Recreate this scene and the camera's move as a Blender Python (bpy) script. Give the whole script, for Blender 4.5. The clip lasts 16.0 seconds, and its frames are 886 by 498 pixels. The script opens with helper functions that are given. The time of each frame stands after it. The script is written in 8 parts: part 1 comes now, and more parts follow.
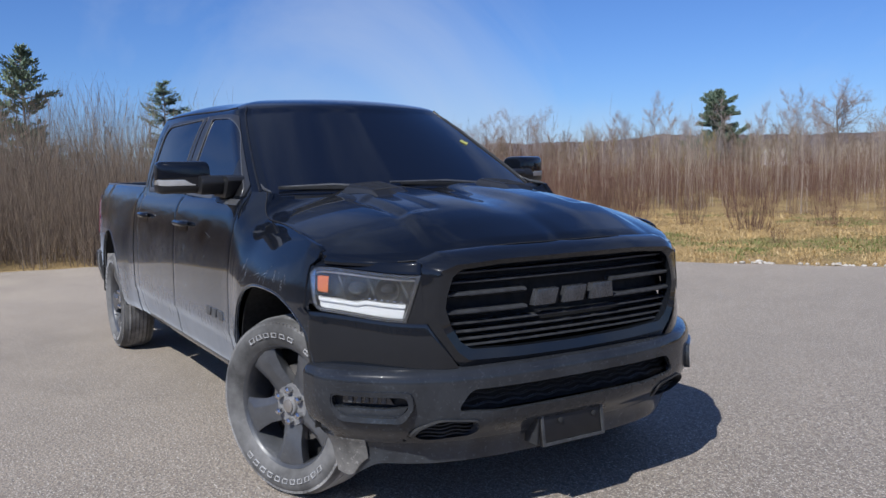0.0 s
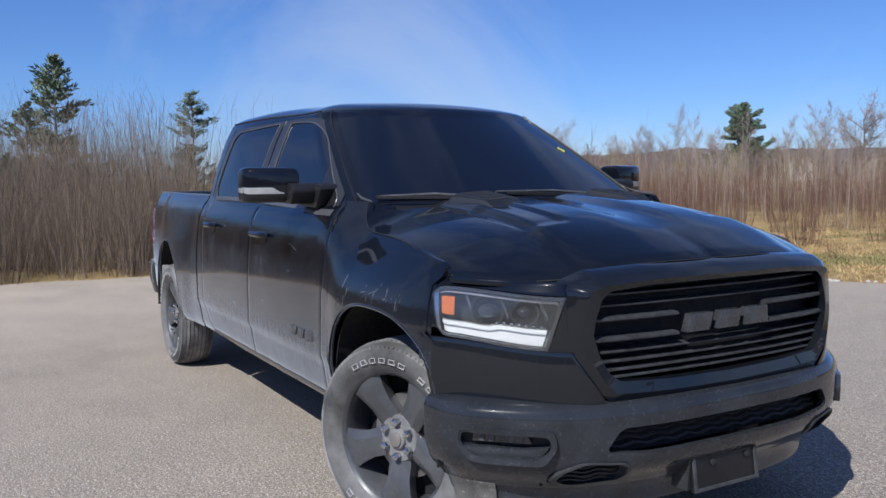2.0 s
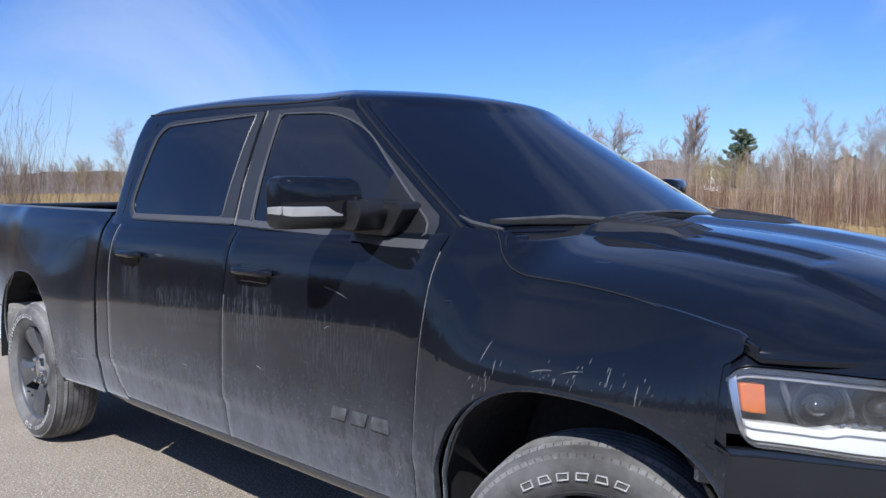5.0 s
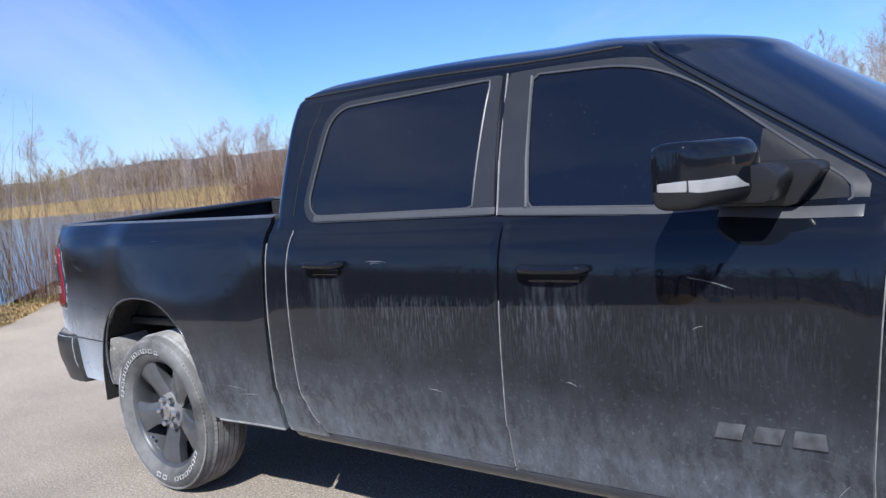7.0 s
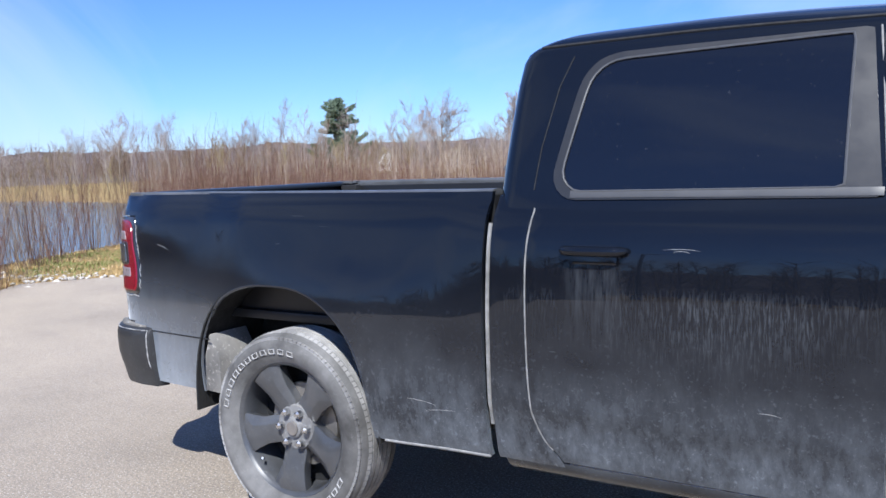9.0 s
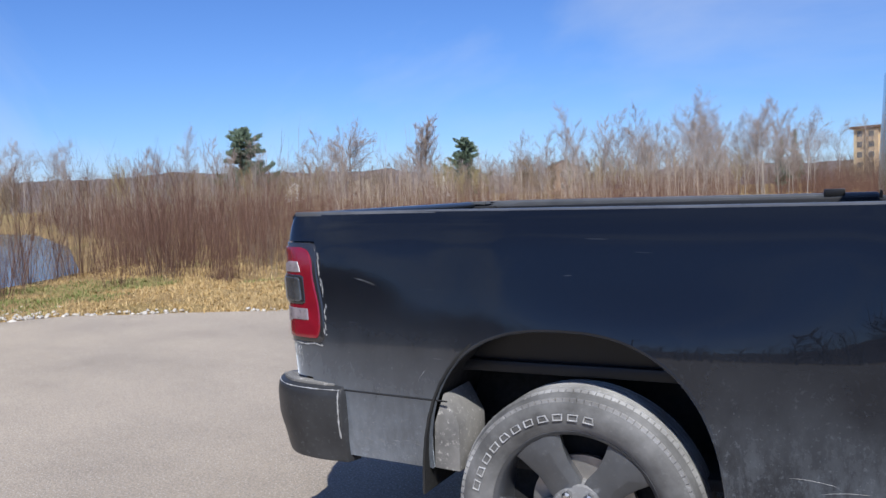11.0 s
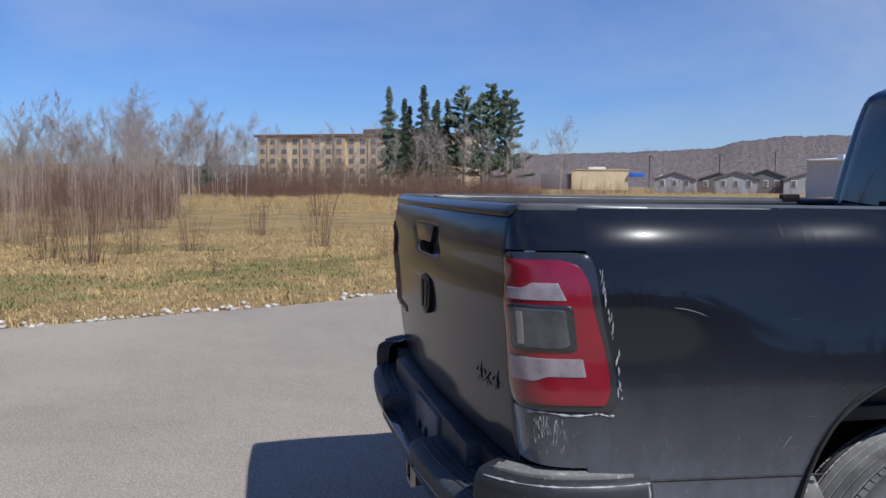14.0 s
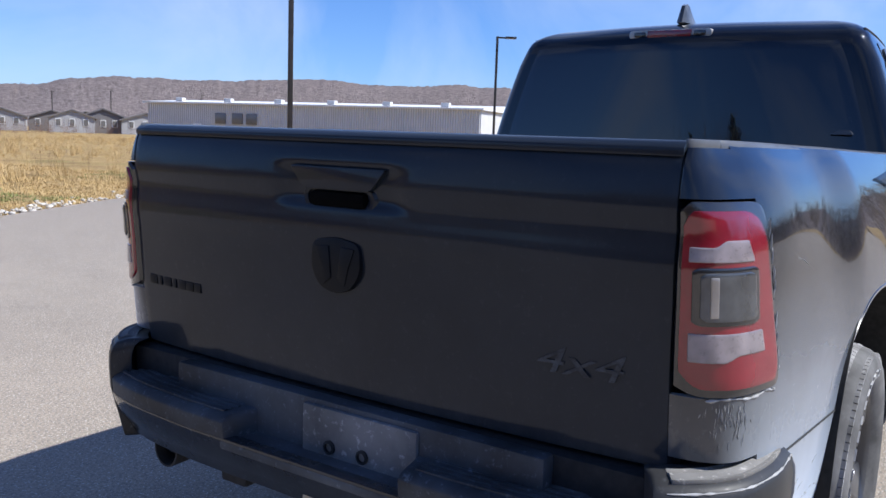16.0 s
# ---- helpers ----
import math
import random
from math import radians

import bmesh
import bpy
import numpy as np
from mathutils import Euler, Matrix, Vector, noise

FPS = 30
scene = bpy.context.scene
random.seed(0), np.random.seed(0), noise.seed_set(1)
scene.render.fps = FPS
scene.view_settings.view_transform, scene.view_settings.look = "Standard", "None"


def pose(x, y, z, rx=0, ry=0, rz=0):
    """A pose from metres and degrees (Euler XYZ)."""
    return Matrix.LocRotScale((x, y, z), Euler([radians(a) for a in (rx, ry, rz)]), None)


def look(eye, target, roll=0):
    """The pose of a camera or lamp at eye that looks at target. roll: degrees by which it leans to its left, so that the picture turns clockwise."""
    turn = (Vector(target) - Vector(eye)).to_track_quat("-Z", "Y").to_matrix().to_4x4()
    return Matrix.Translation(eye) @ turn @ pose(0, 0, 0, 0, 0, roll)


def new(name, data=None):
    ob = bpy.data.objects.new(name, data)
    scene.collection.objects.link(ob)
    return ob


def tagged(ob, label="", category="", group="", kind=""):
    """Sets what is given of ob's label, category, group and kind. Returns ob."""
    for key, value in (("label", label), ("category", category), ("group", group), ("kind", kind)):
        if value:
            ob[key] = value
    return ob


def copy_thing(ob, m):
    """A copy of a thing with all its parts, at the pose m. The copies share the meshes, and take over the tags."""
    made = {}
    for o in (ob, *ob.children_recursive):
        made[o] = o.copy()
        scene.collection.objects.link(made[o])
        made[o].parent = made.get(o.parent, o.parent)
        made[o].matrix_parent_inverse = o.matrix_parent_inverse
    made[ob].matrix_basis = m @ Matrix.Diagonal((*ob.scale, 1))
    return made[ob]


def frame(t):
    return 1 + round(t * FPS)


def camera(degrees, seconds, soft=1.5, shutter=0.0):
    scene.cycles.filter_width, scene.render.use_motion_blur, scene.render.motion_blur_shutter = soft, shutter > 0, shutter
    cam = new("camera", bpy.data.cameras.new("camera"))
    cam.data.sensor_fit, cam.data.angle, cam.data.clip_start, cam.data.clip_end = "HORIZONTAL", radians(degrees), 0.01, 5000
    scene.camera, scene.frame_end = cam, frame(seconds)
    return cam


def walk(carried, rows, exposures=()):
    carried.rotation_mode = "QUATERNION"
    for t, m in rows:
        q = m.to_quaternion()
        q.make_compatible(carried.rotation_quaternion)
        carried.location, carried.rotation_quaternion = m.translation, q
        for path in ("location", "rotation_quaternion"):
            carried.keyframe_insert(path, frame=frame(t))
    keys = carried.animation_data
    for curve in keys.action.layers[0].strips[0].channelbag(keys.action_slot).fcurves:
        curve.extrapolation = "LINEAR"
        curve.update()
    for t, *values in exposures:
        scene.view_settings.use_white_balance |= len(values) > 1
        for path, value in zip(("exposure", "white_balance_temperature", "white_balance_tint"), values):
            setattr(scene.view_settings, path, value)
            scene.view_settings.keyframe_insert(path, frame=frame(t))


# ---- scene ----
cam = camera(55.4, 16.0)
PATH = [
    (0, (3.573, -2.241, 1.451), (1.867, -1.216, 1.26), -1.2),
    (0.5, (3.452, -2.301, 1.457), (1.792, -1.205, 1.248), -1.2),
    (1, (3.309, -2.376, 1.451), (1.706, -1.208, 1.196), -0.6),
    (1.5, (3.211, -2.402, 1.454), (1.578, -1.286, 1.159), -0.9),
    (2, (3.024, -2.413, 1.441), (1.292, -1.426, 1.279), -0.8),
    (2.5, (2.848, -2.413, 1.435), (1.128, -1.401, 1.305), -0.2),
    (3, (2.573, -2.524, 1.434), (0.971, -1.334, 1.299), 0.5),
    (3.5, (2.31, -2.635, 1.443), (0.775, -1.359, 1.319), 0.6),
    (3.7, (2.203, -2.641, 1.427), (0.681, -1.348, 1.306), 0.3),
    (5.8, (0.661, -2.929, 1.519), (-0.573, -1.371, 1.298), -0.3),
    (6, (0.521, -2.984, 1.523), (-0.66, -1.388, 1.282), -0.8),
    (6.5, (0.24, -3.112, 1.518), (-0.918, -1.495, 1.308), -4.2),
    (7, (-0.073, -3.192, 1.54), (-1.356, -1.673, 1.323), -6.0),
    (7.5, (-0.375, -3.392, 1.505), (-1.511, -1.763, 1.269), -4.4),
    (8, (-0.697, -3.507, 1.483), (-1.674, -1.78, 1.234), -2.1),
    (8.5, (-1.094, -3.398, 1.491), (-2.219, -1.766, 1.225), -1.6),
    (9, (-1.524, -3.434, 1.454), (-2.605, -1.763, 1.256), -2.1),
    (9.2, (-1.743, -3.416, 1.525), (-2.807, -1.736, 1.314), -2.8),
    (11.3, (-3.441, -3.453, 1.427), (-4.223, -1.616, 1.314), -1.6),
    (11.5, (-3.692, -3.5, 1.435), (-4.348, -1.614, 1.321), -0.2),
    (12, (-4.09, -3.404, 1.452), (-4.591, -1.471, 1.352), -0.7),
    (12.5, (-4.508, -3.242, 1.415), (-4.852, -1.275, 1.301), -1.4),
    (13, (-4.922, -3.086, 1.382), (-4.941, -1.088, 1.292), -0.4),
    (13.5, (-5.314, -2.918, 1.397), (-5.115, -0.931, 1.277), 0.0),
    (14, (-5.642, -2.68, 1.42), (-5.205, -0.734, 1.265), 0.5),
    (14.5, (-5.967, -2.399, 1.417), (-5.149, -0.589, 1.185), -0.2),
    (15, (-6.253, -2.029, 1.347), (-5.205, -0.35, 1.061), 0.2),
    (15.5, (-6.429, -1.666, 1.346), (-5.073, -0.222, 1.065), 1.3),
    (16, (-6.555, -1.282, 1.361), (-4.911, -0.172, 1.101), 2.0),
]
walk(cam, [(t, look(eye, target, roll)) for t, eye, target, roll in PATH],
     [(0, 0.11, 5850, 10), (1.5, 0.24, 5850, 10), (2.5, 0.20, 5850, 10), (3.7, 0.24, 5850, 10), (6.0, 0.66, 5800, 10), (6.5, 0.71, 5800, 10), (7.2, 0.58, 5750, 10), (8.0, 0.76, 5750, 10), (8.6, 0.80, 5700, 10), (9.2, 0.68, 5750, 10), (11.5, 0.28, 5900, 10), (13.0, 0.13, 5850, 10), (14.1, 0.02, 5750, 10), (14.5, 0.17, 5750, 10), (15.0, 0.38, 5760, 10), (15.5, 0.47, 5800, 10), (16, 0.64, 5830, 10)])

# ---- light ----
SUN_TO = Vector((0.44, -0.83, 1.0)).normalized()
world = bpy.data.worlds.new("sky")
scene.world = world
world.use_nodes = True
wn, wl = world.node_tree.nodes, world.node_tree.links
wn.clear()
sky = wn.new("ShaderNodeTexSky")
sky.sky_type = "NISHITA"
sky.sun_disc = False
sky.sun_elevation = math.asin(SUN_TO.z)
sky.sun_rotation = math.atan2(SUN_TO.x, SUN_TO.y)
sky.altitude, sky.air_density, sky.dust_density, sky.ozone_density = 200, 1.0, 0.1, 4.0
wco = wn.new("ShaderNodeTexCoord")
# thin streaks of high cloud, drawn out along one direction
wmap = wn.new("ShaderNodeMapping")
wmap.inputs["Rotation"].default_value = (0, 0, radians(35))
wmap.inputs["Scale"].default_value = (0.9, 2.6, 2.2)
wno = wn.new("ShaderNodeTexNoise")
wno.inputs["Scale"].default_value = 1.3
wno.inputs["Detail"].default_value = 7
wno.inputs["Roughness"].default_value = 0.55
wno.inputs["Distortion"].default_value = 0.6
wramp = wn.new("ShaderNodeValToRGB")
wramp.color_ramp.elements[0].position, wramp.color_ramp.elements[1].position = 0.44, 0.74
wramp.color_ramp.elements[0].color, wramp.color_ramp.elements[1].color = (0, 0, 0, 1), (0.50, 0.50, 0.50, 1)
wmix = wn.new("ShaderNodeMix")
wmix.data_type = "RGBA"
wmix.inputs[7].default_value = (7.5, 8.0, 8.8, 1)
wbg = wn.new("ShaderNodeBackground")
wbg.inputs["Strength"].default_value = 0.072
wout = wn.new("ShaderNodeOutputWorld")
wl.new(wco.outputs["Generated"], wmap.inputs["Vector"])
wl.new(wmap.outputs[0], wno.inputs["Vector"])
wl.new(wno.outputs[0], wramp.inputs[0])
wl.new(wramp.outputs[0], wmix.inputs[0])
wtint = wn.new("ShaderNodeMix")
wtint.data_type, wtint.blend_type = "RGBA", "MULTIPLY"
wtint.inputs[0].default_value = 1.0
wtint.inputs[7].default_value = (0.73, 0.91, 1.30, 1)
wl.new(sky.outputs[0], wtint.inputs[6])
wl.new(wtint.outputs[2], wmix.inputs[6])
wl.new(wmix.outputs[2], wbg.inputs[0])
wl.new(wbg.outputs[0], wout.inputs[0])

sun = new("sun", bpy.data.lights.new("sun", "SUN"))
sun.data.energy, sun.data.angle, sun.data.color = 4.7, radians(0.53), (1.0, 0.93, 0.82)
sun.matrix_world = look(SUN_TO * 60, (0, 0, 0))

# ---- materials ----
class Mat:
    """A node material with a small vocabulary."""

    def __init__(self, name, base=(0.5, 0.5, 0.5), rough=0.5, metal=0.0, spec=0.5, coat=0.0, coat_rough=0.03):
        self.m = bpy.data.materials.new(name)
        self.m.use_nodes = True
        self.n, self.l = self.m.node_tree.nodes, self.m.node_tree.links
        self.p = self.n["Principled BSDF"]
        self.set("Base Color", (*base, 1))
        self.set("Roughness", rough)
        self.set("Metallic", metal)
        self.set("Specular IOR Level", spec)
        self.set("Coat Weight", coat)
        self.set("Coat Roughness", coat_rough)
        self.co = self.n.new("ShaderNodeTexCoord").outputs["Object"]

    def set(self, key, value):
        if isinstance(value, bpy.types.NodeSocket):
            self.l.new(value, self.p.inputs[key])
        else:
            self.p.inputs[key].default_value = value

    def noise(self, scale, detail=4, rough=0.55, stretch=(1, 1, 1), distort=0.0):
        mp = self.n.new("ShaderNodeMapping")
        mp.inputs["Scale"].default_value = stretch
        self.l.new(self.co, mp.inputs["Vector"])
        t = self.n.new("ShaderNodeTexNoise")
        t.inputs["Scale"].default_value, t.inputs["Detail"].default_value = scale, detail
        t.inputs["Roughness"].default_value, t.inputs["Distortion"].default_value = rough, distort
        self.l.new(mp.outputs[0], t.inputs["Vector"])
        return t.outputs[0]

    def axis(self, k):
        s = self.n.new("ShaderNodeSeparateXYZ")
        self.l.new(self.co, s.inputs[0])
        return s.outputs[k]

    def ramp(self, value, *stops):
        r = self.n.new("ShaderNodeValToRGB")
        e = r.color_ramp.elements
        while len(e) < len(stops):
            e.new(0.5)
        for el, (pos, col) in zip(e, stops):
            el.position = pos
            el.color = (*col, 1) if isinstance(col, tuple) else (col, col, col, 1)
        self.l.new(value, r.inputs[0])
        return r.outputs[0]

    def span(self, value, a, b, c=0.0, d=1.0):
        r = self.n.new("ShaderNodeMapRange")
        for i, v in enumerate((a, b, c, d)):
            r.inputs[1 + i].default_value = v
        self.l.new(value, r.inputs[0])
        return r.outputs[0]

    def calc(self, op, a, b):
        r = self.n.new("ShaderNodeMath")
        r.operation = op
        for i, v in enumerate((a, b)):
            if isinstance(v, bpy.types.NodeSocket):
                self.l.new(v, r.inputs[i])
            else:
                r.inputs[i].default_value = v
        return r.outputs[0]

    def mix(self, fac, a, b):
        r = self.n.new("ShaderNodeMix")
        r.data_type = "RGBA"
        for i, v in ((0, fac), (6, a), (7, b)):
            if isinstance(v, bpy.types.NodeSocket):
                self.l.new(v, r.inputs[i])
            else:
                r.inputs[i].default_value = (*v, 1) if isinstance(v, tuple) else v
        return r.outputs[2]

    def random(self):
        return self.n.new("ShaderNodeObjectInfo").outputs["Random"]

    def island(self):
        return self.n.new("ShaderNodeNewGeometry").outputs["Random Per Island"]

    def bump(self, height, strength, dist=0.01):
        b = self.n.new("ShaderNodeBump")
        b.inputs["Strength"].default_value, b.inputs["Distance"].default_value = strength, dist
        self.l.new(height, b.inputs["Height"])
        self.set("Normal", b.outputs[0])
        return self


def simple(name, base, rough=0.5, metal=0.0, vary=0.25, scale=8.0, bump=0.0, coat=0.0, spec=0.5):
    """A plain surface with slight mottling in colour and gloss."""
    m = Mat(name, base, rough, metal, spec, coat)
    t = m.noise(scale, 5)
    dark, light = tuple(c * (1 - vary) for c in base), tuple(min(1, c * (1 + vary)) for c in base)
    m.set("Base Color", m.ramp(t, (0.3, dark), (0.7, light)))
    m.set("Roughness", m.span(m.noise(scale * 5, 3), 0.3, 0.7, max(0.02, rough * 0.85), min(1, rough * 1.15)))
    if bump:
        m.bump(m.noise(scale * 12, 4), bump, 0.004)
    return m.m


def dusty(name, base, rough, coat, dust_col, low, high, amount, streaks=0.0, spec=0.5, film=0.0, sheen=0.0, ior=1.5, coat_rough=0.02, flecks=0.9):
    """A finish with road dust that thins out with height, broken up by run marks and scuffs."""
    m = Mat(name, base, rough, 0.0, spec, coat, coat_rough)
    z = m.axis(2)
    fall = m.calc("POWER", m.span(z, low, high, 1.0, 0.0), 1.5)
    cloud = m.span(m.noise(3.0, 6, 0.6), 0.36, 0.68, 0.15, 1.0)
    dust = m.calc("MULTIPLY", m.calc("MULTIPLY", fall, cloud), amount)
    speck = m.ramp(m.noise(60, 4, 0.7), (0.58, 0.0), (0.68, 1.0))
    dust = m.calc("ADD", dust, m.calc("MULTIPLY", m.calc("MULTIPLY", speck, fall), amount * flecks))
    if streaks:
        rear = m.calc("MULTIPLY", m.span(m.axis(0), -3.95, -4.85), m.calc("MULTIPLY", m.span(z, 1.0, 0.66, 0.04, 1.0), m.span(m.noise(9.0, 7, 0.7, (1, 1, 0.35)), 0.36, 0.7, 0.3, 1.0)))
        dust = m.calc("ADD", dust, m.calc("MULTIPLY", rear, 0.8 * streaks))
        splash = m.calc("MULTIPLY", m.ramp(m.noise(95, 4, 0.75), (0.645, 0.0), (0.69, 1.0)), m.calc("MULTIPLY", m.span(z, 0.98, 0.52), m.span(m.noise(2.6, 3, 0.6), 0.42, 0.60)))
        dust = m.calc("ADD", dust, m.calc("MULTIPLY", splash, 0.42))
        sill = m.calc("MULTIPLY", m.span(z, 0.80, 0.56), m.span(m.noise(17.0, 7, 0.75, (1.6, 1.6, 0.7)), 0.40, 0.68))
        dust = m.calc("ADD", dust, m.calc("MULTIPLY", sill, 0.20))
        run = m.ramp(m.noise(16, 6, 0.7, (9.0, 9.0, 1.0), 0.5), (0.48, 0.0), (0.66, 1.0))
        patch = m.ramp(m.noise(2.1, 3, 0.5), (0.36, 0.12), (0.56, 1.0))
        band = m.calc("MULTIPLY", m.span(z, 1.07, 1.03, 0.0, 1.0), m.span(z, 0.80, 0.99, 0.10, 1.0))
        x = m.axis(0)
        band = m.calc("MULTIPLY", band, m.calc("MULTIPLY", m.span(x, -0.62, -0.85), m.span(x, -2.95, -2.6)))
        dust = m.calc("ADD", dust, m.calc("MULTIPLY", m.calc("MULTIPLY", m.calc("MULTIPLY", run, patch), band), streaks * 0.48))
        # wiped smears under the door handles
        for x0, x1 in ((-2.66, -2.44), (-1.64, -1.37)):
            wipe = m.calc("MULTIPLY", m.calc("MULTIPLY", m.span(x, x0, x0 + 0.05), m.span(x, x1, x1 - 0.05)), m.calc("MULTIPLY", m.span(z, 1.14, 1.10), m.span(z, 0.82, 1.06)))
            dust = m.calc("ADD", dust, m.calc("MULTIPLY", m.calc("MULTIPLY", wipe, m.span(m.noise(9, 5, 0.65, (5, 5, 0.5)), 0.40, 0.66)), 0.09))
    scr = m.ramp(m.noise(7, 2, 0.5, (1.0, 1.0, 14.0), 0.4), (0.765, 0.0), (0.785, 1.0))
    dust = m.calc("ADD", dust, m.calc("MULTIPLY", scr, amount * 0.25))
    if film:
        dust = m.calc("ADD", dust, m.span(m.noise(1.3, 5, 0.6), 0.3, 0.7, film * 0.6, film * 1.4))
    m.set("Base Color", m.mix(dust, base, dust_col))
    m.set("Roughness", m.calc("ADD", m.calc("MULTIPLY", dust, 0.6), rough))
    m.set("Coat Weight", m.calc("SUBTRACT", coat, m.calc("MULTIPLY", dust, 1.3 * coat)))
    m.set("Coat IOR", ior)
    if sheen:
        # extra sheen and gloss low and aft put a grazing glow into the finish
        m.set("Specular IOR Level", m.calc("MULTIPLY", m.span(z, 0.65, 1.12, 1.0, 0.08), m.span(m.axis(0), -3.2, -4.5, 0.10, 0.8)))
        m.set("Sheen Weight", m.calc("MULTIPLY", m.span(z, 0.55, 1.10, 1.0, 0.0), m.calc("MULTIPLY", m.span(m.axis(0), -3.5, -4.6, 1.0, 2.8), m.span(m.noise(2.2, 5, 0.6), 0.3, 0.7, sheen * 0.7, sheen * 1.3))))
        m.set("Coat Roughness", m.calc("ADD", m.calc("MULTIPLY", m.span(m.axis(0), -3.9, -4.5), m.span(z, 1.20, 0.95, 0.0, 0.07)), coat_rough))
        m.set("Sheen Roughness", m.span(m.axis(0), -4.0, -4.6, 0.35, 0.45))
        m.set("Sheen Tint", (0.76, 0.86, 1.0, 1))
    return m.m


DUST = (0.265, 0.295, 0.335)
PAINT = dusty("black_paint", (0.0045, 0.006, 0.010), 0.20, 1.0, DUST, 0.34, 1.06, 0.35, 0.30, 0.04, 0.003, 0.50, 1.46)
GLOSS = dusty("clean_gloss_black", (0.0062, 0.0075, 0.0105), 0.20, 1.0, DUST, 0.2, 1.2, 0.05, 0.0, 0.04, 0.006, 0.0, 1.52)
GATE_PAINT = dusty("dusty_gate_paint", (0.0090, 0.0130, 0.0205), 0.35, 0.55, DUST, 0.30, 2.2, 0.050, 0.05, 0.04, 0.010, 0.0, 1.42, 0.09)
PLASTIC = dusty("black_plastic", (0.011, 0.011, 0.012), 0.36, 0.0, DUST, 0.15, 1.0, 0.20, 0.0, 0.35, 0.012)
BUMPER = dusty("bumper_black", (0.014, 0.0155, 0.019), 0.24, 0.9, DUST, 0.10, 0.95, 0.34, 0.0, 0.05, 0.005, 0.0, 1.46)
SCUFFED = dusty("scuffed_bumper_plastic", (0.012, 0.012, 0.013), 0.45, 0.2, (0.33, 0.34, 0.355), 0.2, 1.3, 0.22, 0.0, 0.2, 0.008)
STEP_DUST = dusty("dusty_step_plastic", (0.012, 0.012, 0.013), 0.45, 0.0, DUST, 0.1, 2.4, 0.46, 0.0, 0.2, 0.02)
SMEAR = dusty("smeared_panel_plastic", (0.013, 0.013, 0.014), 0.5, 0.0, (0.46, 0.465, 0.475), -0.6, 3.0, 0.80, 0.0, 0.2, 0.03)
VALANCE = dusty("dusty_valance", (0.02, 0.02, 0.02), 0.6, 0.0, (0.40, 0.385, 0.36), 0.2, 3.2, 0.85)
RUBBER = dusty("tyre_rubber", (0.022, 0.021, 0.020), 0.75, 0.0, (0.36, 0.358, 0.355), -0.6, 3.0, 0.78, flecks=0.12)
TREAD = dusty("tyre_tread", (0.03, 0.028, 0.026), 0.85, 0.0, (0.60, 0.595, 0.59), -0.6, 3.0, 0.90, flecks=0.3)
WHEEL = dusty("dark_wheel_paint", (0.032, 0.034, 0.039), 0.30, 0.6, (0.30, 0.31, 0.325), -0.6, 3.0, 0.27, flecks=0.3)
HUB = dusty("dusty_hub", (0.08, 0.08, 0.084), 0.45, 0.0, (0.40, 0.40, 0.40), -0.6, 3.0, 0.55)
TRIM = simple("satin_trim", (0.024, 0.025, 0.028), 0.36, 0.0, 0.06, 3)
EDGE_TRIM = simple("window_edge_trim", (0.07, 0.072, 0.077), 0.35, 0.0, 0.1, 12)
BELT = simple("satin_belt_moulding", (0.07, 0.072, 0.077), 0.4, 0.0, 0.08, 5)
SEAM = simple("dusty_seam", (0.20, 0.20, 0.20), 0.7, 0.0, 0.4, 25)
SCUFF = simple("scuffed_paint", (0.15, 0.152, 0.155), 0.7, 0.0, 0.5, 40)
SCRAPE = simple("scraped_pale_edge", (0.32, 0.32, 0.32), 0.6, 0.0, 0.4, 30)
DARK = simple("dark_cavity", (0.010, 0.0105, 0.012), 0.8)
UNDER = simple("underbody", (0.03, 0.028, 0.026), 0.8, 0.0, 0.5, 6)
LINER = simple("wheel_liner", (0.011, 0.0108, 0.0105), 0.8, 0.0, 0.5, 9)
CHROME = simple("bright_metal", (0.62, 0.62, 0.62), 0.22, 1.0, 0.1)
STEEL = simple("dull_steel", (0.36, 0.34, 0.32), 0.45, 0.8, 0.3)
AMBER = simple("amber_reflector", (0.52, 0.13, 0.006), 0.22, 0, 0.15, 30, coat=0.6)
RED = simple("red_lens", (0.18, 0.004, 0.014), 0.16, 0, 0.15, 18, coat=0.9)
WHITE_LENS = simple("ribbed_clear_lens", (0.22, 0.19, 0.20), 0.3, 0, 0.3, 20, coat=0.8)
DRL = simple("white_light_guide", (0.70, 0.71, 0.72), 0.25, 0, 0.05, 10, coat=0.6)
SMOKE = simple("smoked_lens", (0.02, 0.02, 0.022), 0.12, 0, 0.2, 9, coat=0.8)
HAZE = simple("hazy_smoked_lens", (0.055, 0.058, 0.062), 0.22, 0, 0.5, 14, coat=0.7)
STRIP = simple("pale_signal_lens", (0.30, 0.30, 0.30), 0.2, 0, 0.08, 30, coat=0.7)
YELLOW = simple("yellow_sticker", (0.45, 0.44, 0.12), 0.5)
LETTER = simple("raised_white_outline", (0.40, 0.40, 0.40), 0.7, 0, 0.3, 40)
BADGE = simple("badge_gloss_black", (0.040, 0.042, 0.047), 0.28, 0, 0.3, 20, coat=0.5)
BAR_DUST = simple("dusty_bar", (0.038, 0.040, 0.044), 0.4, 0, 0.5, 30)
RAIL = simple("worn_rail_cap", (0.085, 0.088, 0.094), 0.34, 0.0, 0.25, 6)
WIPER_DUST = simple("dusty_wiper", (0.06, 0.062, 0.066), 0.5, 0, 0.3, 20)
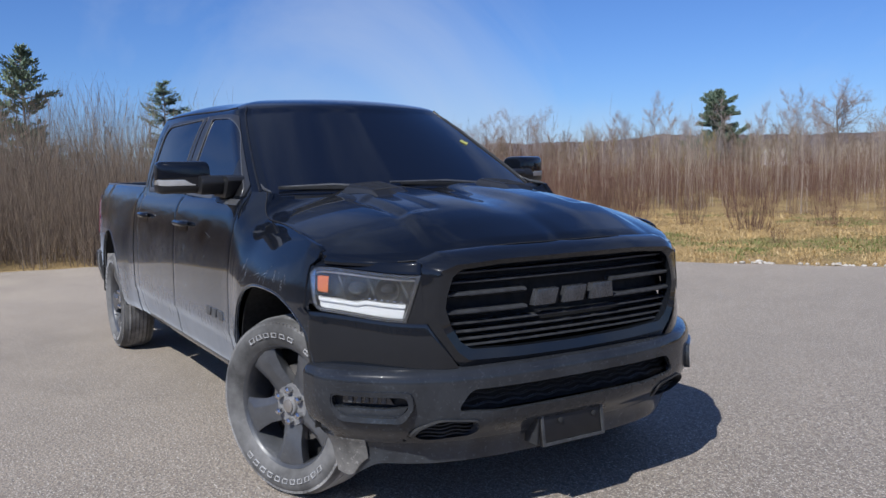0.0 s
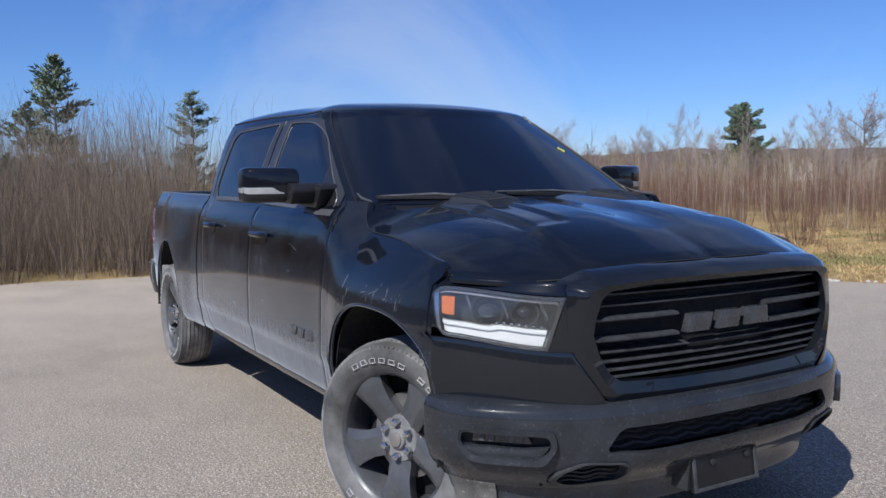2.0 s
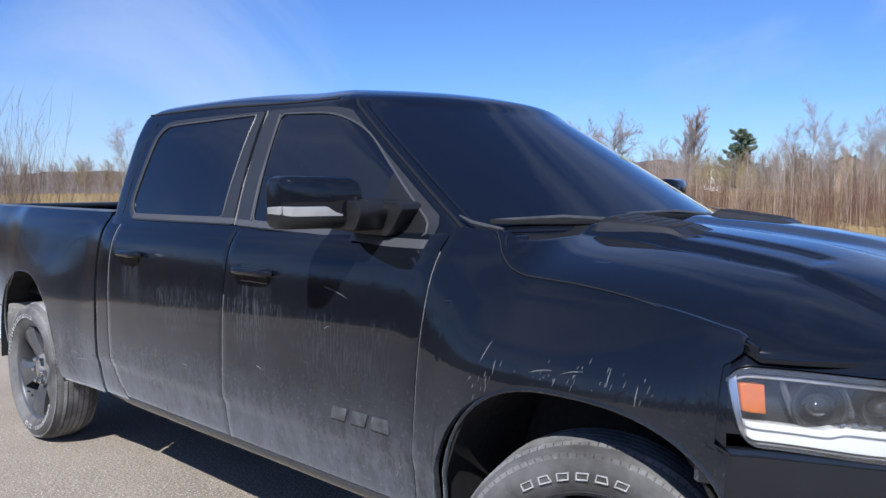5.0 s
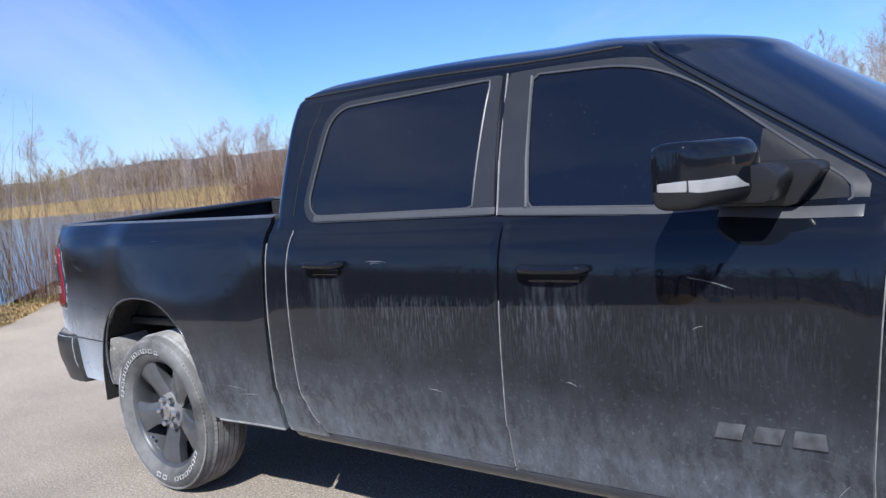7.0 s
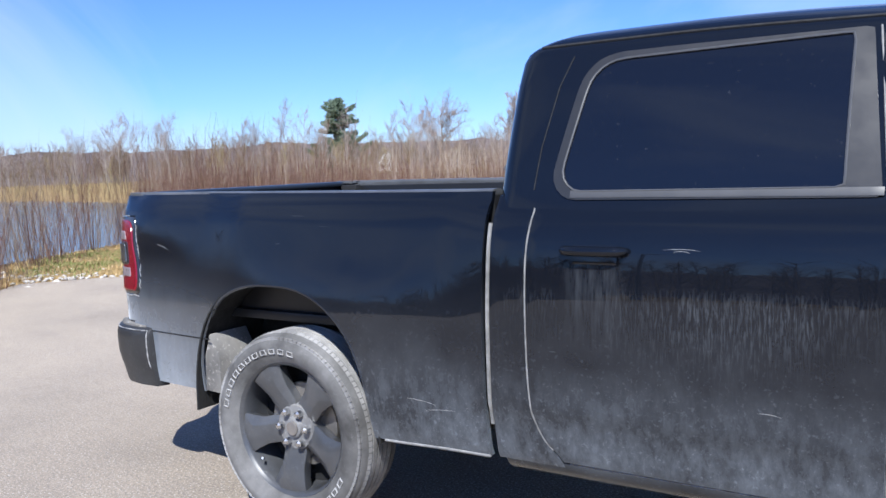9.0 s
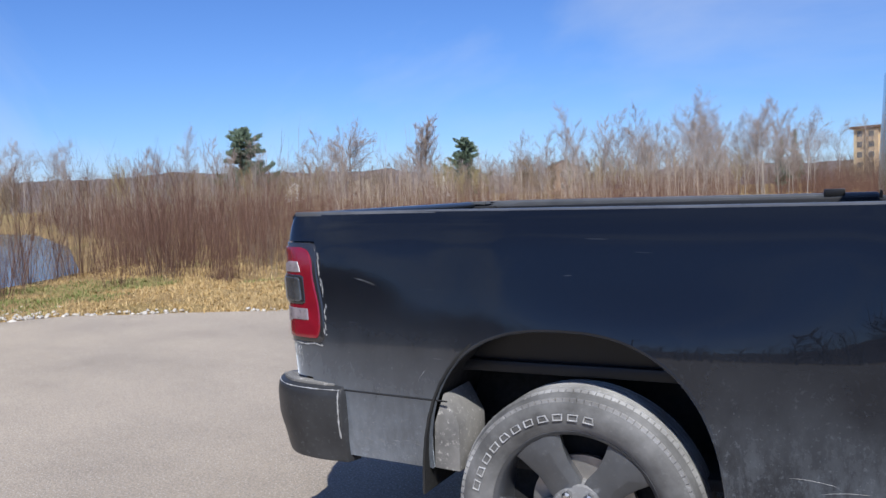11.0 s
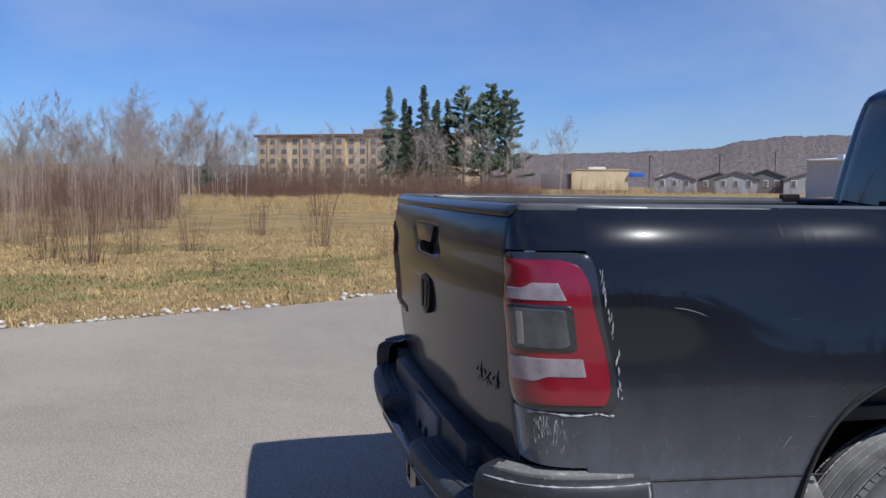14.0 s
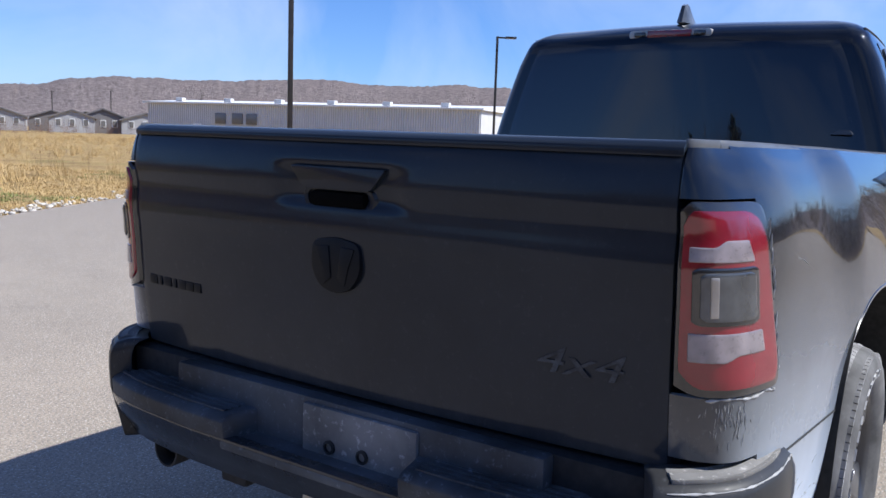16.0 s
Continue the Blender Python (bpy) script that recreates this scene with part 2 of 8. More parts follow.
PLATE_BLACK = simple("plate_holder_black", (0.007, 0.007, 0.008), 0.4, 0.0, 0.3, 15)
PLATE_EDGE = simple("plate_holder_edge", (0.045, 0.047, 0.05), 0.45, 0.0, 0.4, 25)
EMBLEM = simple("emblem_black", (0.0055, 0.007, 0.010), 0.42, 0.0, 0.3, 20, spec=0.15)
# near-black colour that carries the shade inside the tailgate handle opening
HANDLE_SHADE = simple("handle_cavity", (0.002, 0.002, 0.002), 0.9, 0.0, 0.1, 10, spec=0.05)
BADGE_DUST = simple("badge_dusty", (0.07, 0.074, 0.08), 0.45, 0, 0.4, 25)

gm = Mat("tinted_glass", (0.0015, 0.003, 0.008), 0.015, 0, 0.62)
gm.set("Roughness", gm.span(gm.noise(9, 4), 0.45, 0.75, 0.012, 0.05))
gdust = gm.ramp(gm.noise(70, 3, 0.6), (0.66, 0.012), (0.80, 0.10))
gm.set("Base Color", gm.mix(gdust, (0.0015, 0.003, 0.008), (0.3, 0.3, 0.3)))
GLASS = gm.m

cm = bpy.data.materials.new("clear_lens")
cm.use_nodes = True
cn, cl = cm.node_tree.nodes, cm.node_tree.links
cn.clear()
ct, cg, cf, cx, cout, cd, ch = (cn.new(k) for k in ("ShaderNodeBsdfTransparent", "ShaderNodeBsdfGlossy", "ShaderNodeFresnel", "ShaderNodeMixShader", "ShaderNodeOutputMaterial", "ShaderNodeBsdfDiffuse", "ShaderNodeMixShader"))
ct.inputs[0].default_value = (0.93, 0.94, 0.95, 1)
cg.inputs["Roughness"].default_value = 0.03
cf.inputs[0].default_value = 1.5
cd.inputs[0].default_value = (0.5, 0.52, 0.55, 1)
ch.inputs[0].default_value = 0.03
cl.new(ct.outputs[0], ch.inputs[1]), cl.new(cd.outputs[0], ch.inputs[2])
cl.new(cf.outputs[0], cx.inputs[0]), cl.new(ch.outputs[0], cx.inputs[1]), cl.new(cg.outputs[0], cx.inputs[2]), cl.new(cx.outputs[0], cout.inputs[0])
CLEAR = cm

# ---- mesh tools ----
def lerp(a, b, t):
    return a + (b - a) * t


def table(pts):
    """A smooth function through (x, value) pairs in rising x (monotone cubic)."""
    xs, ys = [p[0] for p in pts], [p[1] for p in pts]
    d = [(ys[i + 1] - ys[i]) / (xs[i + 1] - xs[i]) for i in range(len(xs) - 1)]
    m = [d[0]] + [0 if d[i - 1] * d[i] <= 0 else 2 * d[i - 1] * d[i] / (d[i - 1] + d[i]) for i in range(1, len(d))] + [d[-1]]

    def f(x):
        if x <= xs[0]:
            return ys[0]
        if x >= xs[-1]:
            return ys[-1]
        i = max(k for k in range(len(xs) - 1) if xs[k] <= x)
        h = xs[i + 1] - xs[i]
        t = (x - xs[i]) / h
        return ((1 + 2 * t) * (1 - t) ** 2 * ys[i] + t * (1 - t) ** 2 * h * m[i] + t * t * (3 - 2 * t) * ys[i + 1] + t * t * (t - 1) * h * m[i + 1])

    return f


def steps(a, b, n):
    return [a + (b - a) * i / n for i in range(n + 1)]


def fin(bm, bevel=0.0, seg=2, angle=40):
    bmesh.ops.remove_doubles(bm, verts=bm.verts, dist=0.0002)
    bmesh.ops.recalc_face_normals(bm, faces=bm.faces)
    if bevel:
        edges = [e for e in bm.edges if len(e.link_faces) == 2 and e.calc_face_angle(0) > radians(angle)]
        bmesh.ops.bevel(bm, geom=edges, offset=bevel, segments=seg, affect="EDGES", profile=0.6, clamp_overlap=True)
    return bm


def part(name, bm, material, parent=None, label="", smooth=38, kind=""):
    me = bpy.data.meshes.new(name)
    bm.to_mesh(me)
    bm.free()
    me.materials.append(material)
    if smooth:
        me.shade_smooth()
        me.set_sharp_from_angle(angle=radians(smooth))
    ob = new(name, me)
    ob.parent = parent
    if label or kind:
        tagged(ob, label, kind=kind)
    return ob


def shell(us, vs, f, inward, t, bevel=0.0):
    """A closed sheet: the surface f(u, v), its copy pushed inward by t, and the rim between."""
    bm = bmesh.new()
    get = inward if callable(inward) else (lambda p: Vector(inward))
    outer = [[bm.verts.new(f(u, v)) for v in vs] for u in us]
    inner = [[bm.verts.new(o.co + get(o.co) * t) for o in row] for row in outer]
    nu, nv = len(us), len(vs)
    for i in range(nu - 1):
        for j in range(nv - 1):
            bm.faces.new((outer[i][j], outer[i + 1][j], outer[i + 1][j + 1], outer[i][j + 1]))
            bm.faces.new((inner[i][j + 1], inner[i + 1][j + 1], inner[i + 1][j], inner[i][j]))
    for i in range(nu - 1):
        for j in (0, nv - 1):
            bm.faces.new((outer[i][j], inner[i][j], inner[i + 1][j], outer[i + 1][j]))
    for j in range(nv - 1):
        for i in (0, nu - 1):
            bm.faces.new((outer[i][j], outer[i][j + 1], inner[i][j + 1], inner[i][j]))
    return fin(bm, bevel)


def add_box(bm, x0, x1, y0, y1, z0, z1, m=None):
    r = bmesh.ops.create_cube(bm, size=1.0, matrix=Matrix.LocRotScale(((x0 + x1) / 2, (y0 + y1) / 2, (z0 + z1) / 2), None, (abs(x1 - x0), abs(y1 - y0), abs(z1 - z0))))
    if m is not None:
        bmesh.ops.transform(bm, verts=r["verts"], matrix=m)
    return r["verts"]


def box(x0, x1, y0, y1, z0, z1, bevel=0.004, seg=2):
    bm = bmesh.new()
    add_box(bm, x0, x1, y0, y1, z0, z1)
    return fin(bm, bevel, seg)


def prism(loop, a, b, bevel=0.0, seg=2):
    """A solid between the outline loop shifted by vector a and by vector b."""
    bm = bmesh.new()
    p = [bm.verts.new(Vector(v) + Vector(a)) for v in loop]
    q = [bm.verts.new(Vector(v) + Vector(b)) for v in loop]
    bm.faces.new(p), bm.faces.new(q[::-1])
    for i in range(len(p)):
        j = (i + 1) % len(p)
        bm.faces.new((p[i], q[i], q[j], p[j]))
    return fin(bm, bevel, seg)


def ring(outer_loops):
    """A closed band through several loops of equal count (the last joins the first)."""
    bm = bmesh.new()
    rows = [[bm.verts.new(p) for p in lp] for lp in outer_loops]
    n = len(rows[0])
    for k in range(len(rows)):
        a, b = rows[k], rows[(k + 1) % len(rows)]
        for i in range(n):
            j = (i + 1) % n
            bm.faces.new((a[i], a[j], b[j], b[i]))
    return fin(bm)


def resample(loop, n):
    """n points evenly along a closed outline."""
    pts = [Vector(p) for p in loop]
    pts.append(pts[0])
    acc = [0.0]
    for i in range(len(pts) - 1):
        acc.append(acc[-1] + (pts[i + 1] - pts[i]).length)
    out, k = [], 0
    for i in range(n):
        d = acc[-1] * i / n
        while acc[k + 1] < d:
            k += 1
        out.append(pts[k].lerp(pts[k + 1], (d - acc[k]) / max(1e-9, acc[k + 1] - acc[k])))
    return out


def tube(points, radius, sides=8, flat=1.0):
    """A closed round bar through points; radius is a number or a list."""
    bm = bmesh.new()
    pts = [Vector(p) for p in points]
    rs = radius if isinstance(radius, (list, tuple)) else [radius] * len(pts)
    rows, side = [], None
    for i, p in enumerate(pts):
        d = (pts[min(i + 1, len(pts) - 1)] - pts[max(i - 1, 0)]).normalized()
        if side is None:
            side = d.cross(Vector((0, 0, 1)))
            side = side.normalized() if side.length > 0.05 else Vector((1, 0, 0))
        side = (side - d * side.dot(d)).normalized()
        up = side.cross(d)
        rows.append([bm.verts.new(p + (side * math.cos(a) + up * math.sin(a) * flat) * rs[i]) for a in (2 * math.pi * k / sides for k in range(sides))])
    for a, b in zip(rows, rows[1:]):
        for k in range(sides):
            bm.faces.new((a[k], a[(k + 1) % sides], b[(k + 1) % sides], b[k]))
    bm.faces.new(rows[0][::-1]), bm.faces.new(rows[-1])
    return fin(bm)


def lathe(profile, n, closed=False, axis="y"):
    """Turns (radius, offset) pairs round the y axis."""
    bm = bmesh.new()
    rows = [[bm.verts.new((r * math.cos(2 * math.pi * k / n), o, r * math.sin(2 * math.pi * k / n))) for k in range(n)] for r, o in profile]
    pairs = list(zip(rows, rows[1:])) + ([(rows[-1], rows[0])] if closed else [])
    for a, b in pairs:
        for k in range(n):
            bm.faces.new((a[k], a[(k + 1) % n], b[(k + 1) % n], b[k]))
    if not closed:
        for row in (rows[0], rows[-1]):
            bm.faces.new(row)
    return fin(bm)


def carve(ob, cutters):
    """Cuts solids out of a part."""
    temps = []
    for bm in cutters:
        me = bpy.data.meshes.new("cut")
        bm.to_mesh(me)
        bm.free()
        c = new("cut", me)
        temps.append(c)
        md = ob.modifiers.new("cut", "BOOLEAN")
        md.operation, md.solver, md.object = "DIFFERENCE", "EXACT", c
    bpy.context.view_layer.update()
    me = bpy.data.meshes.new_from_object(ob.evaluated_get(bpy.context.evaluated_depsgraph_get()))
    ob.modifiers.clear()
    old, ob.data = ob.data, me
    me.name = old.name
    me.shade_smooth()
    me.set_sharp_from_angle(angle=radians(38))
    for c in temps:
        bpy.data.objects.remove(c)
    return ob


def flip(ob):
    """The same part on the truck's other side."""
    bm = bmesh.new()
    bm.from_mesh(ob.data)
    bmesh.ops.transform(bm, verts=bm.verts, matrix=Matrix.Diagonal((1, -1, 1, 1)))
    bmesh.ops.reverse_faces(bm, faces=bm.faces)
    twin = part(ob.name.split(".")[0], bm, ob.data.materials[0], ob.parent, ob.get("label", ""))
    return twin


def both(ob):
    return ob, flip(ob)

# ---- pickup truck: x forward from the front axle, y to its left ----
truck = tagged(new("pickup_truck"), "dusty gloss-black crew-cab pickup truck parked on grey asphalt", "pickup truck")
WB = -3.90  # rear axle
OUT = Vector((0, 1, 0))

side_door = table([(0.40, 0.925), (0.46, 0.962), (0.54, 0.978), (0.612, 0.990), (0.630, 1.001), (0.75, 1.003), (0.9, 1.002), (1.0, 0.998), (1.1, 0.990), (1.16, 0.983), (1.21, 0.973), (1.26, 0.955), (1.30, 0.930), (1.335, 0.895)])
side_front = table([(0.40, 0.93), (0.5, 0.975), (0.62, 0.998), (0.75, 1.004), (0.86, 1.004), (0.96, 0.996), (1.04, 0.980), (1.10, 0.960), (1.16, 0.932), (1.20, 0.905), (1.24, 0.875), (1.36, 0.82)])
side_bed = table([(0.40, 0.94), (0.48, 0.975), (0.62, 0.996), (0.75, 1.002), (0.9, 1.000), (1.0, 0.990), (1.1, 0.974), (1.2, 0.954), (1.26, 0.940), (1.29, 0.929), (1.31, 0.919), (1.33, 0.907), (1.35, 0.893), (1.37, 0.876)])
plan_off = table([(-5.06, -0.19), (-5.02, -0.135), (-4.95, -0.098), (-4.85, -0.075), (-4.6, -0.050), (-4.35, -0.028), (-4.15, -0.002), (-3.9, 0.018), (-3.6, 0.030), (-3.35, 0.018), (-3.1, 0.0), (-0.75, 0.0), (-0.55, 0.006), (-0.35, 0.026), (0.0, 0.034), (0.22, 0.022), (0.34, 0.004), (0.44, -0.026)])
flare = table([(0.4, 1.0), (0.95, 1.0), (1.15, 0.25), (1.3, 0.0)])


def smooth01(t):
    t = min(1, max(0, t))
    return t * t * (3 - 2 * t)


def ys(x, z):
    """Half width of the body at a station x and a height z."""
    a = smooth01((x + 0.64) / 0.44)
    b = smooth01((-2.85 - x) / 0.3)
    base = side_door(z) * (1 - a) * (1 - b) + side_front(z) * a + side_bed(z) * b
    o = plan_off(x) + 0.022 * smooth01((z - 1.0) / 0.22) * smooth01((-4.35 - x) / 0.45)
    return base + (o * flare(z) if o > 0 else o * (1.0 if x < -2 else 0.9))


def arch(x, xc, half, z0, top):
    d = abs((x - xc) / half)
    return z0 if d >= 1 else z0 + (top - z0) * (1 - d ** 2.5) ** 0.4


def rear_arch(x):
    return arch(x, -3.924, 0.484, 0.44 if x > -3.85 else 0.50, 0.998)


def front_arch(x):
    return arch(x, -0.015, 0.455, 0.43 if x < 0 else 0.62, 0.945)


def dense(a, b, n, marks):
    """Steps from a to b that crowd near the marks."""
    out = set(steps(a, b, n))
    for mk in marks:
        for d in (0.0, 0.001, 0.004, 0.010, 0.02, 0.035, 0.055, 0.08, 0.11):
            for s in (-1, 1):
                if a < mk + s * d < b:
                    out.add(mk + s * d)
    return sorted(out)


def side_panel(name, xs, zb, zt, rows=22, slant=None, label="", mat=PAINT):
    """A skin panel of the truck's right side between a lower and an upper edge."""
    sl = slant or (lambda x, z: 0.0)

    def f(x, v):
        z = lerp(zb(x), zt(x), v)
        xx = x + sl(x, z)
        return (xx, -ys(xx, z), z)

    return part(name, shell(xs, steps(0, 1, rows), f, OUT, 0.02, 0.0 if name == "bed_side" else 0.0035), mat, truck, label)


# seams between panels
def seam_fender(z):
    return -0.545 - (1.30 - z) * 0.085


def seam_b(z):
    return -1.735 + max(0, (z - 0.47)) * 0.03


G = 0.0035
fender_top = table([(-0.6, 1.354), (-0.45, 1.352), (-0.376, 1.346), (-0.358, 1.304), (-0.326, 1.262), (-0.289, 1.236), (-0.234, 1.221), (-0.07, 1.213), (0.09, 1.200), (0.4, 1.150), (0.45, 1.120)])
# front fender, front to the headlight
both(side_panel("front_fender", dense(-0.55, 0.43, 40, (-0.36, -0.30, 0.44)), front_arch, fender_top, 26, lambda x, z: (seam_fender(z) + 0.55 + G) * smooth01((0.0 - x) / 0.5) - 0.036 * smooth01((x - 0.2) / 0.22) * smooth01((z - 0.875) / 0.02) * smooth01((1.095 - z) / 0.02), "gloss black front fender with chipped paint over the wheel arch"))
# doors
fd = side_panel("front_door", steps(-1.72, -0.56, 30), lambda x: 0.462, lambda x: 1.335, 30, lambda x, z: lerp(seam_b(z) + 1.72 + G, seam_fender(z) + 0.56 - G, (x + 1.72) / 1.16), "black front door streaked with road dust")
rd_rear = table([(0.40, -2.66), (0.47, -2.685), (0.53, -2.74), (0.62, -2.775), (0.8, -2.788), (1.1, -2.792), (1.335, -2.775)])
rd = side_panel("rear_door", steps(-2.78, -1.74, 28), lambda x: 0.462, lambda x: 1.335, 30, lambda x, z: lerp(rd_rear(z) + 2.78 + G, seam_b(z) + 1.74 - G, (x + 2.78) / 1.04), "black rear door streaked with road dust")
doors = {"front_r": fd, "front_l": flip(fd), "rear_r": rd, "rear_l": flip(rd)}
cc = side_panel("cab_corner", steps(-2.925, -2.79, 8), lambda x: 0.44, lambda x: 1.345, 30, lambda x, z: lerp(0.0, rd_rear(z) + 2.79 - G, (x + 2.925) / 0.135), "black cab corner panel")
both(cc)
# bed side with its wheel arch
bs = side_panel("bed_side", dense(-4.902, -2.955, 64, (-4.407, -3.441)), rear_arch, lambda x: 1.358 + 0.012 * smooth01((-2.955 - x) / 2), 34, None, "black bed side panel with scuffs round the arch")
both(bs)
# dusty lips round the wheel arches
for xc, half, z0f, z0r, top, n in ((-3.924, 0.484, 0.44, 0.50, 0.998, 40), (-0.015, 0.455, 0.62, 0.43, 0.945, 40)):
    pts = []
    for a in steps(0, math.pi, n):
        c, s = math.cos(a), max(0.0, math.sin(a))
        x = xc + half * abs(c) ** 0.8 * (1 if c > 0 else -1)
        z0 = z0f if c > 0 else z0r
        z = z0 + (top - z0) * s ** 0.8
        pts.append((x, -(ys(x, z) - 0.004), z))
    both(part("arch_lip", tube(pts, 0.0065, 6), PAINT, truck))

# sill, body core and wheel liners
both(part("rocker_sill", shell(steps(-2.90, -0.50, 24), steps(0, 1, 6), lambda x, v: (x, -(0.955 - 0.045 * (1 - v) ** 2), lerp(0.395, 0.458, v)), OUT, 0.05, 0.004), BUMPER, truck, "dusty black rocker sill"))
core = bmesh.new()
add_box(core, -2.90, -0.56, -0.90, 0.90, 0.44, 1.30)
add_box(core, -0.56, 0.62, -0.62, 0.62, 0.48, 1.08)
part("cab_core", fin(core), DARK, truck)
both(part("inner_fender", box(-0.60, 0.38, -0.84, -0.60, 0.96, 1.08, 0.01), DARK, truck))


def liner(xc, half, top, y0, y1, name="wheel_liner"):
    rows = steps(0.0, math.pi, 26)

    def f(a, v):
        c, s = math.cos(a), max(0.0, math.sin(a))
        return (xc + half * abs(c) ** 0.8 * (1 if c > 0 else -1), lerp(y0, y1, v), 0.42 + (top - 0.42) * s ** 0.8)

    return part(name, shell(rows, [0, 0.5, 1], f, lambda p: (Vector((p.x - xc, 0, p.z - 0.4)).normalized()), 0.008), LINER, truck)


both(liner(-0.015, 0.465, 0.955, -0.985, -0.55))
both(liner(-3.924, 0.496, 1.014, -0.985, -0.60))
for xc in (-0.015, -3.885):
    both(part("wheel_well_wall", box(xc - 0.5, xc + 0.5, -0.61, -0.58, 0.42, 1.0), LINER, truck))
both(part("mud_flap", prism([(-4.395, -0.955, 0.505), (-4.39, -0.955, 0.66), (-4.355, -0.955, 0.76), (-4.30, -0.955, 0.66), (-4.30, -0.955, 0.50)], (0, 0, 0), (0, 0.22, 0), 0.006), VALANCE, truck, "dust-covered mud flap"))

# ---- cab above the belt: stacked outlines, closed by a crowned roof ----
gyt = table([(1.28, 0.915), (1.33, 0.893), (1.45, 0.851), (1.6, 0.792), (1.72, 0.740), (1.80, 0.700)])


def outline(z, t):
    """Right half of the cab's outline at a height: t from 0 (middle of the windscreen) to 1 (middle of the rear window)."""
    gy = gyt(z)
    xe = -0.575 - 1.62 * (z - 1.36)
    xc = xe + 0.235
    xr = -2.945 + (z - 1.33) * 0.05
    r = 0.085
    wide = 0.022 + 0.032 * min(1, max(0, (z - 1.33) / 0.4))
    if t < 0.3:
        k = t / 0.3
        y = gy * (k if k < 0.85 else k)
        y = (gy - 0.03) * k
        x = lerp(xc, xe, k * k)
        return x, y
    if t < 0.36:
        k = (t - 0.3) / 0.06
        p0, p1, p2 = Vector((xe, gy - 0.03)), Vector((xe - 0.035, gy)), Vector((xe - 0.10, gy))
        q = p0 * (1 - k) ** 2 + p1 * 2 * k * (1 - k) + p2 * k * k
        return q.x, q.y
    if t < 0.74:
        k = (t - 0.36) / 0.38
        return lerp(xe - 0.10, xr + r, k), gy + 0.010 * math.sin(math.pi * k) + wide * smooth01(k)
    gy += wide
    if t < 0.84:
        a = (t - 0.74) / 0.10 * math.pi / 2
        return xr + r - r * math.sin(a), gy - r + r * math.cos(a)
    k = (t - 0.84) / 0.16
    return xr - 0.10 * math.sin(k * math.pi / 2), (gy - r) * (1 - k)


def cab(s, t, off=0.0):
    """Surface of the cab: s from 0 (belt) over 1 (drip rail) to 2 (middle of the roof). t: as in outline(), negative on the left side."""
    sg = -1 if t >= 0 else 1
    t = abs(t)
    if s <= 1:
        z = lerp(1.28, 1.80, s)
        x, y = outline(z, t)
        return Vector((x, sg * y, z))
    k = 2 - s
    x, y = outline(1.80, t)
    cx = -2.0
    p = lerp(3.2, 7.5, smooth01((-1.5 - x) / 0.9))
    z = 1.80 + 0.107 * max(0.0, 1 - k ** p) ** 0.62
    return Vector((cx + (x - cx) * k, sg * y * k, z + 0.012 * (1 - k)))


def cab_off(s, t, off):
    e = 0.004
    p = cab(s, t)
    du, dv = cab(s + e, t) - cab(s - e, t), cab(s, t + e) - cab(s, t - e)
    n = du.cross(dv).normalized()
    c = Vector((-1.95, 0, 1.55))
    if n.dot(p - c) < 0:
        n = -n
    return p + n * off


def z_s(z):
    return (z - 1.28) / 0.52


bm = bmesh.new()
ts = steps(0, 0.3, 16)[:-1] + steps(0.3, 0.36, 6)[:-1] + steps(0.36, 0.74, 24)[:-1] + steps(0.74, 0.84, 8)[:-1] + steps(0.84, 1, 8)
ts = [-t for t in ts[::-1][:-1]] + ts[:-1]
ss = steps(0, 1, 14)[:-1] + [1 + k for k in (0, 0.015, 0.03, 0.05, 0.075, 0.10, 0.14, 0.2, 0.28, 0.4, 0.6, 0.8, 0.96)]
rows = [[bm.verts.new(cab(s, t)) for t in ts] for s in ss]
for a, b in zip(rows, rows[1:]):
    for k in range(len(ts)):
        bm.faces.new((a[k], a[(k + 1) % len(ts)], b[(k + 1) % len(ts)], b[k]))
bm.faces.new(rows[-1])
part("cab_roof", fin(bm), PAINT, truck, "gloss black cab roof and pillars")


def cab_patch(name, loop, off, thick, mat, parent, label="", n=18, bevel=0.0015):
    """A sheet laid on the cab over a four-sided region given as (s, t) corners or as functions."""
    s0, s1, t0, t1 = loop

    def f(u, v):
        s = lerp(s0(u), s1(u), v)
        t = lerp(t0(v), t1(v), u)
        return cab_off(s, t, off)

    return part(name, shell(steps(0, 1, n), steps(0, 1, max(6, n // 2)), f, lambda p: Vector((-1.95 - p.x, -p.y, 1.5 - p.z)).normalized(), thick, bevel), mat, parent, label)


# windscreen, rear window
cab_patch("windscreen", (lambda u: 0.10, lambda u: 1.085 - 0.03 * abs(2 * u - 1) ** 4, lambda v: -0.279, lambda v: 0.279), 0.003, 0.006, GLASS, truck, "dark tinted windscreen reflecting blue sky", 72)
cab_patch("rear_window", (lambda u: 0.04, lambda u: 0.985, lambda v: 0.845, lambda v: 1.155), 0.003, 0.006, GLASS, truck, "dark tinted rear window", 26)


def on_side(x, z, off):
    """A point on the flat of the cab's side at x and z, lifted by off."""
    lo, hi = 0.31, 0.80
    for _ in range(30):
        mid = (lo + hi) / 2
        if outline(min(z, 1.80), mid)[0] > x:
            lo = mid
        else:
            hi = mid
    return cab_off(z_s(min(z, 1.80)), lo, off)


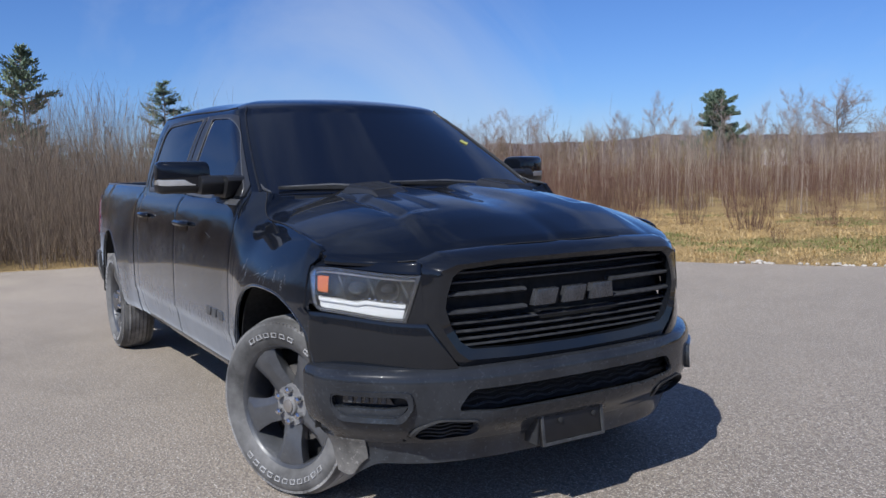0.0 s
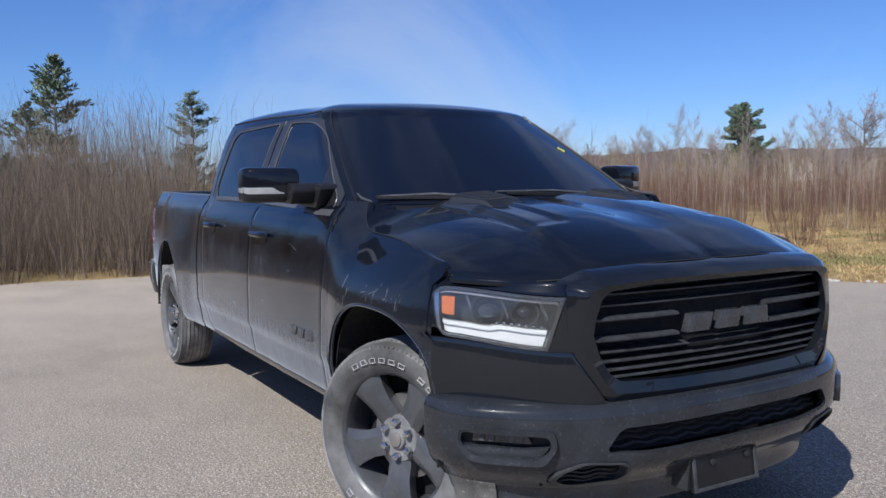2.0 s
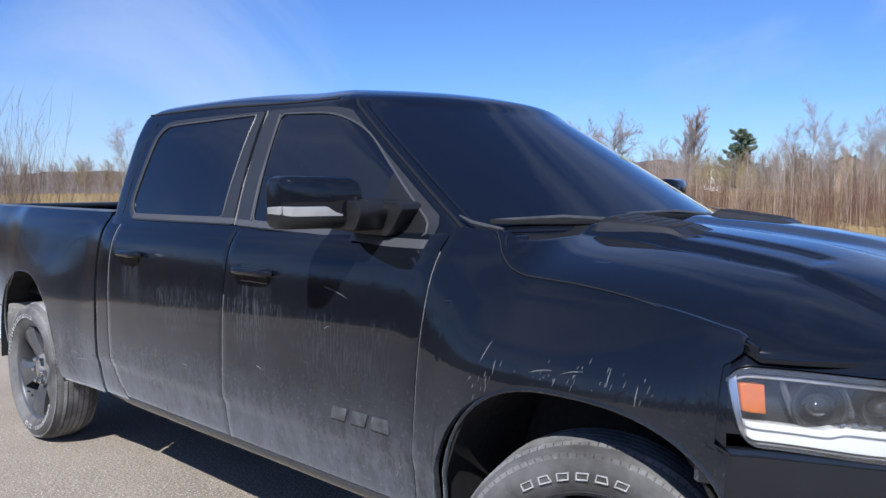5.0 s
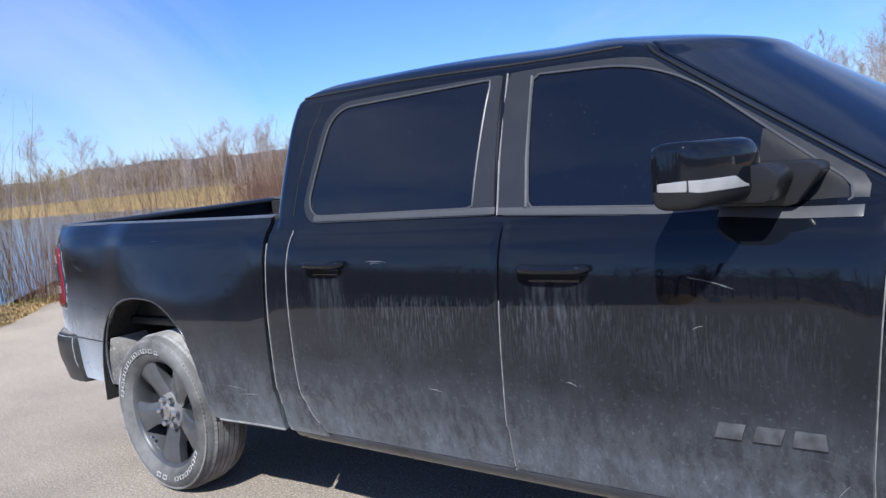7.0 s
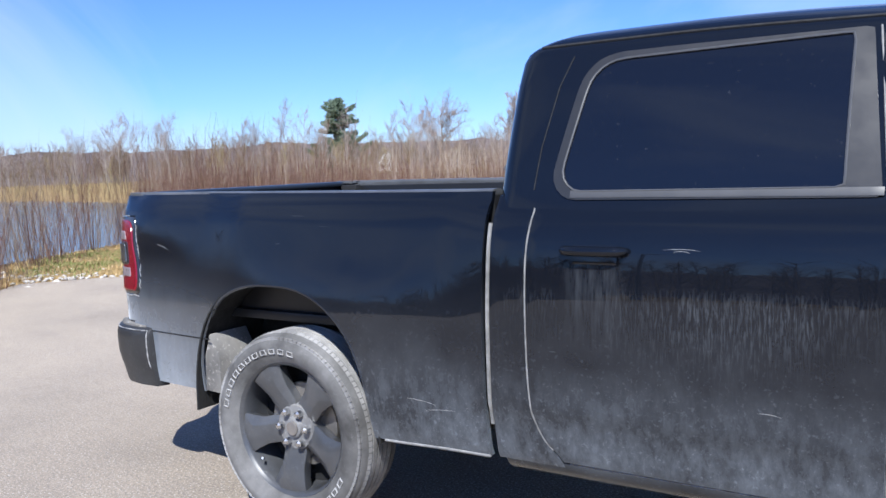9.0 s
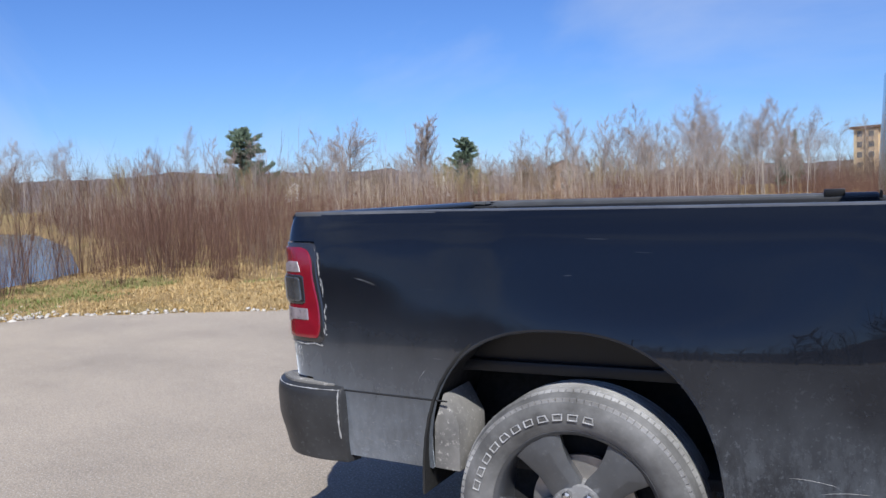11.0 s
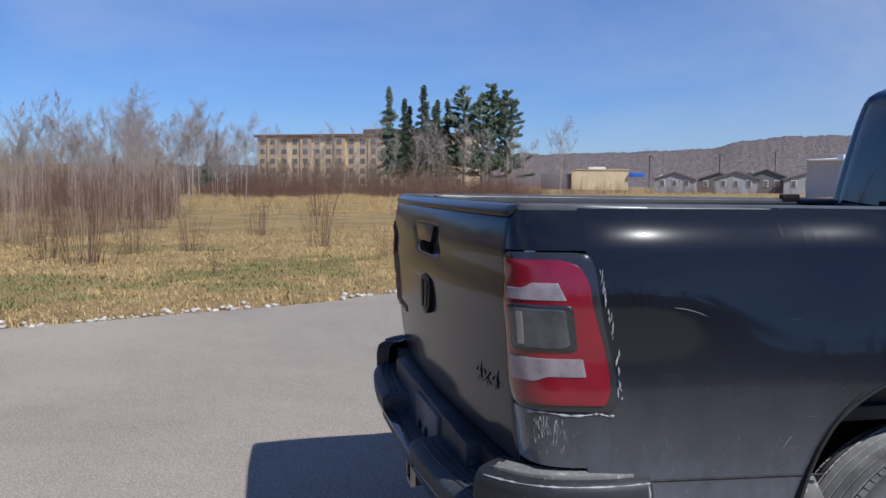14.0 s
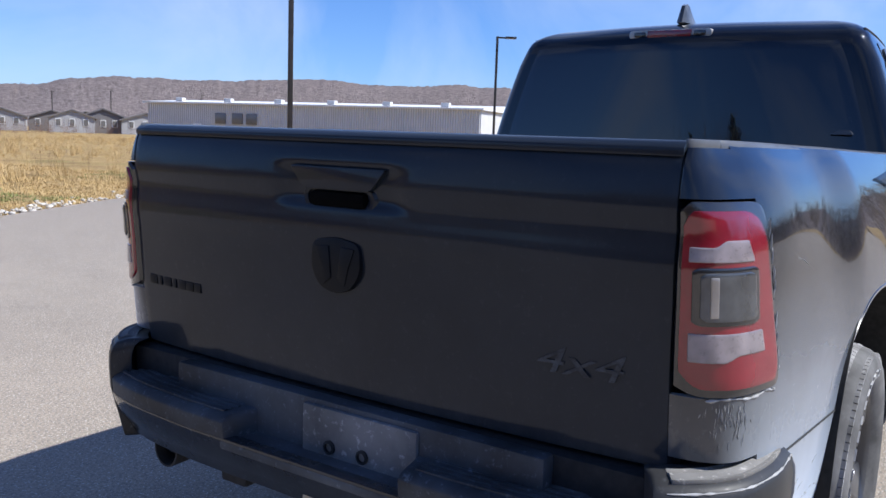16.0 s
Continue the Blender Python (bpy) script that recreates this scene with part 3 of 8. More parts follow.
def side_sheet(name, loop, off, thick, mat, parent, label="", n=64):
    """A sheet on the cab's side inside an outline of (x, z) points: rings shrink to the middle."""
    lp = resample([(x, 0, z) for x, z in loop], n)
    c = sum(lp, Vector()) / n
    bm = bmesh.new()
    rows = []
    for k in (1.0, 0.97, 0.85, 0.65, 0.4, 0.15):
        rows.append([bm.verts.new(on_side(c.x + (p.x - c.x) * k, c.z + (p.z - c.z) * k, off)) for p in lp])
    base = [bm.verts.new(v.co + Vector((0, thick, 0))) for v in rows[0]]
    for a, b in zip([base] + rows, rows):
        for i in range(n):
            j = (i + 1) % n
            bm.faces.new((a[i], a[j], b[j], b[i]))
    bm.faces.new(rows[-1]), bm.faces.new(base[::-1])
    return part(name, fin(bm), mat, parent, label)


def side_band(name, outer, inner, off, mat, parent, label="", n=96):
    """A flat frame on the cab's side between two outlines."""
    a, b = resample([(x, 0, z) for x, z in outer], n), resample([(x, 0, z) for x, z in inner], n)
    loops = [[on_side(p.x, p.z, o) for p in lp] for lp, o in ((a, -0.006), (a, off), (b, off), (b, -0.006))]
    return part(name, ring(loops), mat, parent, label)


def rounded(loop, radii, k=5):
    """An outline with rounded corners; radii: one number or one per corner."""
    n, out = len(loop), []
    for i in range(n):
        p, a, b = Vector(loop[i]), Vector(loop[i - 1]), Vector(loop[(i + 1) % n])
        r = radii if isinstance(radii, (int, float)) else radii[i]
        da, db = (a - p), (b - p)
        ra, rb = min(r, da.length * 0.45), min(r, db.length * 0.45)
        p0, p2 = p + da.normalized() * ra, p + db.normalized() * rb
        for t in steps(0, 1, k):
            out.append(tuple(p0 * (1 - t) ** 2 + p * 2 * t * (1 - t) + p2 * t * t))
    return out


win_r_out = rounded([(-2.675, 1.325), (-2.728, 1.385), (-2.640, 1.795), (-1.80, 1.812), (-1.755, 1.325)], [0.04, 0.05, 0.12, 0.03, 0.02])
win_r_in = rounded([(-2.650, 1.352), (-2.694, 1.402), (-2.612, 1.772), (-1.845, 1.787), (-1.850, 1.352)], [0.03, 0.04, 0.10, 0.015, 0.015])
win_f_out = rounded([(-1.735, 1.322), (-1.775, 1.805), (-1.30, 1.790), (-1.10, 1.718), (-0.618, 1.386), (-0.602, 1.350), (-0.612, 1.284)], [0.02, 0.03, 0.12, 0.12, 0.03, 0.02, 0.02])
win_f_in = rounded([(-1.622, 1.345), (-1.672, 1.780), (-1.32, 1.765), (-1.12, 1.693), (-0.652, 1.368), (-0.642, 1.345), (-0.648, 1.312)], [0.015, 0.02, 0.12, 0.12, 0.02, 0.01, 0.01])
both(side_sheet("rear_side_window", win_r_in, 0.002, 0.004, GLASS, truck, "dark tinted rear side window"))
both(side_sheet("front_side_window", win_f_in, 0.002, 0.004, GLASS, truck, "dark tinted front side window"))
both(side_band("window_trim", win_r_out, win_r_in, 0.006, TRIM, truck, "satin grey window surround"))
both(side_band("window_trim", win_f_out, win_f_in, 0.006, TRIM, truck, "satin grey window surround"))
for lp in (win_r_in, win_f_in):
    q = resample([(x, 0, z) for x, z in lp], 90)
    both(part("window_edge", tube([on_side(p.x, p.z, 0.0055) for p in q + [q[0]]], 0.0042, 6), EDGE_TRIM, truck, "thin satin window edge strip"))
for x0, x1, za, zb in ((-2.655, -1.752, 1.357, 1.354), (-1.738, -0.645, 1.351, 1.314)):
    both(part("belt_moulding", shell(steps(x0, x1, 24), [0.0, 0.5, 1.0], lambda x, v: on_side(x, lerp(za, zb, (x - x0) / (x1 - x0)) - 0.026 + 0.024 * v, 0.0085), OUT, 0.006, 0.001), BELT, truck, "satin grey belt moulding under the windows"))
both(part("belt_end", shell(steps(-0.98, -0.612, 16), [0.0, 0.5, 1.0], lambda x, v: (x, -max(ys(x, lerp(1.286, 1.314, v)) + 0.002, -on_side(x, lerp(1.286, 1.314, v), 0.0085).y), lerp(1.286, 1.314, v) + 0.012 * smooth01((-0.75 - x) / 0.25)), OUT, 0.006, 0.001), BELT, truck))
both(side_sheet("mirror_sail", rounded([(-0.885, 1.318), (-0.885, 1.528), (-0.658, 1.368), (-0.652, 1.316)], 0.012), 0.005, 0.006, PLASTIC, truck, "black triangular mirror mount panel"))
both(part("window_channel", tube([on_side(x, z, 0.006) for x, z in ((-1.628, 1.345), (-1.645, 1.5), (-1.676, 1.775))], 0.007, 6), BELT, truck))
both(part("door_gap", tube([on_side(x, z, 0.004) for x, z in ((-1.742, 1.325), (-1.755, 1.5), (-1.782, 1.80))], 0.0035, 6), SEAM, truck))
both(part("drip_rail", tube([on_side(x, z, 0.001) for x, z in ((-2.79, 1.36), (-2.775, 1.5), (-2.735, 1.70), (-2.70, 1.80))], 0.0022, 6), DARK, truck))
both(part("roof_ditch", tube([cab_off(1.035, t, 0.0) for t in steps(0.335, 0.76, 30)], 0.006, 6), DARK, truck))
both(part("pillar_edge", tube([cab_off(s, 0.292, 0.002) for s in steps(0.13, 1.03, 20)], 0.006, 6), PLASTIC, truck))

# dusty lines in the gaps between panels, and scratches
def seam_line(fx, z0, z1, r=0.0035, sink=0.004):
    both(part("panel_gap", tube([(fx(z), -(ys(fx(z), z) - sink), z) for z in steps(z0, z1, 26)], r, 6), SEAM, truck))


seam_line(rd_rear, 0.50, 1.30)
seam_line(seam_b, 0.47, 1.05, 0.003, 0.005)
seam_line(seam_fender, 0.50, 1.28, 0.0024, 0.005)
# cab-to-bed gap: dusty flange, its sunlit look put into a wide pale bar
seam_line(lambda z: -2.941, 0.56, 1.25, 0.009, 0.020)


def scratch(x0, z0, x1, z1, r=0.0007):
    part("scratch", tube([(lerp(x0, x1, k), -(ys(lerp(x0, x1, k), lerp(z0, z1, k) + 0.004 * math.sin(k * 3)) + 0.0002), lerp(z0, z1, k) + 0.004 * math.sin(k * 3)) for k in steps(0, 1, 8)], [r * (0.3 + 0.7 * math.sin(math.pi * k)) for k in steps(0.03, 0.97, 8)], 5), SCRAPE, truck)


for q in ((-1.06, 1.135, -0.93, 1.105), (-2.33, 1.178, -2.22, 1.176), (-2.30, 1.172, -2.25, 1.170), (-4.70, 1.140, -4.62, 1.118), (-0.30, 0.99, -0.27, 1.05), (-0.12, 0.985, -0.05, 1.0), (-0.02, 0.995, 0.05, 1.01), (-4.44, 0.80, -4.41, 0.84), (-1.48, 0.80, -1.44, 0.79), (-3.28, 0.62, -3.16, 0.605), (-3.2, 0.58, -3.08, 0.59), (-2.06, 0.72, -1.99, 0.715), (-0.70, 0.55, -0.66, 0.60), (-0.25, 0.96, -0.245, 1.0), (0.12, 0.985, 0.125, 1.03), (0.20, 0.95, 0.205, 1.0), (0.02, 0.99, 0.03, 1.0), (-0.34, 0.93, -0.33, 0.94), (-1.05, 0.99, -1.02, 1.0)):
    scratch(*q)

# chipped paint over the front arch
rng = random.Random(58)
for i in range(40):
    x = rng.uniform(-0.36, 0.30)
    z = front_arch(x) + 0.012 + abs(rng.gauss(0, 0.045))
    dz, r = rng.uniform(0.003, 0.020), rng.uniform(0.0006, 0.0014)
    pts = [(x + 0.3 * dz * k, -(ys(x, z + dz * k) + 0.0003), z + dz * k) for k in (0, 0.5, 1)]
    part("paint_chip", tube(pts, [r * 0.4, r, r * 0.3], 4), SCUFF, truck)

# ---- bonnet, cowl, vents ----
hood_c = table([(-0.45, 1.358), (-0.25, 1.340), (0.0, 1.322), (0.3, 1.285), (0.55, 1.238), (0.70, 1.190), (0.80, 1.148), (0.86, 1.118)])
hood_e = table([(-0.5, 1.356), (-0.45, 1.354), (-0.376, 1.349), (-0.358, 1.308), (-0.326, 1.266), (-0.289, 1.240), (-0.234, 1.226), (-0.07, 1.218), (0.09, 1.206), (0.4, 1.160), (0.6, 1.120), (0.8, 1.09)])
lip = table([(0.0, 0.800), (0.08, 0.812), (0.2, 0.806), (0.45, 0.772), (0.60, 0.735), (0.75, 0.655), (0.85, 0.555), (0.91, 0.455)])
cowl = table([(0.0, -0.29), (0.4, -0.30), (0.7, -0.335), (0.91, -0.385)])


def hood_w(x):
    return min(0.945, ys(x, fender_top(x)) - 0.003)


def hood_z(x, y):
    a = abs(y)
    z = lerp(hood_c(x), hood_e(x), min(1, a / hood_w(x)) ** 3.4)
    wide = table([(-0.4, 0.50), (0.2, 0.52), (0.8, 0.60)])(x)
    z += 0.026 * smooth01((wide + 0.03 - a) / 0.07) * smooth01((0.78 - x) / 0.5)
    z -= 0.020 * smooth01((0.20 - a) / 0.16) * smooth01((0.70 - x) / 0.5)
    dent = smooth01(2.2 * (1 - ((x - 0.20) / 0.24) ** 2)) * smooth01(2.2 * (1 - ((a - 0.46) / 0.10) ** 2))
    return z - 0.011 * dent


lip_z = table([(0.0, 1.150), (0.2, 1.150), (0.45, 1.136), (0.60, 1.107), (0.75, 1.100), (0.91, 1.108)])


def hood_p(y, v):
    a = abs(y)
    x = lerp(cowl(a), lip(a), v)
    y *= hood_w(x) / 0.905
    z = hood_z(x, y) + (lip_z(a) - hood_z(lip(a), y)) * v ** 4
    return (x, y, z - 0.010 * smooth01((v - 0.97) / 0.03))


part("bonnet", shell(steps(-0.905, 0.905, 96), steps(0, 1, 60), hood_p, (0, 0, -1), 0.018, 0.006), PAINT, truck, "gloss black sculpted bonnet with two dark vents")
both(part("bonnet_seam", tube([Vector(hood_p(-0.905, v)) + Vector((0, -0.004, 0.001)) for v in steps(0.0, 0.97, 40)], 0.0018, 6), DARK, truck))
part("bonnet_seam", tube([Vector(hood_p(y, 1.0)) + Vector((0.003, 0, 0.001)) for y in steps(-0.70, 0.70, 60)], 0.0028, 6), DARK, truck)
part("cowl_panel", shell(steps(-0.86, 0.86, 30), steps(0, 1, 6), lambda y, v: (lerp(cowl(abs(y)) - 0.01, -0.55 + 0.10 * (1 - (y / 0.86) ** 2), v), y, lerp(hood_z(cowl(abs(y)), y) - 0.014, 1.352, v)), (0, 0, -1), 0.02), PLASTIC, truck, "black plastic cowl panel under the windscreen")
both(part("cowl_corner", tube([(-0.375, -0.835, 1.352), (-0.44, -0.832, 1.358), (-0.51, -0.826, 1.368), (-0.57, -0.818, 1.388)], [0.004, 0.008, 0.007, 0.003], 8), WIPER_DUST, truck, "pale dusty cowl corner"))


def apron_p(x, v):
    y = ys(x, fender_top(x)) - 0.003 - 0.13 * v
    return (x, -y, min(fender_top(x) - 0.006, hood_z(x, y) - 0.021))


both(part("fender_apron", shell(dense(-0.58, 0.462, 32, (-0.37,)), steps(0, 1, 6), apron_p, (0, 0, -1), 0.03), PAINT, truck))


def vent():
    """Raised dark vent with slots at the back of the bonnet."""
    def f(u, v):
        x, y = lerp(-0.300, 0.06, u), -0.395 + lerp(-0.115, 0.115, v) * (1 - 0.25 * u) + 0.02 * u
        e = smooth01(min(1, 7 * u, 3 * (1 - u), 9 * min(v, 1 - v)))
        return (x, y, hood_z(x, y) - 0.004 + 0.036 * e * (1 - 0.55 * u))
    v = part("bonnet_vent", shell(steps(0, 1, 28), steps(0, 1, 30), f, (0, 0, -1), 0.012), PLASTIC, truck, "dark plastic bonnet vent with slots")
    out = [v]
    # slots are dark strips on the surface; the openings' shade is their colour
    for i in range(6):
        u0 = 0.17 + 0.105 * i
        out.append(part("slot", shell([u0, u0 + 0.03, u0 + 0.06], steps(0.16, 0.84, 10), lambda u, w: Vector(f(u, w)) + Vector((0, 0, 0.0012)), (0, 0, -1), 0.008), DARK, v))
    for w in (0.035, 0.965):
        out.append(part("vent_strip", shell(steps(0.08, 0.9, 16), [w - 0.035, w + 0.035], lambda u, k: Vector(f(u, min(1, max(0, k)))) + Vector((0, 0, 0.002)), (0, 0, -1), 0.004), TRIM, v))
    return out


for o in vent():
    if o.parent is truck:
        vl = flip(o)
    else:
        flip(o).parent = vl


def wiper(sg):
    tip, base = Vector((-0.490, -0.74, 1.372)), Vector((-0.330, -0.30, 1.362))
    if sg > 0:
        tip, base = Vector((-0.345, -0.20, 1.384)), Vector((-0.350, 0.42, 1.360))
    w = part("wiper", tube([base, base.lerp(tip, 0.45) + Vector((0, 0, 0.012)), tip], [0.010, 0.008, 0.006], 8), WIPER_DUST, truck, "dusty grey windscreen wiper")
    part("wiper_blade", box(-0.008, 0.008, -0.25, 0.25, -0.008, 0.008, 0.003), DARK, w).matrix_basis = Matrix.Translation(tip.lerp(base, 0.5) + Vector((0, 0, -0.004))) @ (tip - base).to_track_quat("Y", "Z").to_matrix().to_4x4()


wiper(-1), wiper(1)
# ---- front: headlights, grille, bumper ----
def plan(pts):
    """A curve in plan through (x, half width) points by rising half width, as a function of 0..1 along it."""
    acc = [0.0]
    for a, b in zip(pts, pts[1:]):
        acc.append(acc[-1] + math.dist(a, b))
    fx = table([(d / acc[-1], p[0]) for d, p in zip(acc, pts)])
    fy = table([(d / acc[-1], p[1]) for d, p in zip(acc, pts)])
    return lambda s: Vector((fx(s), fy(s)))


UP = plan([(0.895, 0.0), (0.89, 0.2), (0.878, 0.4), (0.853, 0.58), (0.805, 0.67), (0.72, 0.765), (0.60, 0.865), (0.50, 0.937), (0.43, 0.980), (0.36, 1.003)])
LOW = plan([(0.945, 0.0), (0.94, 0.25), (0.917, 0.45), (0.868, 0.63), (0.80, 0.755), (0.70, 0.875), (0.60, 0.963), (0.52, 1.003), (0.42, 1.018)])


def off_plan(C, s, d):
    """The curve moved inward by d, on the right side."""
    e = 0.004
    t = C(min(1, s + e)) - C(max(0, s - e))
    n = Vector((-t.y, t.x)).normalized()
    if n.dot(C(s) - Vector((-0.6, 0.0))) > 0:
        n = -n
    return C(s) + n * d


def at_y(C, y):
    lo, hi = 0.0, 1.0
    for _ in range(30):
        m = (lo + hi) / 2
        lo, hi = (m, hi) if C(m).y < abs(y) else (lo, m)
    return lo


def up(s, z, d=0.0):
    q = off_plan(UP, abs(s), d)
    y = q.y - smooth01((q.y - 0.66) / 0.28) * (1.004 - side_front(max(0.8, z)))
    return Vector((q.x - 0.05 * max(0, z - 0.9), -y if s >= 0 else y, z))


IN = lambda p: Vector((-0.4 - p.x, -0.55 * p.y, 0)).normalized()
S_C = at_y(UP, 0.984)
S_G, S_H0, S_H1 = at_y(UP, 0.655), at_y(UP, 0.672), at_y(UP, 0.987)

# panel under the headlight, between grille and wheel arch



def hl_lo(s):
    k = (s - S_H0) / (S_H1 - S_H0)
    return lerp(0.862, 0.895, smooth01(k)) + 0.030 * max(0.0, (k - 0.88) / 0.12) ** 2.5


def hl_hi(s):
    k = (s - S_H0) / (S_H1 - S_H0)
    return lerp(1.045, 1.070, smooth01(k)) - 0.026 * max(0.0, (k - 0.90) / 0.10) ** 2.5


cap_in = table([(0.665, 0.535), (0.72, 0.575), (0.80, 0.628), (0.86, 0.660)])


def cap_p(u, v):
    s = lerp(at_y(UP, cap_in(lerp(0.672, 0.858, v))), S_C, u)
    z = lerp(0.672, min(hl_lo(min(max(s, S_H0), S_H1)), 0.893) - 0.004, v)
    return up(s, z, 0.001 - 0.008 * math.sin(math.pi * v))


both(part("front_cap", shell(steps(0, 1, 44), steps(0, 1, 12), cap_p, IN, 0.03, 0.004), GLOSS, truck, "gloss black panel under the headlight"))


def lean(s, k):
    """The lamp narrows downwards: both ends lean in with falling k."""
    u = (s - S_H0) / (S_H1 - S_H0)
    return s + (S_H1 - S_H0) * (1 - k) * lerp(0.13, -0.07, u)


def lens_patch(name, s0, s1, v0, v1, d, thick, mat, parent, label="", n=20, m=6, bevel=0.002):
    def f(s, v):
        k = lerp(v0(s), v1(s), v)
        return up(lean(s, k), lerp(hl_lo(s), hl_hi(s), k), d)
    return part(name, shell(steps(s0, s1, n), steps(0, 1, m), f, IN, thick, bevel), mat, parent, label)


def headlight():
    hl = tagged(part("headlight", shell(steps(S_H0, S_H1, 20), steps(0, 1, 8), lambda s, v: up(lean(s, v), lerp(hl_lo(s), hl_hi(s), v), 0.075), IN, 0.03, 0.0), DARK, truck), "headlight with amber reflector and white lower light bar")
    c = lambda k: (lambda s: k)
    S = lambda k: lerp(S_H0, S_H1, k)
    lens_patch("lamp_frame", S(0.0), S(1.0), c(0.93), c(1.0), 0.004, 0.05, SMOKE, hl)
    lens_patch("lamp_frame", S(0.0), S(0.97), c(0.86), c(0.91), 0.014, 0.03, STEEL, hl)
    lens_patch("lamp_frame", S(0.0), S(1.0), c(0.0), c(0.05), 0.004, 0.05, SMOKE, hl)
    lens_patch("lamp_frame", S(0.0), S(0.035), c(0.05), c(0.93), 0.004, 0.06, SMOKE, hl)
    lens_patch("lamp_frame", S(0.965), S(1.0), c(0.05), c(0.93), 0.004, 0.06, CHROME, hl)
    step = lambda s: 0.36 + 0.07 * smooth01((0.55 - (s - S_H0) / (S_H1 - S_H0)) / 0.12)
    lens_patch("light_bar", S(0.06), S(0.95), c(0.06), lambda s: step(s) - 0.14, 0.022, 0.03, DRL, hl, "white light bar", 30)
    lens_patch("light_guide", S(0.06), S(0.95), lambda s: step(s) - 0.142, lambda s: step(s) - 0.06, 0.014, 0.04, DRL, hl, "", 30)
    for i in range(7):
        k = 0.10 + 0.06 * i
        lens_patch("light_diode", S(k), S(k + 0.025), lambda s: step(s) - 0.04, lambda s: step(s) + 0.01, 0.012, 0.02, CHROME, hl, "", 3, 2)
    lens_patch("side_reflector", S(0.84), S(0.955), c(0.42), c(0.78), 0.016, 0.03, AMBER, hl, "amber side reflector", 8)
    for k, r in ((0.30, 0.045), (0.58, 0.055)):
        p = up(S(k), 0.985, 0.05)
        bm = bmesh.new()
        bmesh.ops.create_uvsphere(bm, u_segments=20, v_segments=12, radius=r * 0.62, matrix=Matrix.Translation(p) @ Matrix.Diagonal((1, 1.25, 0.8, 1)))
        part("projector_lens", bm, SMOKE, hl, "dark glass projector lens")
        d = (up(S(k), 0.985, 0.0) - p).normalized()
        q = d.to_track_quat("Y", "Z").to_matrix().to_4x4()
        bz = lathe([(r * 0.85, -0.02), (r * 0.98, 0.02), (r * 1.12, 0.022), (r * 1.15, -0.03)], 24, True)
        bmesh.ops.transform(bz, verts=bz.verts, matrix=Matrix.Translation(p) @ q)
        part("lens_bezel", bz, DARK, hl)
    for k in (0.15, 0.44, 0.70):
        p0, p1 = up(S(k), 0.955, 0.05), up(S(k + 0.07), 1.035, 0.03)
        part("reflector_fin", prism([p0, p0 + Vector((0, 0, 0.02)), p1 + Vector((0, 0, 0.012)), p1], (0, 0, 0), (0.012, 0.0, 0), 0.003), BADGE_DUST, hl)
    lens = lens_patch("clear_cover", S(0.0), S(1.0), c(0.0), c(1.0), -0.004, 0.004, CLEAR, hl, "clear outer lens", 24, 8)
    lens.visible_shadow = False
    return hl


def flip_tree(ob):
    t = flip(ob)
    for c in ob.children:
        k = flip(c)
        k.parent = t
        k.visible_shadow = c.visible_shadow
        for g in c.children:
            flip(g).parent = k
    return t


flip_tree(headlight())
both(part("lamp_surround", shell(steps(0, 1, 6), steps(-0.03, 1, 10), lambda u, k: up(lerp(S_G - 0.004, lean(S_H0, k) - 0.001, u), lerp(hl_lo(S_H0), hl_hi(S_H0), k), 0.005), IN, 0.05, 0.002), GLOSS, truck))
both(part("lamp_surround", shell(steps(0, 1, 6), steps(-0.03, 1, 10), lambda u, k: up(lerp(lean(S_H1, k) + 0.001, S_H1 + 0.004, u), lerp(hl_lo(S_H1), hl_hi(S_H1), k), 0.004), IN, 0.05, 0.002), GLOSS, truck))
both(part("fender_nose", shell(steps(S_H1 - 0.004, 1.0, 8), steps(0.80, 1.125, 16), lambda s, z: up(s, z, 0.0035), IN, 0.02, 0.0), PAINT, truck))
both(part("lamp_brow", shell(steps(S_H0, 0.992, 26), steps(0, 1, 4), lambda s, v: up(s, lerp(hl_hi(s) + 0.003, lip_z(UP(s).y) - 0.010, v), 0.002 + 0.016 * v), IN, 0.06, 0.004), PAINT, truck))

# grille
GO = [(0, 1.112), (0.35, 1.110), (0.58, 1.098), (0.665, 1.075), (0.672, 1.0), (0.664, 0.88), (0.630, 0.80), (0.575, 0.72), (0.53, 0.680), (0.3, 0.672), (0, 0.670)]
GI = [(0, 1.076), (0.36, 1.074), (0.53, 1.062), (0.566, 1.036), (0.592, 0.965), (0.600, 0.915), (0.582, 0.85), (0.545, 0.785), (0.50, 0.752), (0.3, 0.742), (0, 0.738)]


def full_loop(half):
    return [(0, y, z) for y, z in half] + [(0, -y, z) for y, z in half[::-1][1:-1]]


def x_up(y, z):
    return up(at_y(UP, y), z).x


NG = 160


def g_loop(half, d, shrink=1.0):
    out = []
    for p in resample(full_loop(half), NG):
        y, z = p.y * shrink, 0.90 + (p.z - 0.90) * shrink
        out.append((x_up(y, z) - d, y, z))
    return out


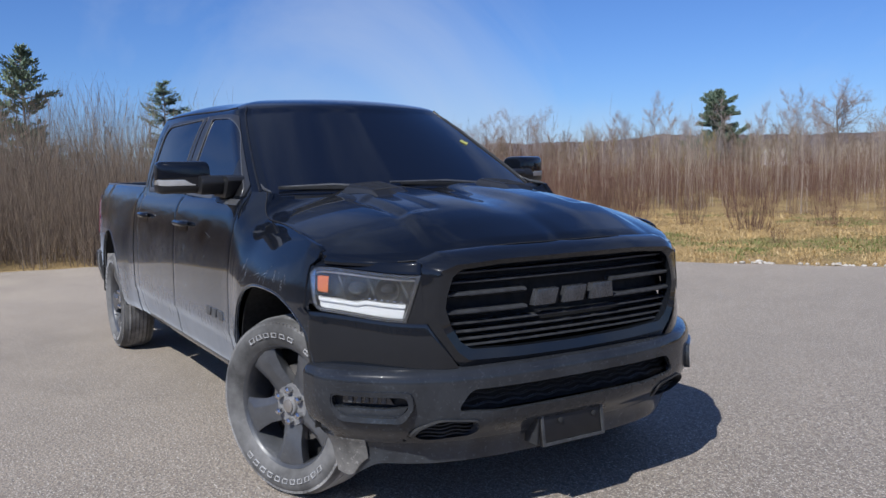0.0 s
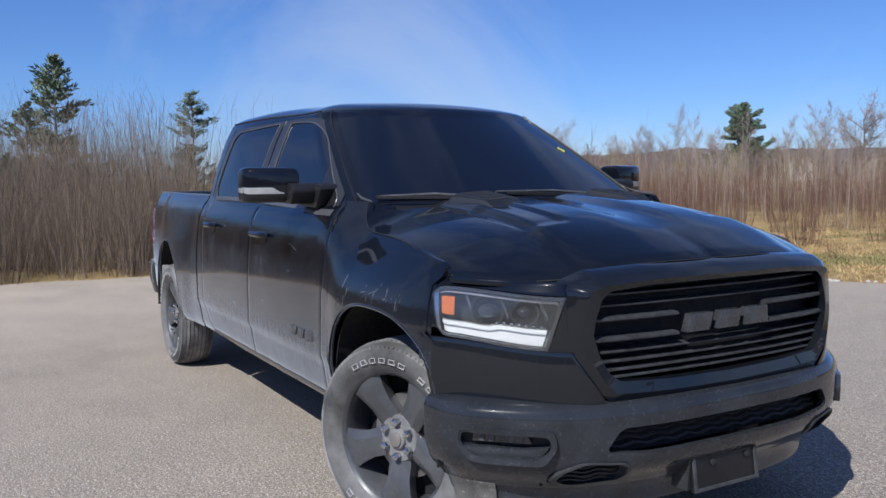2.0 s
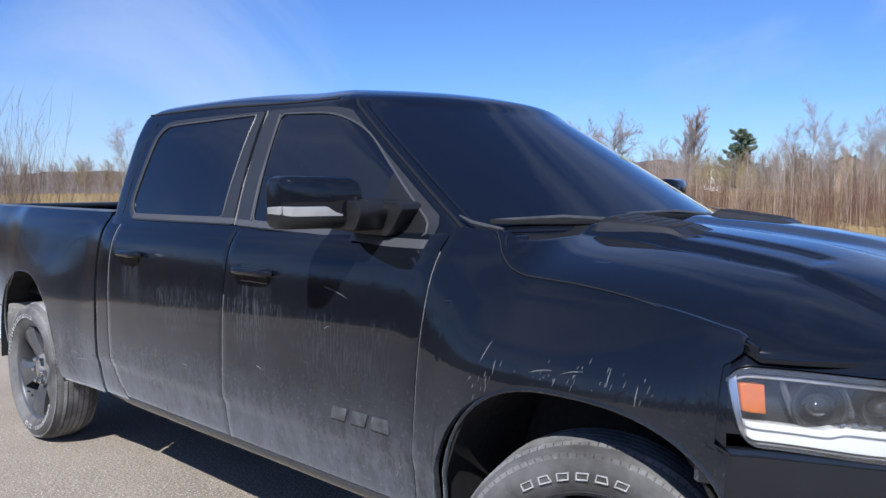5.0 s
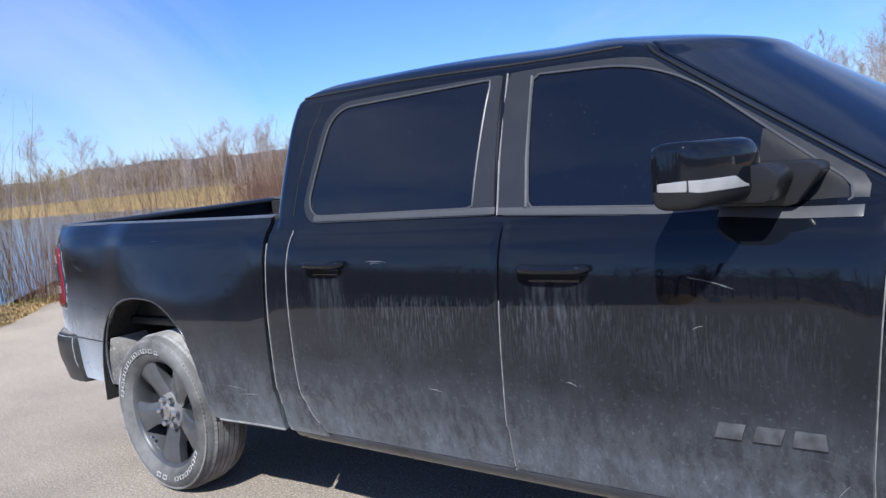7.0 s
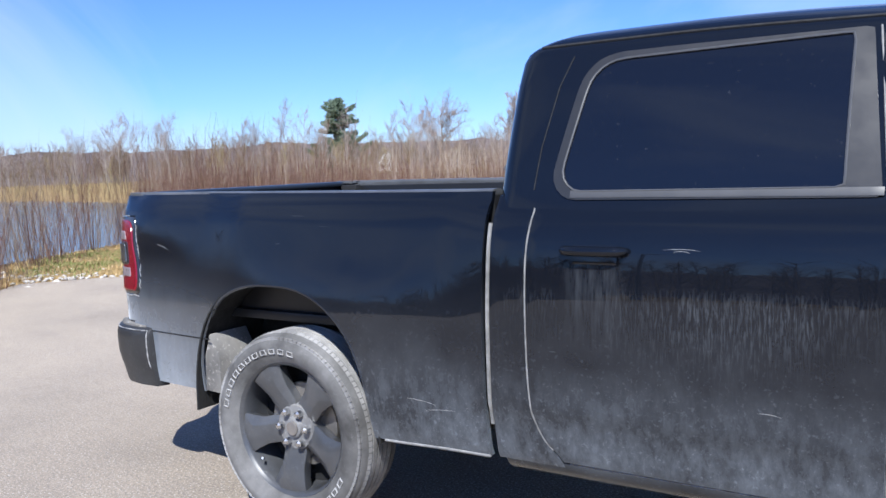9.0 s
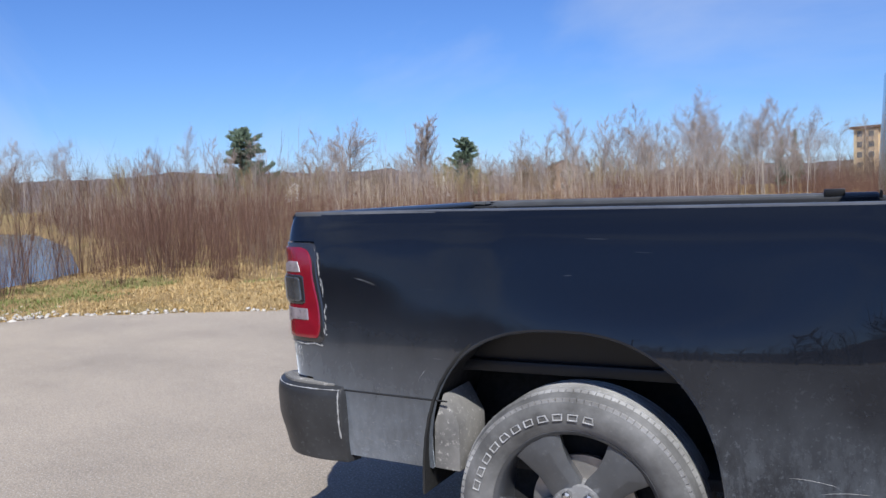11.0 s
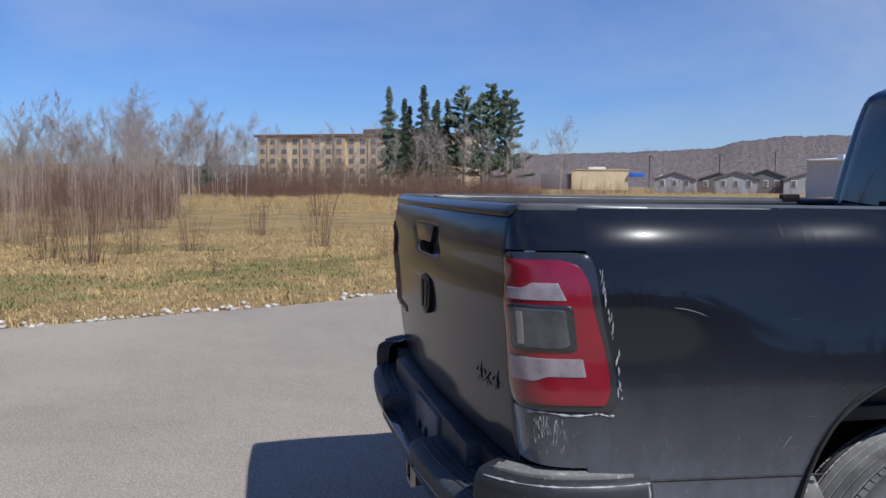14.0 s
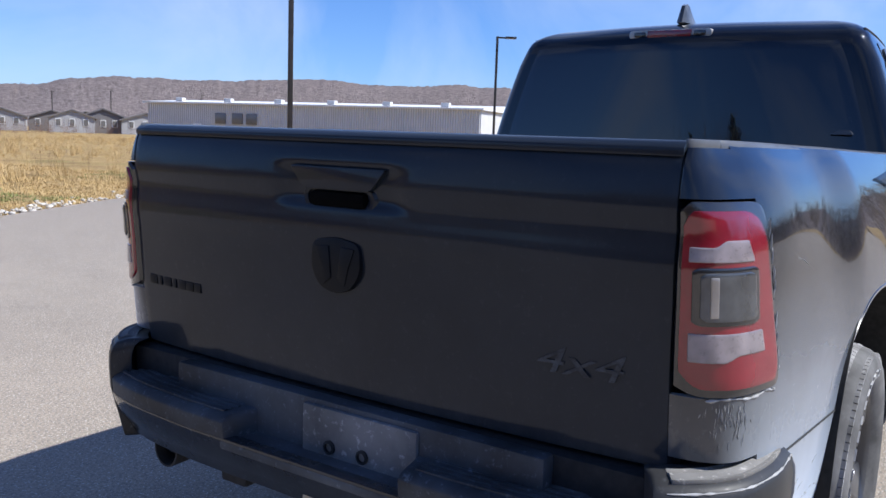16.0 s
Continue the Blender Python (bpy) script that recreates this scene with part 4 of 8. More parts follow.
mid = [(lerp(a[0], b[0], 0.45), lerp(a[1], b[1], 0.45)) for a, b in zip(GO, GI)]
grille = tagged(part("grille", ring([g_loop([(y, z + 0.030 * smooth01((z - 1.05) / 0.05)) for y, z in GO], 0.085), g_loop([(y, z + 0.022 * smooth01((z - 1.05) / 0.05)) for y, z in GO], 0.035), g_loop(GO, 0.004), g_loop(mid, -0.016), g_loop(GI, -0.006), g_loop(GI, 0.06), g_loop(GO, 0.06)]), GLOSS, truck), "black grille with horizontal bars and a block badge")
part("backing", shell(steps(-0.61, 0.61, 16), steps(0, 1, 4), lambda y, v: (x_up(y, 0.9) - 0.10, y, lerp(0.735, 1.075, v)), (-1, 0, 0), 0.02), DARK, grille)
gw = table([(0.738, 0.45), (0.752, 0.50), (0.785, 0.545), (0.85, 0.582), (0.915, 0.600), (0.965, 0.592), (1.036, 0.566), (1.07, 0.50)])


def grille_bar(z, h, d, mat=PLASTIC, gap=0.0, name="grille_bar"):
    w = gw(z) + 0.012
    spans = [(-w, w)] if not gap else [(-w, -gap), (gap, w)]
    for a, b in spans:
        bm = bmesh.new()
        prof = [(-0.055, -h / 2), (-0.012, -h / 2), (0.0, -h * 0.15), (0.0, h * 0.2), (-0.012, h / 2), (-0.055, h / 2)]
        rows = [[bm.verts.new((x_up(y, z) - d + px, y, z + pz)) for px, pz in prof] for y in steps(a, b, 28)]
        for r0, r1 in zip(rows, rows[1:]):
            for k in range(6):
                bm.faces.new((r0[k], r0[(k + 1) % 6], r1[(k + 1) % 6], r1[k]))
        bm.faces.new(rows[0]), bm.faces.new(rows[-1][::-1])
        part(name, fin(bm), mat, grille)


for z in (1.046, 1.008, 0.848, 0.815, 0.785, 0.760):
    grille_bar(z, 0.012, 0.026, BAR_DUST)
grille_bar(0.962, 0.018, 0.014, BAR_DUST, gap=0.23, name="badge_bar")
grille_bar(0.892, 0.018, 0.014, BAR_DUST, gap=0.23, name="badge_bar")


def block_letters(name, parent, place, size, depth, mat, label):
    """Three plain raised slanted bars in the badge's place; place maps (across, up, out) into the world."""
    w, h = size
    shapes = []
    lw = w * 0.30
    for i in range(3):
        a = -w / 2 + i * (w - lw) / 2
        lp = [(0.0, 0), (0.16, 1), (1.0, 1), (0.84, 0)] if i < 2 else [(0.0, 0), (0.10, 1), (0.95, 1), (1.0, 0)]
        shapes.append([(a + u * lw, (v - 0.5) * h) for u, v in lp])
    for lp in shapes:
        bm = bmesh.new()
        q = [bm.verts.new(place(u, v, 0.0)) for u, v in lp]
        r = [bm.verts.new(place(u, v, depth)) for u, v in lp]
        bm.faces.new(q), bm.faces.new(r[::-1])
        for i in range(len(lp)):
            j = (i + 1) % len(lp)
            bm.faces.new((q[i], r[i], r[j], q[j]))
        part(name, fin(bm, 0.002), mat, parent, label)


block_letters("badge_block", grille, lambda u, v, o: (x_up(u, 0.92) - 0.03 + o, u, 0.926 + v), (0.42, 0.064), 0.034, BADGE, "glossy black badge block")

# bumper
b_off = table([(0.18, 0.15), (0.24, 0.135), (0.33, 0.115), (0.40, 0.075), (0.44, 0.035), (0.50, 0.008), (0.56, 0.0), (0.64, 0.0), (0.668, 0.012), (0.682, 0.035), (0.690, 0.075)])


def bump_p(s, z, d=0.0):
    q = off_plan(LOW, abs(s), b_off(z) + d)
    return Vector((q.x, -q.y if s >= 0 else q.y, z))


def x_bump(y, z):
    return bump_p(at_y(LOW, y), z).x


zs = [0.375, 0.39, 0.41, 0.43, 0.45, 0.47, 0.50, 0.53, 0.56, 0.59, 0.62, 0.645, 0.66, 0.670, 0.678, 0.684, 0.689]
bumper = tagged(part("front_bumper", shell(steps(-1, 1, 110), zs, bump_p, IN, 0.03, 0.004), BUMPER, truck), "dusty black front bumper with fog lamps and plate holder")


def cut_x(loop):
    return prism([(0, y, z) for y, z in loop], (0.6, 0, 0), (1.2, 0, 0))


def fog_loop(grow=0.0):
    lp = [(-0.165 - grow, 0.590 + grow), (0.155 + grow, 0.590 + grow), (0.165 + grow, 0.545), (0.12 + grow, 0.497 - grow), (-0.11 - grow, 0.497 - grow), (-0.165 - grow, 0.54)]
    return rounded([(u, v, 0) for u, v in lp], 0.02, 3)


FC = bump_p(at_y(LOW, 0.865), 0.55)
FN = Vector((0.72, -0.70, 0)).normalized()
FT = Vector((FN.y, -FN.x, 0))


def fog_point(u, v, o, sg=1):
    p = FC + FT * -u + FN * o
    return Vector((p.x, p.y * sg, v))


mouth = rounded([(-0.575, 0.520, 0), (-0.52, 0.600, 0), (0.52, 0.600, 0), (0.575, 0.520, 0), (0.40, 0.500, 0), (-0.40, 0.500, 0)], 0.03, 4)
cutters = [cut_x([(p[0], p[1]) for p in mouth])]
hook = [(p[0], p[1]) for p in rounded([(0.49, 0.404, 0), (0.475, 0.440, 0), (0.50, 0.470, 0), (0.64, 0.484, 0), (0.705, 0.45, 0), (0.715, 0.418, 0), (0.66, 0.398, 0)], 0.025, 3)]
cutters += [cut_x(hook), cut_x([(-y, z) for y, z in hook])]
for sg in (1, -1):
    cutters.append(prism([fog_point(p[0], p[1], 0, sg) for p in fog_loop()], FN * 0.15 if sg > 0 else Vector((FN.x, -FN.y, 0)) * 0.15, FN * -0.08 if sg > 0 else Vector((FN.x, -FN.y, 0)) * -0.08))
carve(bumper, cutters)

part("lower_grille", shell(steps(-0.60, 0.60, 20), steps(0, 1, 4), lambda y, v: (x_bump(y, 0.55) - 0.09, y, lerp(0.49, 0.61, v)), (-1, 0, 0), 0.02), DARK, bumper)
for i in range(3):
    z = 0.525 + 0.024 * i
    part("mesh_bar", tube([(x_bump(y, 0.55) - 0.055, y, z + 0.005 * math.sin(y * 55 + i * 1.5)) for y in steps(-0.56, 0.56, 90)], 0.005, 5), PLASTIC, bumper)
for sg in (-1, 1):
    part("hook_pocket", box(x_bump(0.6, 0.44) - 0.20, x_bump(0.6, 0.44) - 0.12, sg * 0.46, sg * 0.73, 0.385, 0.495), DARK, bumper)
    for i in range(5):
        z = 0.410 + 0.014 * i
        part("mesh_bar", tube([(x_bump(y, 0.44) - 0.045, sg * y, z + 0.004 * math.sin(y * 60)) for y in steps(0.475, 0.72, 24)], 0.0042, 5), PLASTIC, bumper)
    cy, cz = sum(q[0] for q in hook) / len(hook), sum(q[1] for q in hook) / len(hook)
    hk = lambda k, o: [(x_bump(cy + (y - cy) * k, cz + (z - cz) * k) + o, sg * (cy + (y - cy) * k), cz + (z - cz) * k) for y, z in hook]
    part("hook_bezel", ring([hk(1.16, -0.01), hk(1.14, 0.008), hk(1.02, 0.010), hk(0.98, -0.03)]), SCUFFED, bumper, "scuffed tow hook surround")
    M = lambda u, v, o: fog_point(u, v, o, sg)
    a, b = resample([(p[0], p[1], 0) for p in fog_loop(0.014)], 60), resample([(p[0], p[1], 0) for p in fog_loop(-0.006)], 60)
    curve_in = lambda u: -(0.95 if u < 0 else 0.32) * u * u
    part("fog_bezel", ring([[M(p.x, p.y, -0.02 + curve_in(p.x)) for p in a], [M(p.x, p.y, 0.010 + curve_in(p.x)) for p in a], [M(p.x, p.y, 0.006 + curve_in(p.x)) for p in b], [M(p.x, p.y, -0.06) for p in b]]), BUMPER, bumper, "glossy black fog lamp surround")
    part("fog_pocket", prism([M(p[0], p[1], -0.060) for p in fog_loop()], (0, 0, 0), (-0.02, 0.0, 0)), PLASTIC, bumper)
    fog = part("fog_lamp", prism([M(-0.12, 0.548, -0.05), M(-0.115, 0.582, -0.05), M(0.07, 0.582, -0.05), M(0.09, 0.548, -0.05)], (0, 0, 0), tuple(Vector((FN.x, FN.y * sg, 0)) * 0.02), 0.004), SMOKE, bumper, "narrow dark fog lamp")
    for i in range(5):
        u = -0.095 + 0.034 * i
        part("diode", prism([M(u, 0.553, -0.032), M(u + 0.004, 0.576, -0.032), M(u + 0.020, 0.576, -0.032), M(u + 0.018, 0.553, -0.032)], (0, 0, 0), tuple(Vector((FN.x, FN.y * sg, 0)) * 0.008)), BADGE_DUST, fog)
    part("fog_ledge", prism([M(-0.15, 0.500, -0.06), M(-0.165, 0.535, -0.06), M(0.06, 0.532, -0.06), M(0.15, 0.545, -0.06), M(0.12, 0.500, -0.06)], (0, 0, 0), tuple(Vector((FN.x, FN.y * sg, 0)) * 0.045), 0.006), BUMPER, bumper)

# air dam under the bumper and grey corner ends
part("air_dam", shell(steps(-0.93, 0.93, 60), steps(0, 1, 6), lambda s, v: bump_p(s, lerp(0.275 - 0.06 * smooth01((abs(s) - 0.72) / 0.15), 0.385, v), 0.01), IN, 0.015, 0.003), BUMPER, truck, "black plastic air dam")
both(part("bumper_corner", shell(steps(0.775, 0.985, 18), steps(0, 1, 8), lambda s, v: bump_p(s, lerp(0.21 + 0.09 * (1 - smooth01((s - 0.76) / 0.12)), 0.385, v), -0.002), IN, 0.02, 0.004), VALANCE, truck, "grey dust-caked bumper corner"))

# plate holder, empty
plate = tagged(part("plate_holder", box(-0.012, 0.010, -0.165, 0.165, -0.09, 0.09, 0.006), PLATE_BLACK, truck), "empty black number plate holder with two screws")
plate.matrix_basis = Matrix.Translation((0.893, -0.025, 0.40)) @ Euler((0, radians(-8), radians(0))).to_matrix().to_4x4()
fr = ring([[(0.010, y, z) for y, z in lp] for lp in ([(-0.165, -0.09), (0.165, -0.09), (0.165, 0.09), (-0.165, 0.09)],)] + [[(0.016, y, z) for y, z in ((-0.163, -0.088), (0.163, -0.088), (0.163, 0.088), (-0.163, 0.088))], [(0.016, y, z) for y, z in ((-0.152, -0.078), (0.152, -0.078), (0.152, 0.078), (-0.152, 0.078))], [(0.010, y, z) for y, z in ((-0.150, -0.076), (0.150, -0.076), (0.150, 0.076), (-0.150, 0.076))]])
part("plate_rim", fr, PLATE_EDGE, plate)
for y in (-0.064, 0.114):
    for z, r, mt in ((0.045, 0.006, STEEL), (0.005, 0.013, DARK)):
        sc = lathe([(r, 0.0), (r, 0.008), (r * 0.6, 0.011)], 14)
        bmesh.ops.transform(sc, verts=sc.verts, matrix=Matrix.Translation((0.009, y, z)) @ Matrix.Rotation(radians(-90), 4, "Z"))
        part("plate_screw", sc, mt, plate)
part("plate_bracket", prism([(0.89, -0.19, 0.485), (0.905, -0.19, 0.485), (0.89, -0.19, 0.315), (0.83, -0.21, 0.325), (0.83, -0.19, 0.47)], (0, 0, 0), (0, -0.012, 0), 0.003), PLASTIC, truck)
# ---- bed, tailgate, tail lights, rear bumper ----
TX = table([(0.70, -5.045), (0.80, -5.062), (0.95, -5.080), (1.10, -5.092), (1.13, -5.0965), (1.155, -5.0975), (1.18, -5.0955), (1.205, -5.0945), (1.23, -5.0985), (1.255, -5.102), (1.29, -5.099), (1.33, -5.092), (1.365, -5.075)])
part("bed_floor", box(-5.02, -2.97, -0.84, 0.84, 0.82, 0.86, 0.01), PLASTIC, truck, "black bed floor liner")
part("bed_front_wall", box(-2.99, -2.955, -0.88, 0.88, 0.50, 1.345, 0.008), PLASTIC, truck)
both(part("bed_inner_wall", box(-4.90, -2.97, -0.815, -0.785, 0.84, 1.345, 0.008), PLASTIC, truck))
rail = lambda x: 1.366 + 0.010 * smooth01((-2.955 - x) / 2)


def rail_p(u, v):
    x = lerp(-4.93, -2.965, u)
    yo = ys(x, 1.35) - 0.012
    return (x, -lerp(yo, 0.80, v), rail(x) - 0.010 * (abs(2 * v - 1) ** 3))


both(part("bed_rail_cap", shell(steps(0, 1, 30), steps(0, 1, 8), rail_p, (0, 0, -1), 0.022, 0.003), RAIL, truck, "satin black bed rail cap"))
part("stake_cover", box(-3.25, -3.16, 0.795, 0.83, 1.35, 1.385, 0.008), PLASTIC, truck)


def tail_corner(a, z):
    """The rear corner of the bed side: a from 0 (side) to 1 (tailgate seam)."""
    y0 = ys(-4.90, z)
    q0, q1, q2, q3 = Vector((-4.90, y0)), Vector((-4.975, y0 - 0.017)), Vector((TX(z) + 0.036, max(0.812, y0 - 0.030))), Vector((TX(z) + 0.034, 0.786))
    p = q0 * (1 - a) ** 3 + q1 * 3 * a * (1 - a) ** 2 + q2 * 3 * a * a * (1 - a) + q3 * a ** 3
    return Vector((p.x, -p.y, z))


both(part("corner_cap", prism([Vector((tail_corner(a, 1.36).x, tail_corner(a, 1.36).y + 0.006, 1.356)) for a in steps(0.13, 1, 12)] + [Vector((-4.932, -0.79, 1.356)), Vector((-4.932, -0.80, 1.356))], (0, 0, 0), (0, 0, 0.0195), 0.004), RAIL, truck))
both(part("corner_post", box(-4.98, -4.86, -0.795, -0.74, 0.74, 1.35, 0.01), DARK, truck))
TL0, TL1 = 0.905, 1.265  # tail light, bottom and top
both(part("tail_corner", shell(steps(0, 1, 12), steps(0.775, TL0 - 0.004, 8), tail_corner, (0.5, 0.8, 0), 0.03, 0.0), PAINT, truck, "black corner post with scraped paint"))
both(part("tail_corner", shell(steps(0, 1, 12), steps(TL1 + 0.004, 1.360, 8), tail_corner, (0.5, 0.8, 0), 0.03, 0.0), PAINT, truck))


def skin(k, z, d=0.0):
    """Round the tail light: k from -1 (on the bed side) over 0 (corner start) to 1 (tailgate seam)."""
    if k < 0:
        x = -4.90 - k * 0.085
        p = Vector((x, -ys(x, z), z))
        n = Vector((-0.15, -1, 0))
    else:
        p = tail_corner(k, z)
        n = Vector((-0.15, -1, 0)).lerp(Vector((-1, -0.15, 0)), k)
    return p + n.normalized() * d


def light_patch(name, k0, k1, z0, z1, d, thick, mat, parent, label="", n=20, m=10, bevel=0.003):
    f = lambda u, v: skin(lerp(k0(v), k1(v), u), lerp(z0(u), z1(u), v), d)
    inw = lambda p: Vector((-4.6 - p.x, -0.55 - p.y, 0)).normalized()
    return part(name, shell(steps(0, 1, n), steps(0, 1, m), f, inw, thick, bevel), mat, parent, label)


def tail_light():
    c = lambda v: (lambda _: v)
    corner = lambda u: max(0.0, (abs(2 * u - 1) - 0.76) / 0.24) ** 2
    front = lambda v: lerp(-0.70, -0.20, smooth01(v) ** 1.3)
    tl = light_patch("tail_light", front, c(0.985), lambda u: TL0 + 0.016 * corner(u), lambda u: TL1 - 0.020 * corner(u) - 0.035 * max(0.0, (0.30 - u) / 0.30) ** 2, 0.006, 0.05, SMOKE, truck, "red wraparound tail light with clear and smoked sections")
    zz = lambda k: lerp(TL0, TL1, k)
    rim = lambda v: front(v) + 0.20
    light_patch("red_lens", rim, c(0.955), lambda u: zz(0.045 + 0.085 * corner(u)), lambda u: zz(0.955 - 0.08 * corner(u) - 0.09 * max(0.0, (0.34 - u) / 0.34) ** 2), 0.011, 0.02, RED, tl, "", 28, 20)
    wave = lambda u: 0.035 * smooth01((u - 0.35) / 0.25)
    light_patch("clear_lens", lambda v: rim(0.25) + 0.50 + 0.03 * v, c(0.89), lambda u: zz(0.185 + wave(1 - u)), c(zz(0.335)), 0.014, 0.02, WHITE_LENS, tl, "hazy ribbed clear lens")
    light_patch("clear_lens", lambda v: rim(0.72) + 0.34 + 0.08 * v, c(0.90), c(zz(0.70)), lambda u: zz(0.775 + wave(1 - u)), 0.014, 0.02, WHITE_LENS, tl, "hazy ribbed clear lens")
    light_patch("lamp_frame", lambda v: rim(0.5) + 0.42 + 0.04 * v, c(0.87), lambda u: zz(0.375 + 0.02 * corner(u)), lambda u: zz(0.675 - 0.02 * corner(u)), 0.0145, 0.02, SMOKE, tl)
    light_patch("smoked_lens", lambda v: rim(0.5) + 0.49 + 0.04 * v, c(0.80), lambda u: zz(0.40 + 0.02 * corner(u)), lambda u: zz(0.65 - 0.02 * corner(u)), 0.019, 0.012, HAZE, tl, "hazy smoked lens")
    light_patch("reflector_bar", c(0.64), c(0.72), c(zz(0.42)), c(zz(0.63)), 0.021, 0.008, STEEL, tl, "", 4)
    return tl


flip_tree(tail_light())
rng = random.Random(77)
for i in range(26):
    k = rng.uniform(0.04, 0.98)
    p = skin(lerp(-0.78, -0.30, smooth01(k) ** 1.3) + rng.uniform(-0.06, 0.03), lerp(TL0 + 0.01, TL1 - 0.015, k), 0.0012)
    q = p + Vector((rng.uniform(-0.004, 0.004), -0.001, rng.uniform(0.006, 0.026)))
    part("lamp_scrape", tube([p, p.lerp(q, 0.5) + Vector((rng.uniform(-0.002, 0.002), 0, 0)), q], [0.0006, rng.uniform(0.0012, 0.0030), 0.0006], 5), SCRAPE, truck)
both(part("lamp_scrape", tube([skin(k, TL0 - 0.007 - 0.003 * math.sin(k * 9), 0.001) for k in steps(-0.65, 0.75, 30)], [0.0008 + 0.004 * abs(math.sin(i * 2.1)) * abs(math.sin(i * 0.7)) for i in range(31)], 6), SCRAPE, truck))

for i in range(80):
    a = min(0.92, max(0.10, rng.gauss(0.50, 0.14)))
    z = TL0 - 0.012 - abs(rng.gauss(0, 0.026))
    p = tail_corner(a, z)
    o = (p - Vector((-4.7, -0.6, z))).normalized() * 0.0003
    r = rng.uniform(0.0005, 0.0013)
    q = tail_corner(a + rng.uniform(-0.02, 0.02), z - rng.uniform(0.006, 0.024))
    part("paint_scrape", tube([p + o, p.lerp(q, 0.5) + o, q + o], [r * 0.3, r, r * 0.2], 5), SCUFF if i % 3 == 0 else SCRAPE, truck)
for i in range(24):
    x, z = rng.uniform(-4.70, -4.42), rng.uniform(0.50, 0.66)
    dx, dz = rng.uniform(0.01, 0.045), rng.uniform(-0.016, 0.020)
    pts = [(x + dx * k, -(ys(x + dx * k, z + dz * k) + 0.0004), z + dz * k + 0.004 * math.sin(k * 3)) for k in steps(0, 1, 5)]
    part("scratch", tube(pts, [0.0002, 0.0005, 0.0008, 0.0006, 0.0004, 0.0002], 4), SCUFF, truck)


def gate_p(y, z):
    bow = 0.034 * (abs(y) / 0.782) ** 2.2
    pocket = 0.012 * smooth01((0.20 - abs(y)) / 0.05) * smooth01((1.30 - z) / 0.03) * smooth01((z - 1.19) / 0.03)
    return (TX(z) + bow + pocket, y, z)


gate = tagged(part("tailgate", shell(steps(-0.782, 0.782, 60), steps(0.745, 1.352, 62), gate_p, (1, 0, 0), 0.05, 0.006), GATE_PAINT, truck), "black tailgate in shade, thinly coated with dust")
part("gate_cap", shell(steps(-0.784, 0.784, 30), steps(0, 1, 6), lambda y, v: (lerp(-5.092, -4.985, v) + 0.032 * (1 - v) * (abs(y) / 0.782) ** 2.2, y, 1.373 - 0.014 * abs(2 * v - 1) ** 3), (0, 0, -1), 0.016, 0.003), GATE_PAINT, gate)
hx = TX(1.24)
# solid block, not an opening; its black colour is the painted shade
part("handle_recess", box(hx - 0.003, hx + 0.03, -0.083, 0.083, 1.196, 1.232, 0.012), HANDLE_SHADE, gate)
lip = lambda k, h, o: [(hx + 0.012 - o, p[0] * k, 1.214 + p[1] * h) for p in rounded([(-0.088, -0.020, 0), (0.088, -0.020, 0), (0.10, 0.004, 0), (0.088, 0.020, 0), (-0.088, 0.020, 0), (-0.10, 0.004, 0)], 0.012, 3)]
part("handle_bezel", ring([lip(1.16, 1.6, -0.004), lip(1.08, 1.3, 0.004), lip(0.98, 1.02, 0.003), lip(0.95, 0.92, -0.016)]), GATE_PAINT, gate, "black tailgate handle surround")
part("gate_handle", prism([(hx, p[0], p[1]) for p in rounded([(-0.145, 1.288, 0), (0.145, 1.288, 0), (0.098, 1.236, 0), (-0.098, 1.236, 0)], 0.012, 3)], (0.012, 0, 0), (-0.003, 0, 0), 0.006), GATE_PAINT, gate)
EZ, ER = 1.062, 0.84
emb = [(y * ER, EZ + (z - 1.065) * ER, 0) for y, z in ((0.085, 1.13), (0.0, 1.145), (-0.085, 1.13), (-0.09, 1.05), (-0.055, 1.00), (0, 0.985), (0.055, 1.00), (0.09, 1.05))]
ex = TX(EZ)
part("emblem", prism([(ex, p[0], p[1]) for p in rounded(emb, 0.02, 3)], (0.01, 0, 0), (-0.012, 0, 0), 0.005), EMBLEM, gate, "round-cornered black emblem")
for sg in (-1, 1):
    fold = [(ex - 0.009, sg * y * ER, EZ + (z - 1.065) * ER) for y, z in ((0.070, 1.115), (0.022, 1.118), (0.012, 1.03), (0.038, 1.01), (0.05, 1.06))]
    part("emblem_fold", prism(fold, (0, 0, 0), (-0.006, 0, 0), 0.002), EMBLEM, gate)
# lettering on the tailgate
tc = bpy.data.curves.new("badge_text", "FONT")
tc.body, tc.size, tc.extrude, tc.shear, tc.align_x = "4x4", 0.098, 0.0010, 0.25, "CENTER"
tob = new("badge_text", tc)
bpy.context.view_layer.update()
tm = bpy.data.meshes.new_from_object(tob.evaluated_get(bpy.context.evaluated_depsgraph_get()))
bpy.data.objects.remove(tob)
tm.materials.append(GATE_PAINT)
txt = new("badge_text", tm)
txt.parent = gate
tagged(txt, "raised dark badge lettering")
txt.matrix_basis = Matrix.Translation((TX(0.93) + 0.0165, -0.60, 0.905)) @ Euler((radians(90), 0, radians(-86))).to_matrix().to_4x4() @ Matrix.Diagonal((1.25, 0.8, 1, 1))
